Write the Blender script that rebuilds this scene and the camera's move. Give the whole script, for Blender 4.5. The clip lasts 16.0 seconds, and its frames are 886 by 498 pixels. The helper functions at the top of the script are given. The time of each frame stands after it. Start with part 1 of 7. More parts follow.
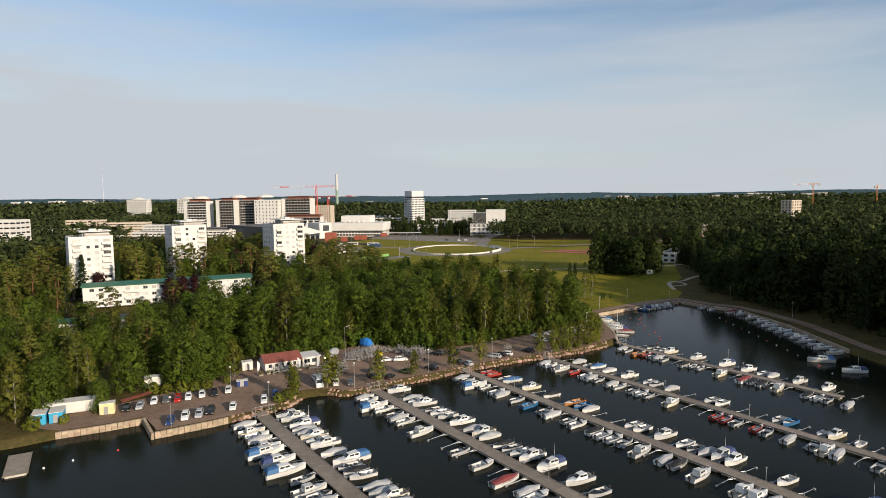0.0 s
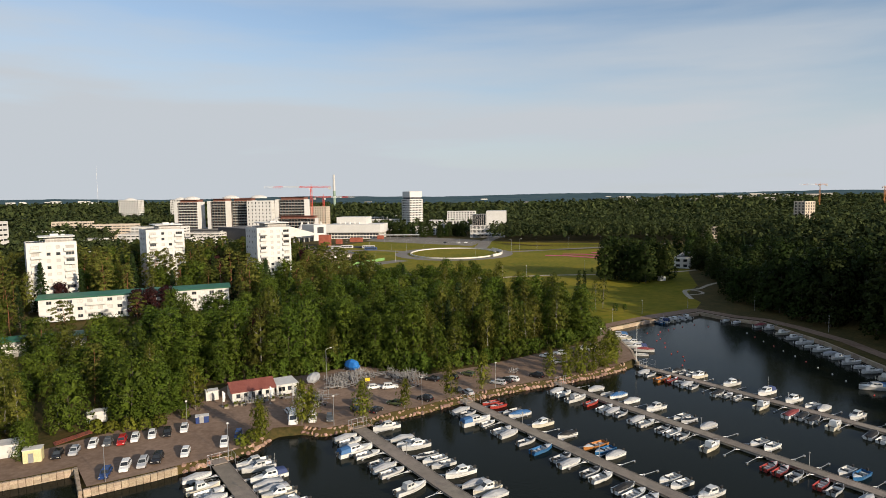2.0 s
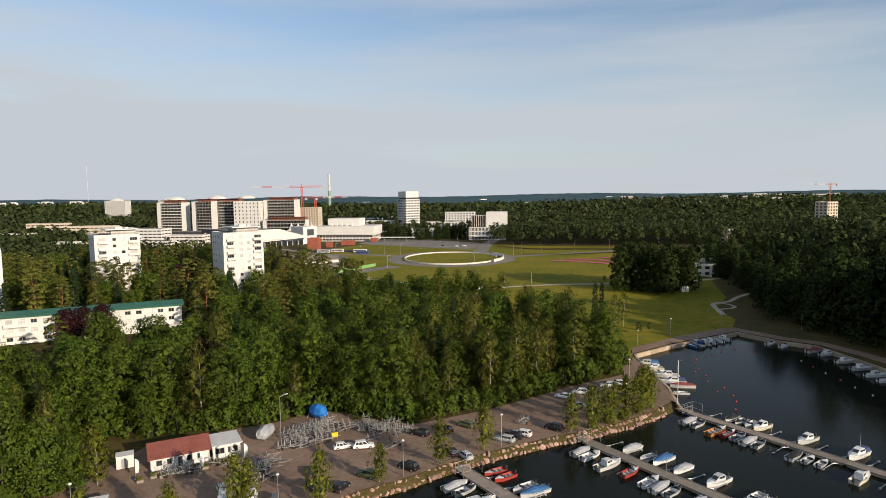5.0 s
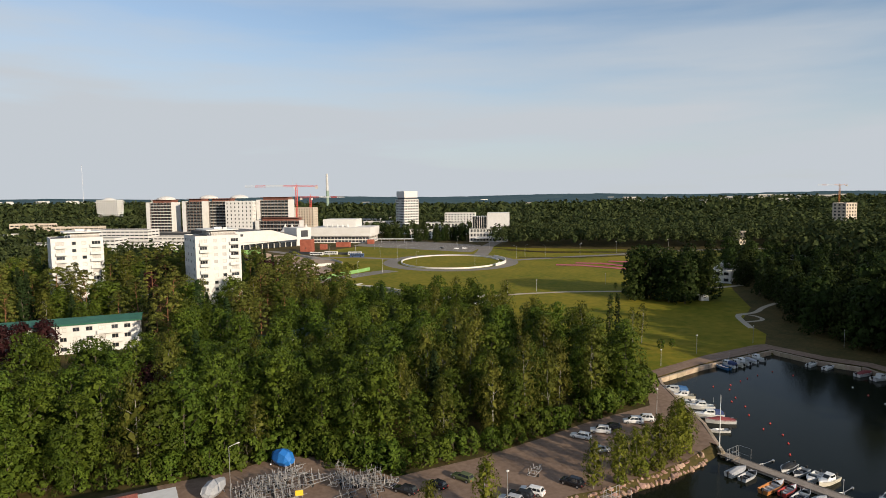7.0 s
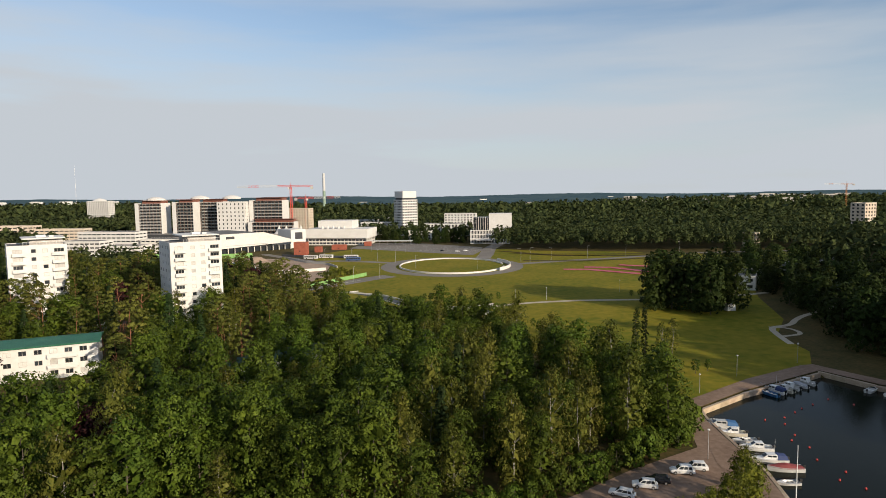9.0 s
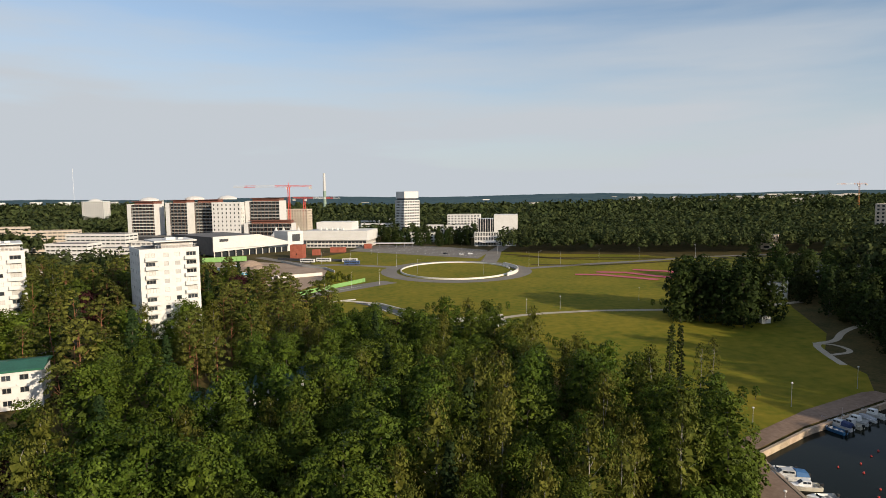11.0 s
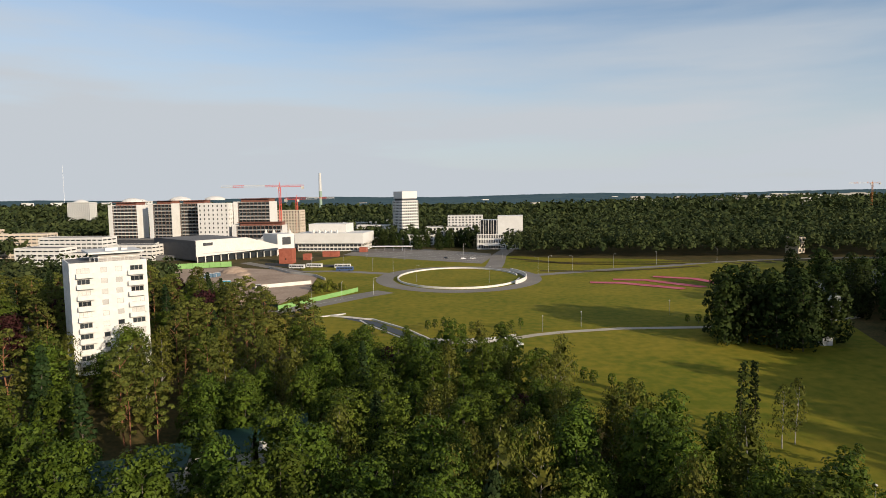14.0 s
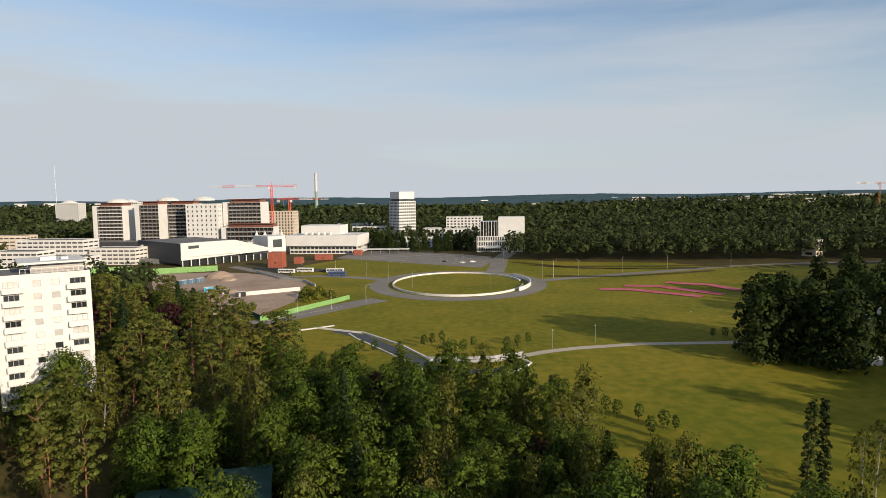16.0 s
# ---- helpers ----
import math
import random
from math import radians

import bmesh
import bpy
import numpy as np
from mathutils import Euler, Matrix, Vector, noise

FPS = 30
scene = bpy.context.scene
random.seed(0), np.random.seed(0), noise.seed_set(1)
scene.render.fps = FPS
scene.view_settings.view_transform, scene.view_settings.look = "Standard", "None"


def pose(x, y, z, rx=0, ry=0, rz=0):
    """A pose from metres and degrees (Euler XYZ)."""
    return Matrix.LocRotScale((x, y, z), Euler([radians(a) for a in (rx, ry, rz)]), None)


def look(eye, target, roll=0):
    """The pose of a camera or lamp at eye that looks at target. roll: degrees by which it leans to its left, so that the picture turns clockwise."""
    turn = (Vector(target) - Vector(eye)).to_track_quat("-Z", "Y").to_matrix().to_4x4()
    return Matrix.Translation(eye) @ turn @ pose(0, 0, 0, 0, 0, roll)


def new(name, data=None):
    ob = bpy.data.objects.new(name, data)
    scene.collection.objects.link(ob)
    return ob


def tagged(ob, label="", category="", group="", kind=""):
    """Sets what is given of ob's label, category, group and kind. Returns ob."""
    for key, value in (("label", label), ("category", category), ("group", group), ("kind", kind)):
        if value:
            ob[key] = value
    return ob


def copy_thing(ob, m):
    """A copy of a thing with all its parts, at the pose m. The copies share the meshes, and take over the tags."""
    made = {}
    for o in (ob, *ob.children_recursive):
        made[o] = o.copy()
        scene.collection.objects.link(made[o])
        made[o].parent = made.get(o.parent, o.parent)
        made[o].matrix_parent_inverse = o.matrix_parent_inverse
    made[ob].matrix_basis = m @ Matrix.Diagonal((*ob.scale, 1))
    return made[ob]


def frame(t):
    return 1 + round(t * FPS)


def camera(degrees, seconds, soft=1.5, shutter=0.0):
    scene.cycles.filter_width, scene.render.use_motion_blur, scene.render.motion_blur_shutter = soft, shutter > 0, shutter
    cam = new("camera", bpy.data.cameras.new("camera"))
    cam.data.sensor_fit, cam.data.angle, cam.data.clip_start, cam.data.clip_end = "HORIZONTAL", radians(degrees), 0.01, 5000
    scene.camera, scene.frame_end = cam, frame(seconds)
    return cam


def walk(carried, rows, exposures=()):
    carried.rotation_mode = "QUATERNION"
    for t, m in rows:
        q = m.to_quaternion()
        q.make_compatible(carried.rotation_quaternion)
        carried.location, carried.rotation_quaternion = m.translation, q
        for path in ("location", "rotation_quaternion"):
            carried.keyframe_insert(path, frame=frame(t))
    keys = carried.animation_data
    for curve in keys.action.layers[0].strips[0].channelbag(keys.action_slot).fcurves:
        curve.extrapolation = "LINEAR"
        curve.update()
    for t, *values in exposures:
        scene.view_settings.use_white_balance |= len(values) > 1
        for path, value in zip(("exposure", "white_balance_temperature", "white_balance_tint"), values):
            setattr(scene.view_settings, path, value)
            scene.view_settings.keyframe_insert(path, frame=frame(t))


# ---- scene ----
cam = camera(71.0, 16.0, soft=0.85)
PATH = [
    (0, (-3.803, -3.15, 55.636), (-3.764, -1.159, 55.459), -0.7),
    (0.5, (-3.523, 3.34, 55.751), (-3.484, 5.332, 55.575), -0.7),
    (1, (-3.134, 10.038, 55.869), (-3.095, 12.03, 55.692), -0.7),
    (1.5, (-2.737, 16.846, 55.959), (-2.698, 18.838, 55.783), -0.7),
    (2, (-2.221, 23.595, 56.119), (-2.181, 25.586, 55.943), -0.7),
    (2.5, (-1.711, 30.428, 56.186), (-1.671, 32.419, 56.01), -0.7),
    (3, (-1.328, 37.574, 56.132), (-1.287, 39.566, 55.956), -0.7),
    (3.5, (-0.997, 44.552, 56.121), (-0.955, 46.544, 55.945), -0.7),
    (4, (-0.466, 51.518, 55.974), (-0.423, 53.51, 55.798), -0.7),
    (6.5, (2.542, 85.548, 56.032), (2.583, 87.54, 55.857), -0.7),
    (7, (2.967, 92.685, 55.731), (3.007, 94.677, 55.556), -0.6),
    (7.5, (2.984, 99.237, 55.593), (3.026, 101.229, 55.419), -0.6),
    (8, (2.076, 105.204, 55.972), (2.121, 107.196, 55.797), -0.7),
    (8.5, (1.488, 111.718, 56.263), (1.534, 113.71, 56.087), -0.7),
    (9, (1.509, 118.526, 56.24), (1.555, 120.517, 56.064), -0.7),
    (11.5, (0.988, 150.689, 56.344), (1.026, 152.681, 56.169), -0.7),
    (12, (0.79, 157.134, 56.352), (0.829, 159.126, 56.177), -0.7),
    (12.5, (0.595, 163.686, 56.326), (0.634, 165.678, 56.151), -0.7),
    (13, (0.46, 170.19, 56.212), (0.501, 172.182, 56.038), -0.7),
    (13.5, (0.424, 176.771, 56.172), (0.466, 178.763, 55.997), -0.7),
    (14, (0.432, 183.053, 56.251), (0.475, 185.045, 56.076), -0.8),
    (14.5, (0.432, 189.692, 56.237), (0.476, 191.684, 56.062), -0.8),
    (15, (0.485, 196.004, 56.231), (0.531, 197.996, 56.057), -0.7),
    (15.5, (0.83, 202.518, 56.079), (0.878, 204.51, 55.905), -0.8),
    (16, (1.136, 208.663, 55.95), (1.184, 210.655, 55.777), -0.8),
]
walk(cam, [(t, look(eye, target, roll)) for t, eye, target, roll in PATH], exposures=[(0, 0.27), (16, 0.27)])

from mathutils import geometry

# ---- world, sun ----
SUN_DIR = Vector((-0.66, 0.71, -0.28)).normalized()      # the way the light travels
world = bpy.data.worlds.new("world")
scene.world = world
world.use_nodes = True
wn, wl = world.node_tree.nodes, world.node_tree.links
sky = wn.new("ShaderNodeTexSky")
sky.sky_type = "NISHITA"
sky.sun_disc = False
sky.sun_elevation = math.asin(-SUN_DIR.z)
sky.sun_rotation = math.atan2(-SUN_DIR.x, -SUN_DIR.y)
sky.altitude = 0
sky.air_density, sky.dust_density, sky.ozone_density = 1.0, 0.5, 3.0
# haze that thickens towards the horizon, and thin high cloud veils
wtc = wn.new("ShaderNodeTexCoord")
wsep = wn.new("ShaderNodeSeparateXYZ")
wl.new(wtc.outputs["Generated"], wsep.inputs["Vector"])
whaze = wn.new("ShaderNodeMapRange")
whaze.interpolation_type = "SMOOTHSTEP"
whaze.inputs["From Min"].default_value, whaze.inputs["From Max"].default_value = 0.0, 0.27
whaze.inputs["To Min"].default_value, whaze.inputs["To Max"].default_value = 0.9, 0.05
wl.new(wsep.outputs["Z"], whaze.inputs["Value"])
wmap = wn.new("ShaderNodeMapping")
wmap.inputs["Location"].default_value = (1.9, 0.2, 0.7)
wmap.inputs["Rotation"].default_value = (0.1, -0.24, 0.5)
wmap.inputs["Scale"].default_value = (0.8, 1.8, 8.0)
wl.new(wtc.outputs["Generated"], wmap.inputs["Vector"])
wno = wn.new("ShaderNodeTexNoise")
wno.inputs["Scale"].default_value = 1.9
wno.inputs["Detail"].default_value = 6
wno.inputs["Roughness"].default_value = 0.5
wl.new(wmap.outputs["Vector"], wno.inputs["Vector"])
wramp = wn.new("ShaderNodeMapRange")
wramp.inputs["From Min"].default_value, wramp.inputs["From Max"].default_value = 0.38, 0.64
wramp.inputs["To Min"].default_value, wramp.inputs["To Max"].default_value = 0.0, 0.5
wl.new(wno.outputs["Fac"], wramp.inputs["Value"])
wmax = wn.new("ShaderNodeMath")
wmax.operation = "ADD"
wmax.use_clamp = True
wl.new(whaze.outputs["Result"], wmax.inputs[0])
wl.new(wramp.outputs["Result"], wmax.inputs[1])
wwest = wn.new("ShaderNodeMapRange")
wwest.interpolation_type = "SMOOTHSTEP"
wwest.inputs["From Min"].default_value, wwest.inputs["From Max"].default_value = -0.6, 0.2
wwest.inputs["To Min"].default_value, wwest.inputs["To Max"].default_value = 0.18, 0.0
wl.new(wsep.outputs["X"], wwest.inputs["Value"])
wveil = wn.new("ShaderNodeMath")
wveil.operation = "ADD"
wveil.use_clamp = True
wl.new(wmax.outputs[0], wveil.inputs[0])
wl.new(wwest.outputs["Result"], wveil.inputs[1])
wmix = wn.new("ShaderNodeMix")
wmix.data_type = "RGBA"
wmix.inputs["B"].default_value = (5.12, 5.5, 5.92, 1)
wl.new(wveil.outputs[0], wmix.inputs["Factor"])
whsv = wn.new("ShaderNodeHueSaturation")
whsv.inputs["Saturation"].default_value = 0.9
whsv.inputs["Value"].default_value = 1.3
wl.new(sky.outputs["Color"], whsv.inputs["Color"])
wl.new(whsv.outputs["Color"], wmix.inputs["A"])
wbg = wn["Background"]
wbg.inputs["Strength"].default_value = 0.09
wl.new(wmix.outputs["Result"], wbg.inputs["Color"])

sun = new("sun", bpy.data.lights.new("sun", "SUN"))
sun.data.energy, sun.data.angle, sun.data.color = 4.9, radians(0.6), (1.0, 0.84, 0.64)
sun.rotation_mode = "QUATERNION"
sun.rotation_quaternion = SUN_DIR.to_track_quat("-Z", "Y")


# ---- materials ----
def material(name, c1, c2, scale=1.0, rough=0.8, metal=0.0, bump=0.0, fine=8.0, spec=0.3, jitter=0.0, leaf=0.0, stain=0.0):
    """Two colours mixed by noise at two scales (world metres), with bump; jitter varies the brightness object by object."""
    m = bpy.data.materials.new(name)
    m.use_nodes = True
    n, l = m.node_tree.nodes, m.node_tree.links
    b = n["Principled BSDF"]
    b.inputs["Roughness"].default_value = rough
    b.inputs["Metallic"].default_value = metal
    b.inputs["Specular IOR Level"].default_value = spec
    geo = n.new("ShaderNodeNewGeometry")
    big, small = n.new("ShaderNodeTexNoise"), n.new("ShaderNodeTexNoise")
    big.inputs["Scale"].default_value, big.inputs["Detail"].default_value = scale, 4
    small.inputs["Scale"].default_value, small.inputs["Detail"].default_value = scale * fine, 3
    for t in (big, small):
        l.new(geo.outputs["Position"], t.inputs["Vector"])
    add = n.new("ShaderNodeMath")
    add.operation = "ADD"
    l.new(big.outputs["Fac"], add.inputs[0])
    l.new(small.outputs["Fac"], add.inputs[1])
    mr = n.new("ShaderNodeMapRange")
    mr.inputs["From Min"].default_value, mr.inputs["From Max"].default_value = 0.72, 1.28
    l.new(add.outputs[0], mr.inputs["Value"])
    mix = n.new("ShaderNodeMix")
    mix.data_type = "RGBA"
    mix.inputs["A"].default_value, mix.inputs["B"].default_value = (*c1, 1), (*c2, 1)
    l.new(mr.outputs["Result"], mix.inputs["Factor"])
    col = mix.outputs["Result"]
    if jitter:
        info = n.new("ShaderNodeObjectInfo")
        v = n.new("ShaderNodeMapRange")
        v.inputs["To Min"].default_value, v.inputs["To Max"].default_value = 1 - jitter, 1 + jitter
        l.new(info.outputs["Random"], v.inputs["Value"])
        hs = n.new("ShaderNodeHueSaturation")
        l.new(v.outputs["Result"], hs.inputs["Value"])
        h2 = n.new("ShaderNodeMapRange")
        h2.inputs["To Min"].default_value, h2.inputs["To Max"].default_value = 0.5 - 0.05 * jitter, 0.5 + 0.05 * jitter
        fr = n.new("ShaderNodeMath")
        fr.operation = "FRACT"
        mu = n.new("ShaderNodeMath")
        mu.operation = "MULTIPLY"
        mu.inputs[1].default_value = 7.31
        l.new(info.outputs["Random"], mu.inputs[0])
        l.new(mu.outputs[0], fr.inputs[0])
        l.new(fr.outputs[0], h2.inputs["Value"])
        l.new(h2.outputs["Result"], hs.inputs["Hue"])
        l.new(col, hs.inputs["Color"])
        col = hs.outputs["Color"]
    if leaf:
        isl = n.new("ShaderNodeMapRange")
        isl.inputs["To Min"].default_value, isl.inputs["To Max"].default_value = 1 - leaf, 1 + leaf
        l.new(geo.outputs["Random Per Island"], isl.inputs["Value"])
        h3 = n.new("ShaderNodeHueSaturation")
        l.new(isl.outputs["Result"], h3.inputs["Value"])
        l.new(col, h3.inputs["Color"])
        col = h3.outputs["Color"]
        tr = n.new("ShaderNodeBsdfTranslucent")
        l.new(col, tr.inputs["Color"])
        ms = n.new("ShaderNodeMixShader")
        ms.inputs[0].default_value = 0.22
        l.new(b.outputs[0], ms.inputs[1])
        l.new(tr.outputs[0], ms.inputs[2])
        l.new(ms.outputs[0], n["Material Output"].inputs["Surface"])
    l.new(col, b.inputs["Base Color"])
    if bump:
        bp = n.new("ShaderNodeBump")
        bp.inputs["Strength"].default_value, bp.inputs["Distance"].default_value = bump, 0.1
        l.new(small.outputs["Fac"], bp.inputs["Height"])
        l.new(bp.outputs["Normal"], b.inputs["Normal"])
    return m


def glassy(name, colour, rough=0.08):
    m = material(name, colour, tuple(c * 1.4 for c in colour), 0.3, rough, spec=0.6, jitter=0.5)
    return m


M = {}
M["lawn"] = material("lawn", (0.105, 0.120, 0.009), (0.235, 0.185, 0.019), 0.022, 0.95, bump=0.4, fine=14, spec=0.1)
M["asphalt"] = material("asphalt", (0.085, 0.08, 0.075), (0.125, 0.118, 0.11), 0.06, 0.9, bump=0.2, fine=30, spec=0.2)
M["road"] = material("road_asphalt", (0.17, 0.152, 0.13), (0.235, 0.212, 0.185), 0.05, 0.9, bump=0.2, fine=30, spec=0.2)
M["gravel"] = material("gravel_yard", (0.175, 0.118, 0.084), (0.275, 0.195, 0.145), 0.05, 0.95, bump=0.4, fine=20, spec=0.1)
M["path"] = material("pale_path_gravel", (0.36, 0.31, 0.24), (0.48, 0.42, 0.33), 0.1, 0.95, bump=0.3, fine=20, spec=0.1)
M["earth"] = material("bare_earth", (0.28, 0.20, 0.145), (0.42, 0.32, 0.24), 0.06, 0.95, bump=0.5, fine=12, spec=0.1)
M["forest_floor"] = material("forest_floor", (0.045, 0.045, 0.015), (0.105, 0.075, 0.028), 0.12, 0.95, bump=0.5, spec=0.1)
M["concrete"] = material("concrete", (0.36, 0.34, 0.31), (0.48, 0.46, 0.42), 0.2, 0.85, bump=0.2)
M["pale_stone"] = material("pale_stone", (0.55, 0.52, 0.47), (0.68, 0.65, 0.60), 0.3, 0.8, bump=0.1)
M["white"] = material("white_render", (0.56, 0.55, 0.525), (0.64, 0.63, 0.61), 0.12, 0.8, bump=0.05)
M["offwhite"] = material("offwhite_panel", (0.55, 0.53, 0.50), (0.66, 0.64, 0.60), 0.1, 0.75)
M["glass"] = glassy("window_glass", (0.025, 0.03, 0.035))
M["blind"] = material("pale_blind", (0.44, 0.43, 0.41), (0.56, 0.55, 0.53), 0.5, 0.6, jitter=0.25)
M["frame"] = material("window_frame", (0.30, 0.28, 0.26), (0.4, 0.38, 0.36), 1.0, 0.5)
# cladding colour, also used on the flat strip that replaces the shaded trench
M["dark_panel"] = material("cladding_and_trench_dark", (0.035, 0.038, 0.045), (0.06, 0.063, 0.07), 0.3, 0.6)
M["green_roof"] = material("green_sheet_roof", (0.015, 0.085, 0.05), (0.03, 0.13, 0.08), 0.3, 0.45)
M["dark_green_roof"] = material("dark_green_felt_roof", (0.006, 0.030, 0.023), (0.014, 0.052, 0.038), 0.3, 0.7)
M["bitumen"] = material("roof_felt", (0.10, 0.10, 0.10), (0.18, 0.175, 0.17), 0.2, 0.9)
M["brick"] = material("red_brick", (0.24, 0.065, 0.04), (0.34, 0.11, 0.07), 0.4, 0.85, bump=0.2)
M["red_roof"] = material("red_sheet_roof", (0.18, 0.055, 0.042), (0.26, 0.09, 0.07), 0.4, 0.6)
M["copper"] = material("rust_red_roof", (0.15, 0.06, 0.045), (0.24, 0.105, 0.075), 0.05, 0.6)
M["wood"] = material("weathered_planks", (0.19, 0.16, 0.13), (0.30, 0.255, 0.21), 0.7, 0.85, bump=0.3, jitter=0.18)
M["steel"] = material("galvanised_steel", (0.42, 0.42, 0.43), (0.55, 0.55, 0.56), 2.0, 0.45, metal=0.8)
M["granite"] = material("red_granite", (0.26, 0.15, 0.11), (0.42, 0.29, 0.23), 0.6, 0.85, bump=0.4, jitter=0.3)
M["quay_stone"] = material("quay_stone", (0.27, 0.20, 0.14), (0.42, 0.34, 0.25), 0.5, 0.85, bump=0.4, jitter=0.2)
M["bark"] = material("grey_bark", (0.06, 0.05, 0.04), (0.13, 0.11, 0.09), 1.5, 0.95, bump=0.5)
M["birch_bark"] = material("birch_bark", (0.14, 0.13, 0.115), (0.32, 0.30, 0.27), 2.0, 0.9, bump=0.3)
M["pine_bark"] = material("pine_bark", (0.17, 0.075, 0.04), (0.28, 0.13, 0.07), 1.5, 0.95, bump=0.5)
M["leaf_broad"] = material("linden_leaves", (0.034, 0.059, 0.007), (0.086, 0.119, 0.014), 0.3, 0.6, spec=0.1, jitter=0.22, leaf=0.35)
M["leaf_birch"] = material("birch_leaves", (0.064, 0.076, 0.011), (0.125, 0.126, 0.023), 0.3, 0.6, spec=0.1, jitter=0.22, leaf=0.35)
M["leaf_young"] = material("young_birch_leaves", (0.075, 0.095, 0.010), (0.15, 0.155, 0.022), 0.4, 0.6, spec=0.1, jitter=0.2, leaf=0.35)
M["leaf_pine"] = material("pine_needles", (0.056, 0.069, 0.012), (0.125, 0.130, 0.026), 0.3, 0.7, spec=0.1, jitter=0.28, leaf=0.3)
M["leaf_spruce"] = material("spruce_needles", (0.012, 0.026, 0.008), (0.028, 0.044, 0.012), 0.3, 0.7, spec=0.1, jitter=0.25, leaf=0.3)
M["leaf_purple"] = material("copper_maple_leaves", (0.022, 0.008, 0.009), (0.05, 0.016, 0.016), 0.3, 0.6, spec=0.1, jitter=0.2, leaf=0.35)
M["leaf_dark"] = material("dark_woodland_leaves", (0.015, 0.028, 0.006), (0.037, 0.053, 0.011), 0.25, 0.7, spec=0.1, jitter=0.35, leaf=0.35)
M["far_wood"] = material("far_woodland", (0.020, 0.035, 0.013), (0.076, 0.090, 0.030), 0.06, 0.9, fine=6, spec=0.1, leaf=0.3)
M["flowers"] = material("red_flower_bed", (0.36, 0.045, 0.07), (0.55, 0.15, 0.19), 0.15, 0.9, bump=0.4, fine=10)
M["white_paint"] = material("white_gelcoat", (0.58, 0.58, 0.57), (0.70, 0.70, 0.68), 0.8, 0.3, spec=0.5, jitter=0.22)
M["black"] = material("black_plastic", (0.012, 0.012, 0.013), (0.03, 0.03, 0.03), 2, 0.5)
M["rubber"] = material("tyre_rubber", (0.012, 0.012, 0.012), (0.025, 0.025, 0.025), 2, 0.85)
M["line"] = material("road_marking", (0.62, 0.61, 0.58), (0.74, 0.73, 0.70), 0.6, 0.8)
M["safety_green"] = material("green_hoarding", (0.15, 0.30, 0.09), (0.21, 0.38, 0.13), 0.3, 0.7)
M["orange_crane"] = material("crane_red", (0.55, 0.07, 0.05), (0.65, 0.12, 0.09), 0.3, 0.5)
M["rail_glass"] = material("balcony_glass", (0.10, 0.11, 0.115), (0.22, 0.23, 0.235), 0.08, 0.15, fine=9, spec=0.6, jitter=0.3)
M["brown_panel"] = material("brown_cladding", (0.085, 0.055, 0.042), (0.15, 0.10, 0.08), 0.2, 0.7)
M["zinc"] = material("weathered_zinc", (0.20, 0.195, 0.19), (0.36, 0.35, 0.34), 1.5, 0.6, jitter=0.25)
M["beige"] = material("beige_render", (0.50, 0.42, 0.33), (0.60, 0.52, 0.43), 0.1, 0.85)


def paint(name, c, rough=0.3):
    if name not in M:
        M[name] = material(name, tuple(v * 0.85 for v in c), tuple(min(1, v * 1.1) for v in c), 0.8, rough, spec=0.5)
    return M[name]


BLUE_TARP = paint("blue_tarpaulin", (0.02, 0.16, 0.50), 0.45)

# water: a dark mirror with small ripples
wm = bpy.data.materials.new("sea_water")
wm.use_nodes = True
nn, ll = wm.node_tree.nodes, wm.node_tree.links
pb = nn["Principled BSDF"]
pb.inputs["Base Color"].default_value = (0.0095, 0.0115, 0.0075, 1)
pb.inputs["Specular IOR Level"].default_value = 0.09
pb.inputs["Roughness"].default_value = 0.12
pb.inputs["IOR"].default_value = 1.33
g = nn.new("ShaderNodeNewGeometry")
r1, r2 = nn.new("ShaderNodeTexNoise"), nn.new("ShaderNodeTexNoise")
r1.inputs["Scale"].default_value, r1.inputs["Detail"].default_value = 1.3, 5
r2.inputs["Scale"].default_value, r2.inputs["Detail"].default_value = 0.06, 2
ll.new(g.outputs["Position"], r1.inputs["Vector"])
ll.new(g.outputs["Position"], r2.inputs["Vector"])
ml = nn.new("ShaderNodeMath")
ml.operation = "MULTIPLY"
ll.new(r1.outputs["Fac"], ml.inputs[0])
ll.new(r2.outputs["Fac"], ml.inputs[1])
bw = nn.new("ShaderNodeBump")
bw.inputs["Strength"].default_value, bw.inputs["Distance"].default_value = 0.3, 0.15
ll.new(ml.outputs[0], bw.inputs["Height"])
ll.new(bw.outputs["Normal"], pb.inputs["Normal"])
M["water"] = wm


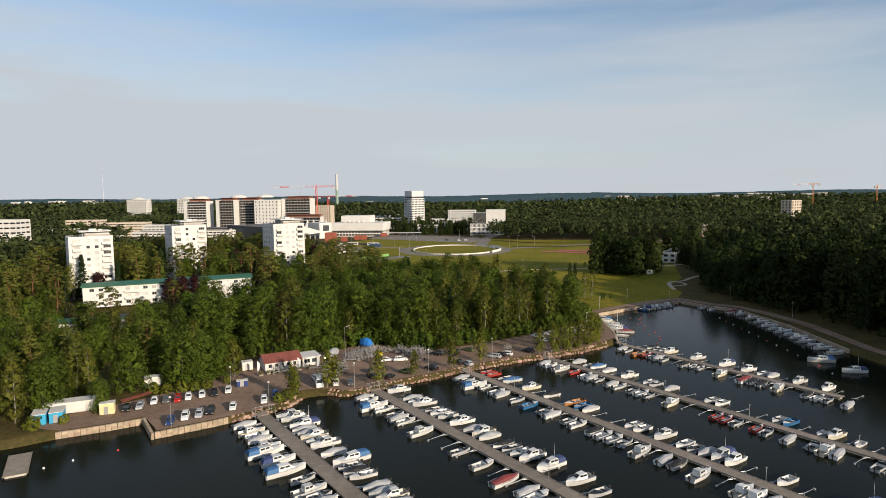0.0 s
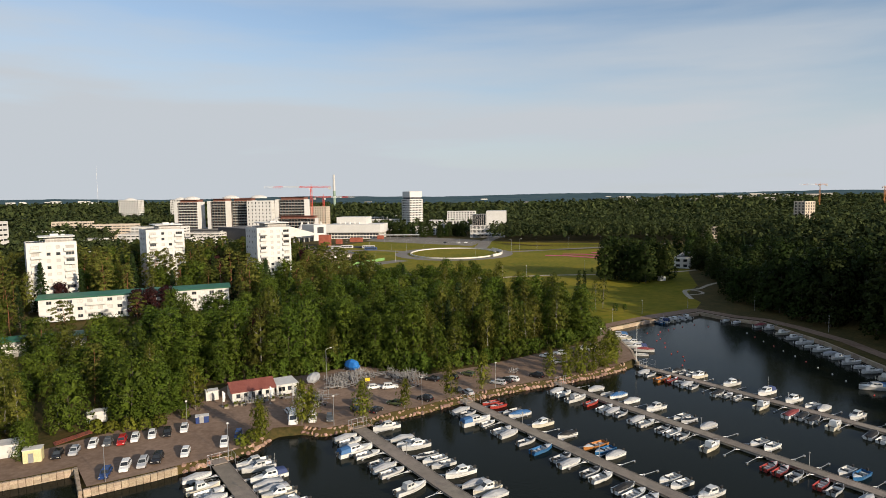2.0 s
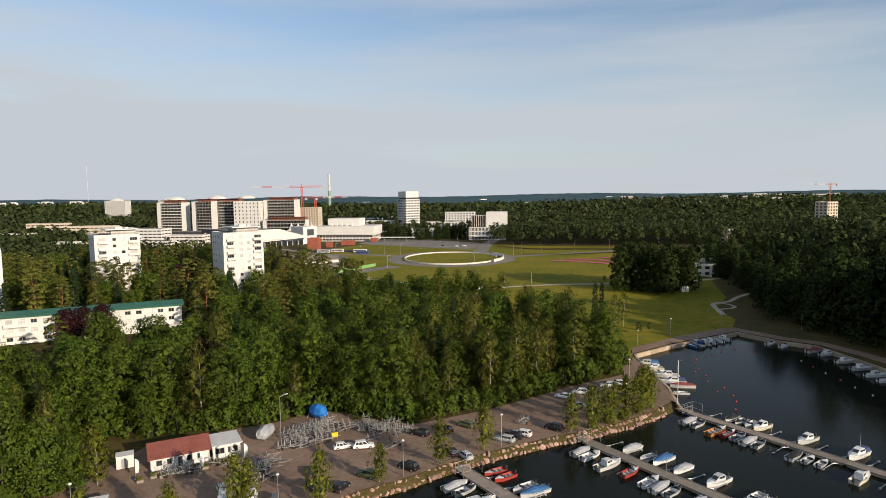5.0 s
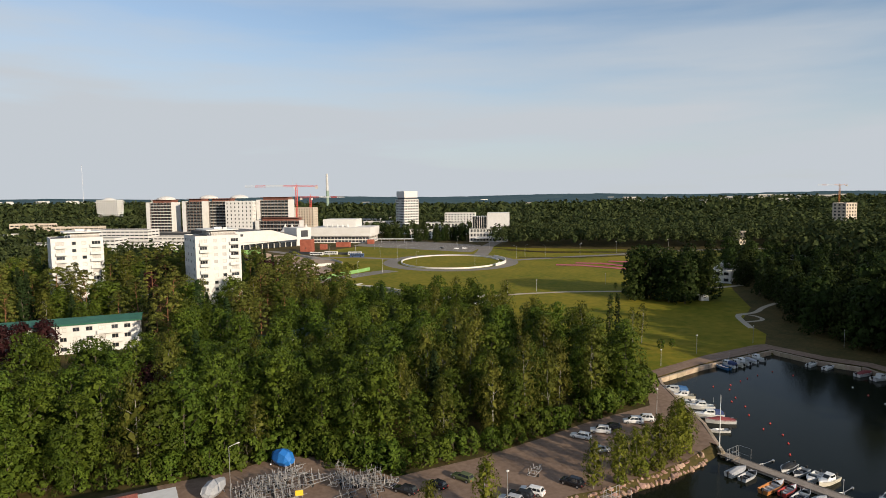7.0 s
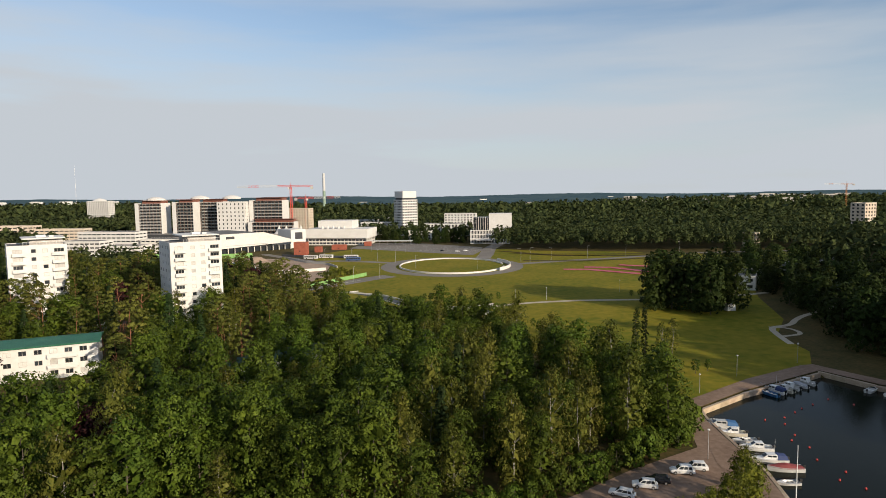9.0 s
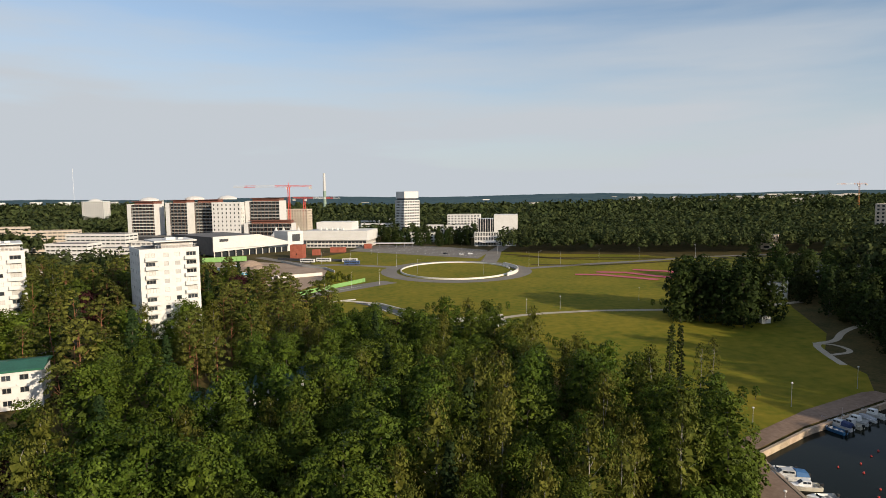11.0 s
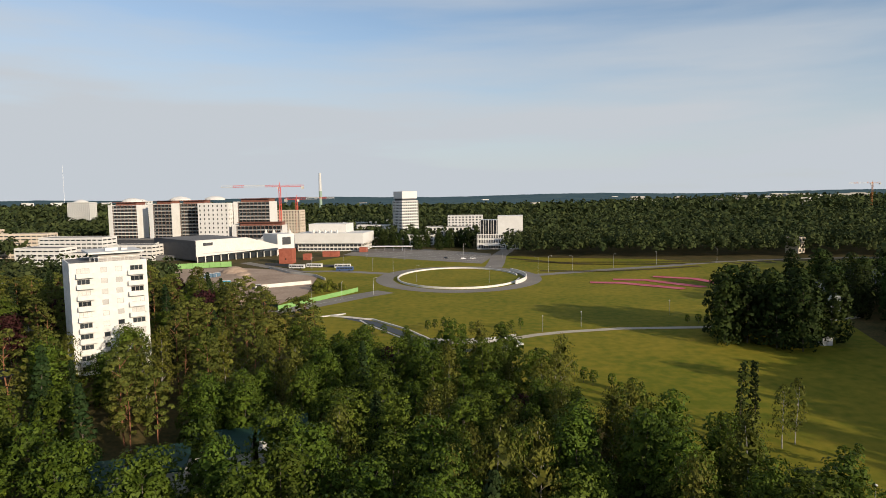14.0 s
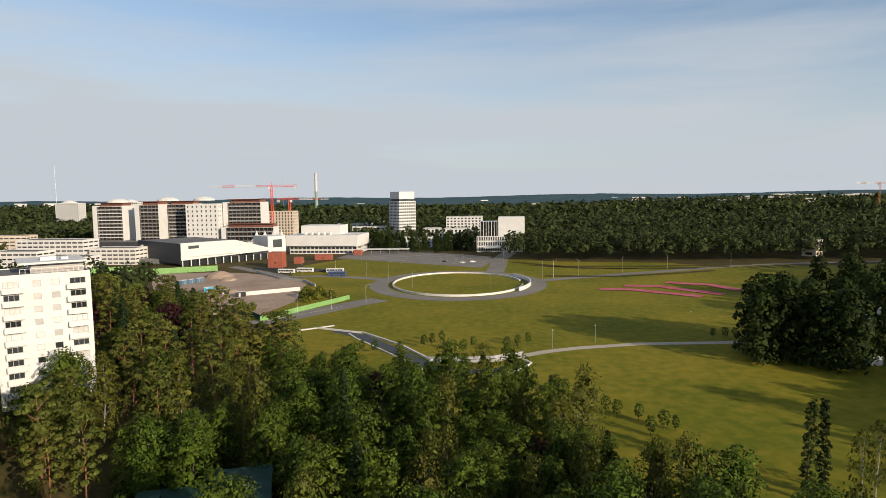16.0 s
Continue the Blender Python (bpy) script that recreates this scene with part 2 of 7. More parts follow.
# ---- mesh tools ----
class Build:
    """Collects vertices and faces; every shape goes through the current matrix."""

    def __init__(self):
        self.v, self.f, self.m = [], [], Matrix()

    def add(self, verts, faces):
        k = len(self.v)
        self.v += [tuple(self.m @ Vector(p)) for p in verts]
        self.f += [tuple(i + k for i in q) for q in faces]
        return self

    def box(self, x0, y0, z0, x1, y1, z1, bevel=0.0, taper=0.0):
        t, b = taper, bevel
        if not b:
            self.add([(x0, y0, z0), (x1, y0, z0), (x1, y1, z0), (x0, y1, z0), (x0 + t, y0 + t, z1), (x1 - t, y0 + t, z1), (x1 - t, y1 - t, z1), (x0 + t, y1 - t, z1)],
                     [(3, 2, 1, 0), (4, 5, 6, 7), (0, 1, 5, 4), (1, 2, 6, 5), (2, 3, 7, 6), (3, 0, 4, 7)])
        else:
            ring = [(x0 + b, y0), (x1 - b, y0), (x1, y0 + b), (x1, y1 - b), (x1 - b, y1), (x0 + b, y1), (x0, y1 - b), (x0, y0 + b)]
            cx, cy = (x0 + x1) / 2, (y0 + y1) / 2
            top = [(cx + (px - cx) * (1 - 2 * b / max(x1 - x0, 1e-3)), cy + (py - cy) * (1 - 2 * b / max(y1 - y0, 1e-3))) for px, py in ring]
            self.loft([[(px, py, z0) for px, py in ring], [(px, py, z1 - b) for px, py in ring], [(px, py, z1) for px, py in top]])
        return self

    def loft(self, rings, cap=True):
        n = len(rings[0])
        faces = []
        for k in range(len(rings) - 1):
            for i in range(n):
                j = (i + 1) % n
                faces.append((k * n + i, k * n + j, (k + 1) * n + j, (k + 1) * n + i))
        if cap:
            faces.append(tuple(range(n - 1, -1, -1)))
            faces.append(tuple(range((len(rings) - 1) * n, len(rings) * n)))
        return self.add([p for r in rings for p in r], faces)

    def tube(self, a, b, r0, r1=None, n=6):
        a, b = Vector(a), Vector(b)
        r1 = r0 if r1 is None else r1
        q = (b - a).to_track_quat("Z", "Y")
        rings = []
        for c, r in ((a, r0), (b, r1)):
            rings.append([tuple(c + q @ Vector((r * math.cos(6.2832 * i / n), r * math.sin(6.2832 * i / n), 0))) for i in range(n)])
        return self.loft(rings)

    def prism(self, poly, z0, z1):
        n = len(poly)
        return self.add([(x, y, z0) for x, y in poly] + [(x, y, z1) for x, y in poly],
                        [tuple(range(n - 1, -1, -1)), tuple(range(n, 2 * n))] + [(i, (i + 1) % n, n + (i + 1) % n, n + i) for i in range(n)])

    def mesh(self, name, mat, smooth=False):
        me = bpy.data.meshes.new(name)
        me.from_pydata(self.v, [], self.f)
        if mat:
            me.materials.append(mat)
        if smooth:
            me.polygons.foreach_set("use_smooth", [True] * len(me.polygons))
        me.update()
        return me


def part(name, b, mat, parent=None, label="", smooth=False):
    me = b if isinstance(b, bpy.types.Mesh) else b.mesh(name, mat, smooth)
    ob = new(name, me)
    if parent:
        ob.parent = parent
    if label:
        tagged(ob, label)
    return ob


def thing(name, label, category, m=None, group="", kind=""):
    ob = new(name)
    ob.empty_display_size = 0.5
    if m is not None:
        ob.matrix_world = m
        ob.matrix_basis = m
    return tagged(ob, label, category, group, kind)


def inside(poly, x, y):
    """Even-odd test, on arrays or numbers."""
    x, y = np.asarray(x, float), np.asarray(y, float)
    r = np.zeros(np.broadcast(x, y).shape, bool)
    n = len(poly)
    for i in range(n):
        (x0, y0), (x1, y1) = poly[i], poly[(i + 1) % n]
        if y0 == y1:
            continue
        r ^= ((y0 > y) != (y1 > y)) & (x < (x1 - x0) * (y - y0) / (y1 - y0) + x0)
    return r


def edge_distance(poly, x, y):
    x, y = np.asarray(x, float), np.asarray(y, float)
    d = np.full(np.broadcast(x, y).shape, 1e9)
    n = len(poly)
    for i in range(n):
        (x0, y0), (x1, y1) = poly[i], poly[(i + 1) % n]
        dx, dy = x1 - x0, y1 - y0
        t = np.clip(((x - x0) * dx + (y - y0) * dy) / (dx * dx + dy * dy), 0, 1)
        d = np.minimum(d, np.hypot(x - x0 - t * dx, y - y0 - t * dy))
    return d


# ---- ground and water ----
BAY = [(-150, 95), (-120, 122), (-97.5, 134), (-91, 138.7), (-83, 142.4), (-75, 147), (-68.7, 137.2), (-58, 143.9), (-50, 149.4), (-46, 152.5), (-41.6, 156.8),
       (-39.9, 162.4), (-38.8, 165.5), (-33, 166.5), (-28, 164.8), (-23, 166.7), (-17, 170.7), (-12, 174.9), (-5.4, 178.2), (3, 184.4), (10.8, 189.4), (18.7, 193.4),
       (29, 198.5), (34, 200), (39.4, 202.9), (47, 206.7), (55, 211.8), (60, 216), (64, 219.5), (67, 234), (67.6, 250), (68.5, 264), (69.5, 269.3), (87.5, 281.8), (119.5, 299),
       (127, 284.5), (136, 276), (139.5, 240), (137.5, 202), (139, 185), (145, 120), (160, 40), (150, -200), (0, -1200), (-200, -1200), (-260, -200)]


def smooth01(t):
    t = np.clip(t, 0, 1)
    return t * t * (3 - 2 * t)


def land(x, y):
    """Height of the land, with no bay cut in it."""
    x, y = np.asarray(x, float), np.asarray(y, float)
    z = 1.5 + 1.5 * smooth01((y - 300) / 140)
    z = z + 8.2 * smooth01((-45 - x) / 55) * smooth01((y - 215) / 60) * (1 - smooth01((y - 400) / 70))
    z = z + 4 * smooth01((x - 152) / 40) * (1 - smooth01((y - 300) / 60)) + 14 * smooth01((x - 150) / 160) * (1 - smooth01((y - 480) / 200))
    r = np.hypot(x, y - 200)
    z = z + 16 * smooth01((r - 1500) / 3300)
    z = z + smooth01((r - 900) / 900) * 7 * np.sin(x / 310 + 1.3) * np.sin(y / 420 + 0.4)
    return z


def ground_z(x, y):
    return float(land(x, y))


def stretched(lo, hi, step, far, grow=1.16):
    v = list(np.arange(lo, hi + 0.1, step))
    s = step
    while v[-1] < far:
        s *= grow
        v.append(v[-1] + s)
    s = step
    while v[0] > -far:
        s *= grow
        v.insert(0, v[0] - s)
    return np.array(v)


def sheet(name, xs, ys, zfun, mat):
    X, Y = np.meshgrid(xs, ys)
    Z = zfun(X, Y)
    nx, ny = len(xs), len(ys)
    verts = np.stack([X, Y, Z], -1).reshape(-1, 3)
    i = np.arange(nx - 1)[None] + nx * np.arange(ny - 1)[:, None]
    faces = np.stack([i, i + 1, i + nx + 1, i + nx], -1).reshape(-1, 4)
    me = bpy.data.meshes.new(name)
    me.from_pydata(verts.tolist(), [], faces.tolist())
    me.materials.append(mat)
    me.polygons.foreach_set("use_smooth", [True] * len(me.polygons))
    ob = new(name, me)
    return ob


def ground_height(X, Y):
    z = land(X, Y)
    d = edge_distance(BAY, X, Y)
    s = np.where(inside(BAY, X, Y), -d, d)
    return np.minimum(z, np.clip(0.9 + 1.15 * (s - 0.6), -3, 200))


ground = sheet("ground", stretched(-130, 170, 2.0, 4800), stretched(110, 330, 2.0, 4800), ground_height, M["forest_floor"])
tagged(ground, "brown and green woodland floor reaching to the horizon", "ground", kind="structure")
wb = Build()
wb.add([(-4800, -4800, 0), (4800, -4800, 0), (4800, 320, 0), (-4800, 320, 0)], [(0, 1, 2, 3)])
water = part("water", wb, M["water"])
tagged(water, "dark calm bay water with small ripples", "water", kind="structure")


def slab(name, poly, lift, mat, label, category="", step=4.0, kind="structure"):
    """A thin layer that follows the land inside a polygon."""
    bm = bmesh.new()
    pts = []
    n = len(poly)
    for i in range(n):
        (x0, y0), (x1, y1) = poly[i], poly[(i + 1) % n]
        k = max(1, int(math.hypot(x1 - x0, y1 - y0) / 12))
        pts += [(x0 + (x1 - x0) * j / k, y0 + (y1 - y0) * j / k) for j in range(k)]
    vs = [bm.verts.new((x, y, 0)) for x, y in pts]
    for tri in geometry.tessellate_polygon([[Vector((x, y, 0)) for x, y in pts]]):
        if len(set(tri)) == 3:
            bm.faces.new([vs[i] for i in tri])
    for ax, (lo, hi) in enumerate(((min(p[0] for p in pts), max(p[0] for p in pts)), (min(p[1] for p in pts), max(p[1] for p in pts)))):
        for c in np.arange(math.floor(lo / 12) * 12 + 12, hi, 12):
            co, no = [0, 0, 0], [0, 0, 0]
            co[ax], no[ax] = c, 1
            bmesh.ops.bisect_plane(bm, geom=bm.verts[:] + bm.edges[:] + bm.faces[:], plane_co=co, plane_no=no)
    for v in bm.verts:
        v.co.z = ground_z(v.co.x, v.co.y) + lift
    bmesh.ops.recalc_face_normals(bm, faces=bm.faces[:])
    me = bpy.data.meshes.new(name)
    bm.to_mesh(me)
    bm.free()
    if me.polygons and me.polygons[0].normal.z < 0:
        me.flip_normals()
    me.materials.append(mat)
    ob = new(name, me)
    return tagged(ob, label, category or name.split("_")[0], kind=kind)


def ribbon(name, line, width, lift, mat, label, category="", closed=False, parent=None):
    """A strip of constant width along a line, laid on the land."""
    pts = []
    n = len(line)
    for i in range(n if closed else n - 1):
        a, c = line[i], line[(i + 1) % n]
        k = max(1, int(math.hypot(c[0] - a[0], c[1] - a[1]) / 5))
        pts += [(a[0] + (c[0] - a[0]) * j / k, a[1] + (c[1] - a[1]) * j / k) for j in range(k)]
    if not closed:
        pts.append(line[-1])
    b = Build()
    m = len(pts)
    for i, (x, y) in enumerate(pts):
        p, q = (pts[(i - 1) % m], pts[(i + 1) % m]) if closed else (pts[max(i - 1, 0)], pts[min(i + 1, m - 1)])
        dx, dy = q[0] - p[0], q[1] - p[1]
        s = math.hypot(dx, dy)
        nx, ny = -dy / s * width / 2, dx / s * width / 2
        z = ground_z(x, y) + lift
        b.v += [(x + nx, y + ny, z), (x - nx, y - ny, z)]
    for i in range(m if closed else m - 1):
        j = (i + 1) % m
        b.f.append((2 * i, 2 * i + 1, 2 * j + 1, 2 * j))
    ob = part(name, b, mat, parent)
    return ob if parent else tagged(ob, label, category or "road", kind="structure")


# ---- trees ----
def unit(v):
    return v / np.maximum(np.linalg.norm(v, axis=1, keepdims=True), 1e-6)


def leaf_cloud(rng, centres, radii, per, size, hearts, droop=0.0, flat=1.0, tall=1.0):
    """Leaf sprays on the outer side of clumps: vertices, faces and rounded normals. hearts are the crown centres."""
    n = len(centres) * per
    c, heart = np.repeat(centres, per, 0), np.repeat(hearts, per, 0)
    r = np.repeat(radii, per)[:, None]
    out = unit((c - heart) * np.array([1, 1, 1 / tall]) + np.array([0, 0, 0.02]))
    d = unit(rng.normal(size=(n, 3)))
    inward = np.sum(d * out, 1, keepdims=True)
    d = unit(np.where(inward < -0.15, d - 1.7 * inward * out, d))
    p = c + d * r * (0.62 + 0.45 * rng.random((n, 1)) ** 0.7) * np.array([1, 1, flat])
    nrm = unit(d + rng.normal(scale=0.42, size=(n, 3)) + np.array([0, 0, 0.15]))
    a = unit(np.cross(nrm, rng.normal(size=(n, 3))))
    b = np.cross(nrm, a)
    if droop:
        a = a * (1 - droop) + np.array([0, 0, -1.0]) * droop
    s = size * (0.55 + 0.9 * rng.random((n, 1)))
    a, b = a * s, b * s * 0.62
    v = np.stack([p - a, p - 0.3 * a - b, p + a, p - 0.3 * a + b], 1)
    round_n = unit(1.0 * d + 0.55 * out + 0.5 * nrm)
    turned = np.sum(np.cross(v[:, 1] - v[:, 0], v[:, 3] - v[:, 0]) * round_n, 1) < 0
    v[turned] = v[turned][:, [0, 3, 2, 1]]
    return v.reshape(-1, 3), np.arange(4 * n).reshape(-1, 4), np.repeat(round_n, 4, 0)


def leaf_mesh(name, v, f, n, mat=None):
    me = bpy.data.meshes.new(name)
    me.from_pydata(v.tolist(), [], f)
    me.update()
    me.normals_split_custom_set_from_vertices(n.tolist())
    if mat:
        me.materials.append(mat)
    return me


def envelope(kind, u):
    """Crown radius, as a share of its largest, at height share u."""
    if kind == "broad":
        return np.sqrt(np.clip(1 - (1.9 * u - 0.75) ** 2 / 1.36, 0.02, 1))
    if kind == "birch":
        return np.clip(np.sin(np.pi * np.clip(u * 0.86 + 0.12, 0, 1)) ** 0.8, 0.1, 1)
    if kind == "spruce":
        return 0.06 + 0.94 * (1 - u)
    if kind == "pine":
        return np.sqrt(np.clip(1 - (2 * u - 0.9) ** 2 / 1.3, 0.05, 1))
    return 0.25 + 0.75 * np.sin(np.pi * np.clip(u * 0.8 + 0.15, 0, 1))


def tree_mesh(kind, seed, height, radius, base, clumps, per, leaf):
    """Trunk with limbs, and a crown of leaf clumps; returns both meshes."""
    rng = np.random.default_rng(seed)
    h0 = height * base
    u = (np.arange(clumps) + rng.random(clumps)) / clumps
    u = u ** (1.0 if kind != "spruce" else 1.35)
    th = np.arange(clumps) * 2.39996 + rng.normal(scale=0.45, size=clumps)
    rr = envelope(kind, u) * radius * (0.6 + 0.4 * rng.random(clumps) ** 0.5)
    lob = 1 + 0.16 * np.sin(3 * th + seed) + 0.12 * np.sin(5 * th + 2 * seed + 6 * u)
    rr = rr * lob * 0.84
    cz = h0 + u * (height - h0) * 0.95
    c = np.stack([rr * np.cos(th), rr * np.sin(th), cz], 1)
    rad = {"spruce": 0.2, "column": 0.42, "pine": 0.34}.get(kind, 0.35) * radius * (0.55 + 0.8 * rng.random(clumps))
    mid = h0 + 0.42 * (height - h0)
    hearts = np.stack([np.zeros(clumps), np.zeros(clumps), np.clip(cz - 0.5 * radius, h0, mid)], 1)
    v, f, n = leaf_cloud(rng, c, rad, per, leaf, hearts, droop=0.55 if kind == "birch" else (0.25 if kind == "spruce" else 0.0),
                         flat={"pine": 0.6, "birch": 1.15, "spruce": 0.55}.get(kind, 0.85))
    if kind != "pine" and clumps > 35:
        # large inner sprays that close the crown
        k = 150
        w = rng.random(k)
        th2 = rng.random(k) * 6.2832
        q = envelope(kind, w) * radius * 0.52 * rng.random(k) ** 0.5
        inner = np.stack([q * np.cos(th2), q * np.sin(th2), h0 + 0.4 + w * 0.86 * (height - h0)], 1)
        axis = np.stack([np.zeros(k), np.zeros(k), inner[:, 2] - 0.5], 1)
        v2, f2, n2 = leaf_cloud(rng, inner, np.full(k, 0.3), 1, 0.2 * radius, axis)
        f = np.concatenate([f, f2 + len(v)])
        v, n = np.concatenate([v, v2]), np.concatenate([n, n2])
    f = f.tolist()
    me = leaf_mesh(kind + "_crown", v, f, n)
    t = Build()
    x = y = 0.0
    r = max(0.07, height * 0.010)
    prev, top = Vector((0, 0, -0.4)), height * 0.9
    for k in range(1, 6):
        x += rng.normal() * 0.12
        y += rng.normal() * 0.12
        nxt = Vector((x, y, top * k / 5))
        t.tube(prev, nxt, r * (1 - 0.17 * (k - 1)), r * (1 - 0.17 * k), 6)
        prev = nxt
    for k in rng.choice(clumps, min(9, clumps), replace=False):
        e = Vector(c[k])
        s = Vector((0, 0, max(h0 * 0.8, e.z - 0.7 * math.hypot(e.x, e.y) - 0.8)))
        t.tube(s, s.lerp(e, 0.9), r * 0.35, r * 0.08, 4)
    return t, me


SPECIES = {}


def species(key, name, label, kind, bark, leafmat, seeds, height, radius, base, clumps, per, leaf):
    made = []
    for s in seeds:
        t, me = tree_mesh(kind, s, height, radius, base, clumps, per, leaf)
        me.materials.append(M[leafmat])
        made.append((t.mesh(name + "_trunk", M[bark]), me))
    SPECIES[key] = (name, label, made)


def plant(key, x, y, scale=1.0, turn=None, z=None, group="", label=""):
    name, text, made = SPECIES[key]
    tm, cm = made[random.randrange(len(made))]
    ob = new(name)
    ob.empty_display_size = 0.5
    turn = random.random() * 360 if turn is None else turn
    ob.matrix_basis = pose(x, y, ground_z(x, y) if z is None else z, random.uniform(-2, 2), random.uniform(-2, 2), turn) @ Matrix.Diagonal((scale * random.uniform(0.9, 1.1), scale * random.uniform(0.9, 1.1), scale, 1))
    tagged(ob, label or text, "tree", group)
    part("trunk", tm, None, ob)
    part("crown", cm, None, ob)
    return ob


species("broad", "linden_tree", "tall leafy green linden in the shore wood", "broad", "bark", "leaf_broad", (1, 2, 3, 4, 5), 19, 4.3, 0.03, 48, 66, 0.235)
species("birch", "birch_tree", "tall weeping birch with yellow-green leaves", "birch", "birch_bark", "leaf_birch", (11, 12, 13), 20, 3.9, 0.05, 50, 60, 0.22)
species("young", "young_birch_tree", "slender young birch with bright yellow-green leaves", "birch", "birch_bark", "leaf_young", (21, 22, 23, 24), 9.5, 2.3, 0.08, 36, 46, 0.155)
species("pine", "pine_tree", "tall pine with reddish trunk and sparse crown", "pine", "pine_bark", "leaf_pine", (31, 32, 33, 34), 21, 3.7, 0.26, 34, 56, 0.30)
species("spruce", "spruce_tree", "dark narrow spruce among leafy trees", "spruce", "bark", "leaf_spruce", (41, 42), 20, 3.2, 0.06, 78, 30, 0.34)
species("purple", "copper_maple_tree", "dark purple-leaved copper maple tree", "broad", "bark", "leaf_purple", (51, 52), 15, 4.6, 0.15, 50, 42, 0.36)
species("dark", "woodland_tree", "dark leafy tree on the shaded bank", "broad", "bark", "leaf_dark", (61, 62, 63, 64), 19, 4.9, 0.05, 48, 30, 0.46)
species("sapling", "lawn_sapling", "small young tree planted on the lawn", "column", "bark", "leaf_broad", (71, 72), 4.6, 1.1, 0.28, 22, 22, 0.2)
species("maple", "maple_tree", "broad leafy green maple by the boatyard", "broad", "bark", "leaf_broad", (5, 6, 7), 17, 5.6, 0.03, 52, 66, 0.26)
species("poplar", "poplar_tree", "tall narrow dark poplar on the lawn", "column", "bark", "leaf_dark", (91, 92), 19, 1.15, 0.06, 70, 22, 0.26)
species("lawnbirch", "lawn_birch_tree", "thin birch with sparse crown on the lawn", "birch", "birch_bark", "leaf_birch", (93, 94), 16, 2.6, 0.2, 34, 30, 0.28)
species("shrub", "shrub", "dense green shrub at the wood edge", "broad", "bark", "leaf_broad", (85, 86), 4.5, 2.6, 0.0, 26, 30, 0.3)
species("bush", "bush", "low bright green leafy bush", "broad", "bark", "leaf_young", (81, 82), 3.2, 2.0, 0.02, 26, 28, 0.26)


def scatter(poly, spacing, avoid, seed, jitter=0.42):
    """Points on a jittered triangular grid inside a polygon and outside the avoided ones."""
    rng = random.Random(seed)
    xs, ys = [p[0] for p in poly], [p[1] for p in poly]
    out = []
    row, y = 0, min(ys)
    while y < max(ys):
        x = min(xs) + (row % 2) * spacing / 2
        while x < max(xs):
            px, py = x + rng.uniform(-1, 1) * spacing * jitter, y + rng.uniform(-1, 1) * spacing * jitter
            if inside(poly, px, py) and not any(inside(a, px, py) for a in avoid):
                out.append((px, py))
            x += spacing
        y += spacing * 0.87
        row += 1
    return out

# ---- lawns, roads, yards ----
LAWN = [(72, 273), (88, 286), (119, 303), (130, 322), (132, 345), (150, 372), (165, 420), (200, 500), (260, 545), (330, 600), (330, 640), (205, 660), (100, 690), (60, 720), (40, 700), (-70, 735), (-95, 690), (-95, 640), (-60, 545),
        (-90, 470), (-80, 440), (-60, 405), (-35, 388), (-5, 372), (18, 350), (40, 322), (55, 295)]
slab("lawn", LAWN, 0.05, M["lawn"], "wide mown lawn, green with yellow-brown dry patches", "lawn")
YARD = [(-97, 141), (-91, 139.6), (-83, 143.2), (-75.3, 148), (-68.2, 138.6), (-58, 144.8), (-50, 150.3), (-46, 153.6), (-42.5, 157.5), (-40.9, 162.4), (-40, 167), (-33, 168), (-28, 166.2), (-23, 168.2), (-17.5, 172.2),
        (-12.5, 176.4), (-6, 179.7), (2.3, 185.9), (10.2, 190.9), (18.2, 194.9), (28.5, 200), (33.5, 201.5), (39, 204.4), (46.3, 208.2), (54.2, 213.3), (59, 217.5), (62.5, 220.5), (65.5, 234), (66, 250), (67, 265),
        (64, 268), (60, 252), (58.5, 246), (41, 236), (27, 226), (12.6, 216.5), (-4, 208.5), (-16, 213.5), (-21, 219), (-30, 218), (-37, 212), (-47, 207.5), (-62, 200), (-66, 186), (-72, 172), (-86, 158), (-94, 152), (-100, 146)]
slab("yard", YARD, 0.06, M["gravel"], "worn brown-grey asphalt and gravel boatyard by the quay", "yard")
PROM = [(64, 220.5), (66.2, 234), (66.8, 250), (67.6, 265), (69, 270), (87, 282.6), (119.5, 300.2), (127.8, 285.4), (137, 277), (141, 262), (144.5, 240), (142.5, 200), (146, 170), (149, 170), (147, 200), (149.5, 241), (146, 264), (141, 281),
        (132, 289), (121.5, 307), (117, 306), (94, 293.5), (69, 276), (63.5, 267.5), (62, 250), (59, 238), (58.5, 228)]
slab("promenade", PROM, 0.09, M["gravel"], "brown-grey paved shore promenade round the basin", "pavement")
ribbon("footpath", [(29, 407), (40, 413), (52, 417), (75, 421), (106, 420.5), (140, 424), (175, 430)], 3.8, 0.10, M["path"], "pale gravel footpath across the lawn", "path")
def rounded(line, times=3):
    """Corner cutting."""
    for _ in range(times):
        cut = [line[0]]
        for (x0, y0), (x1, y1) in zip(line, line[1:]):
            cut += [(0.75 * x0 + 0.25 * x1, 0.75 * y0 + 0.25 * y1), (0.25 * x0 + 0.75 * x1, 0.25 * y0 + 0.75 * y1)]
        line = cut + [line[-1]]
    return line


ribbon("garden_path", rounded([(129.5, 331.8), (132, 344), (136, 358), (146, 360), (156, 373), (170, 382), (190, 392)]), 2.4, 0.11, M["path"], "pale curving footpath at the lawn edge", "path")
ribbon("garden_path", rounded([(136, 358), (143, 356), (143, 346), (133, 343)]), 1.8, 0.115, M["path"], "pale curving footpath loop", "path")

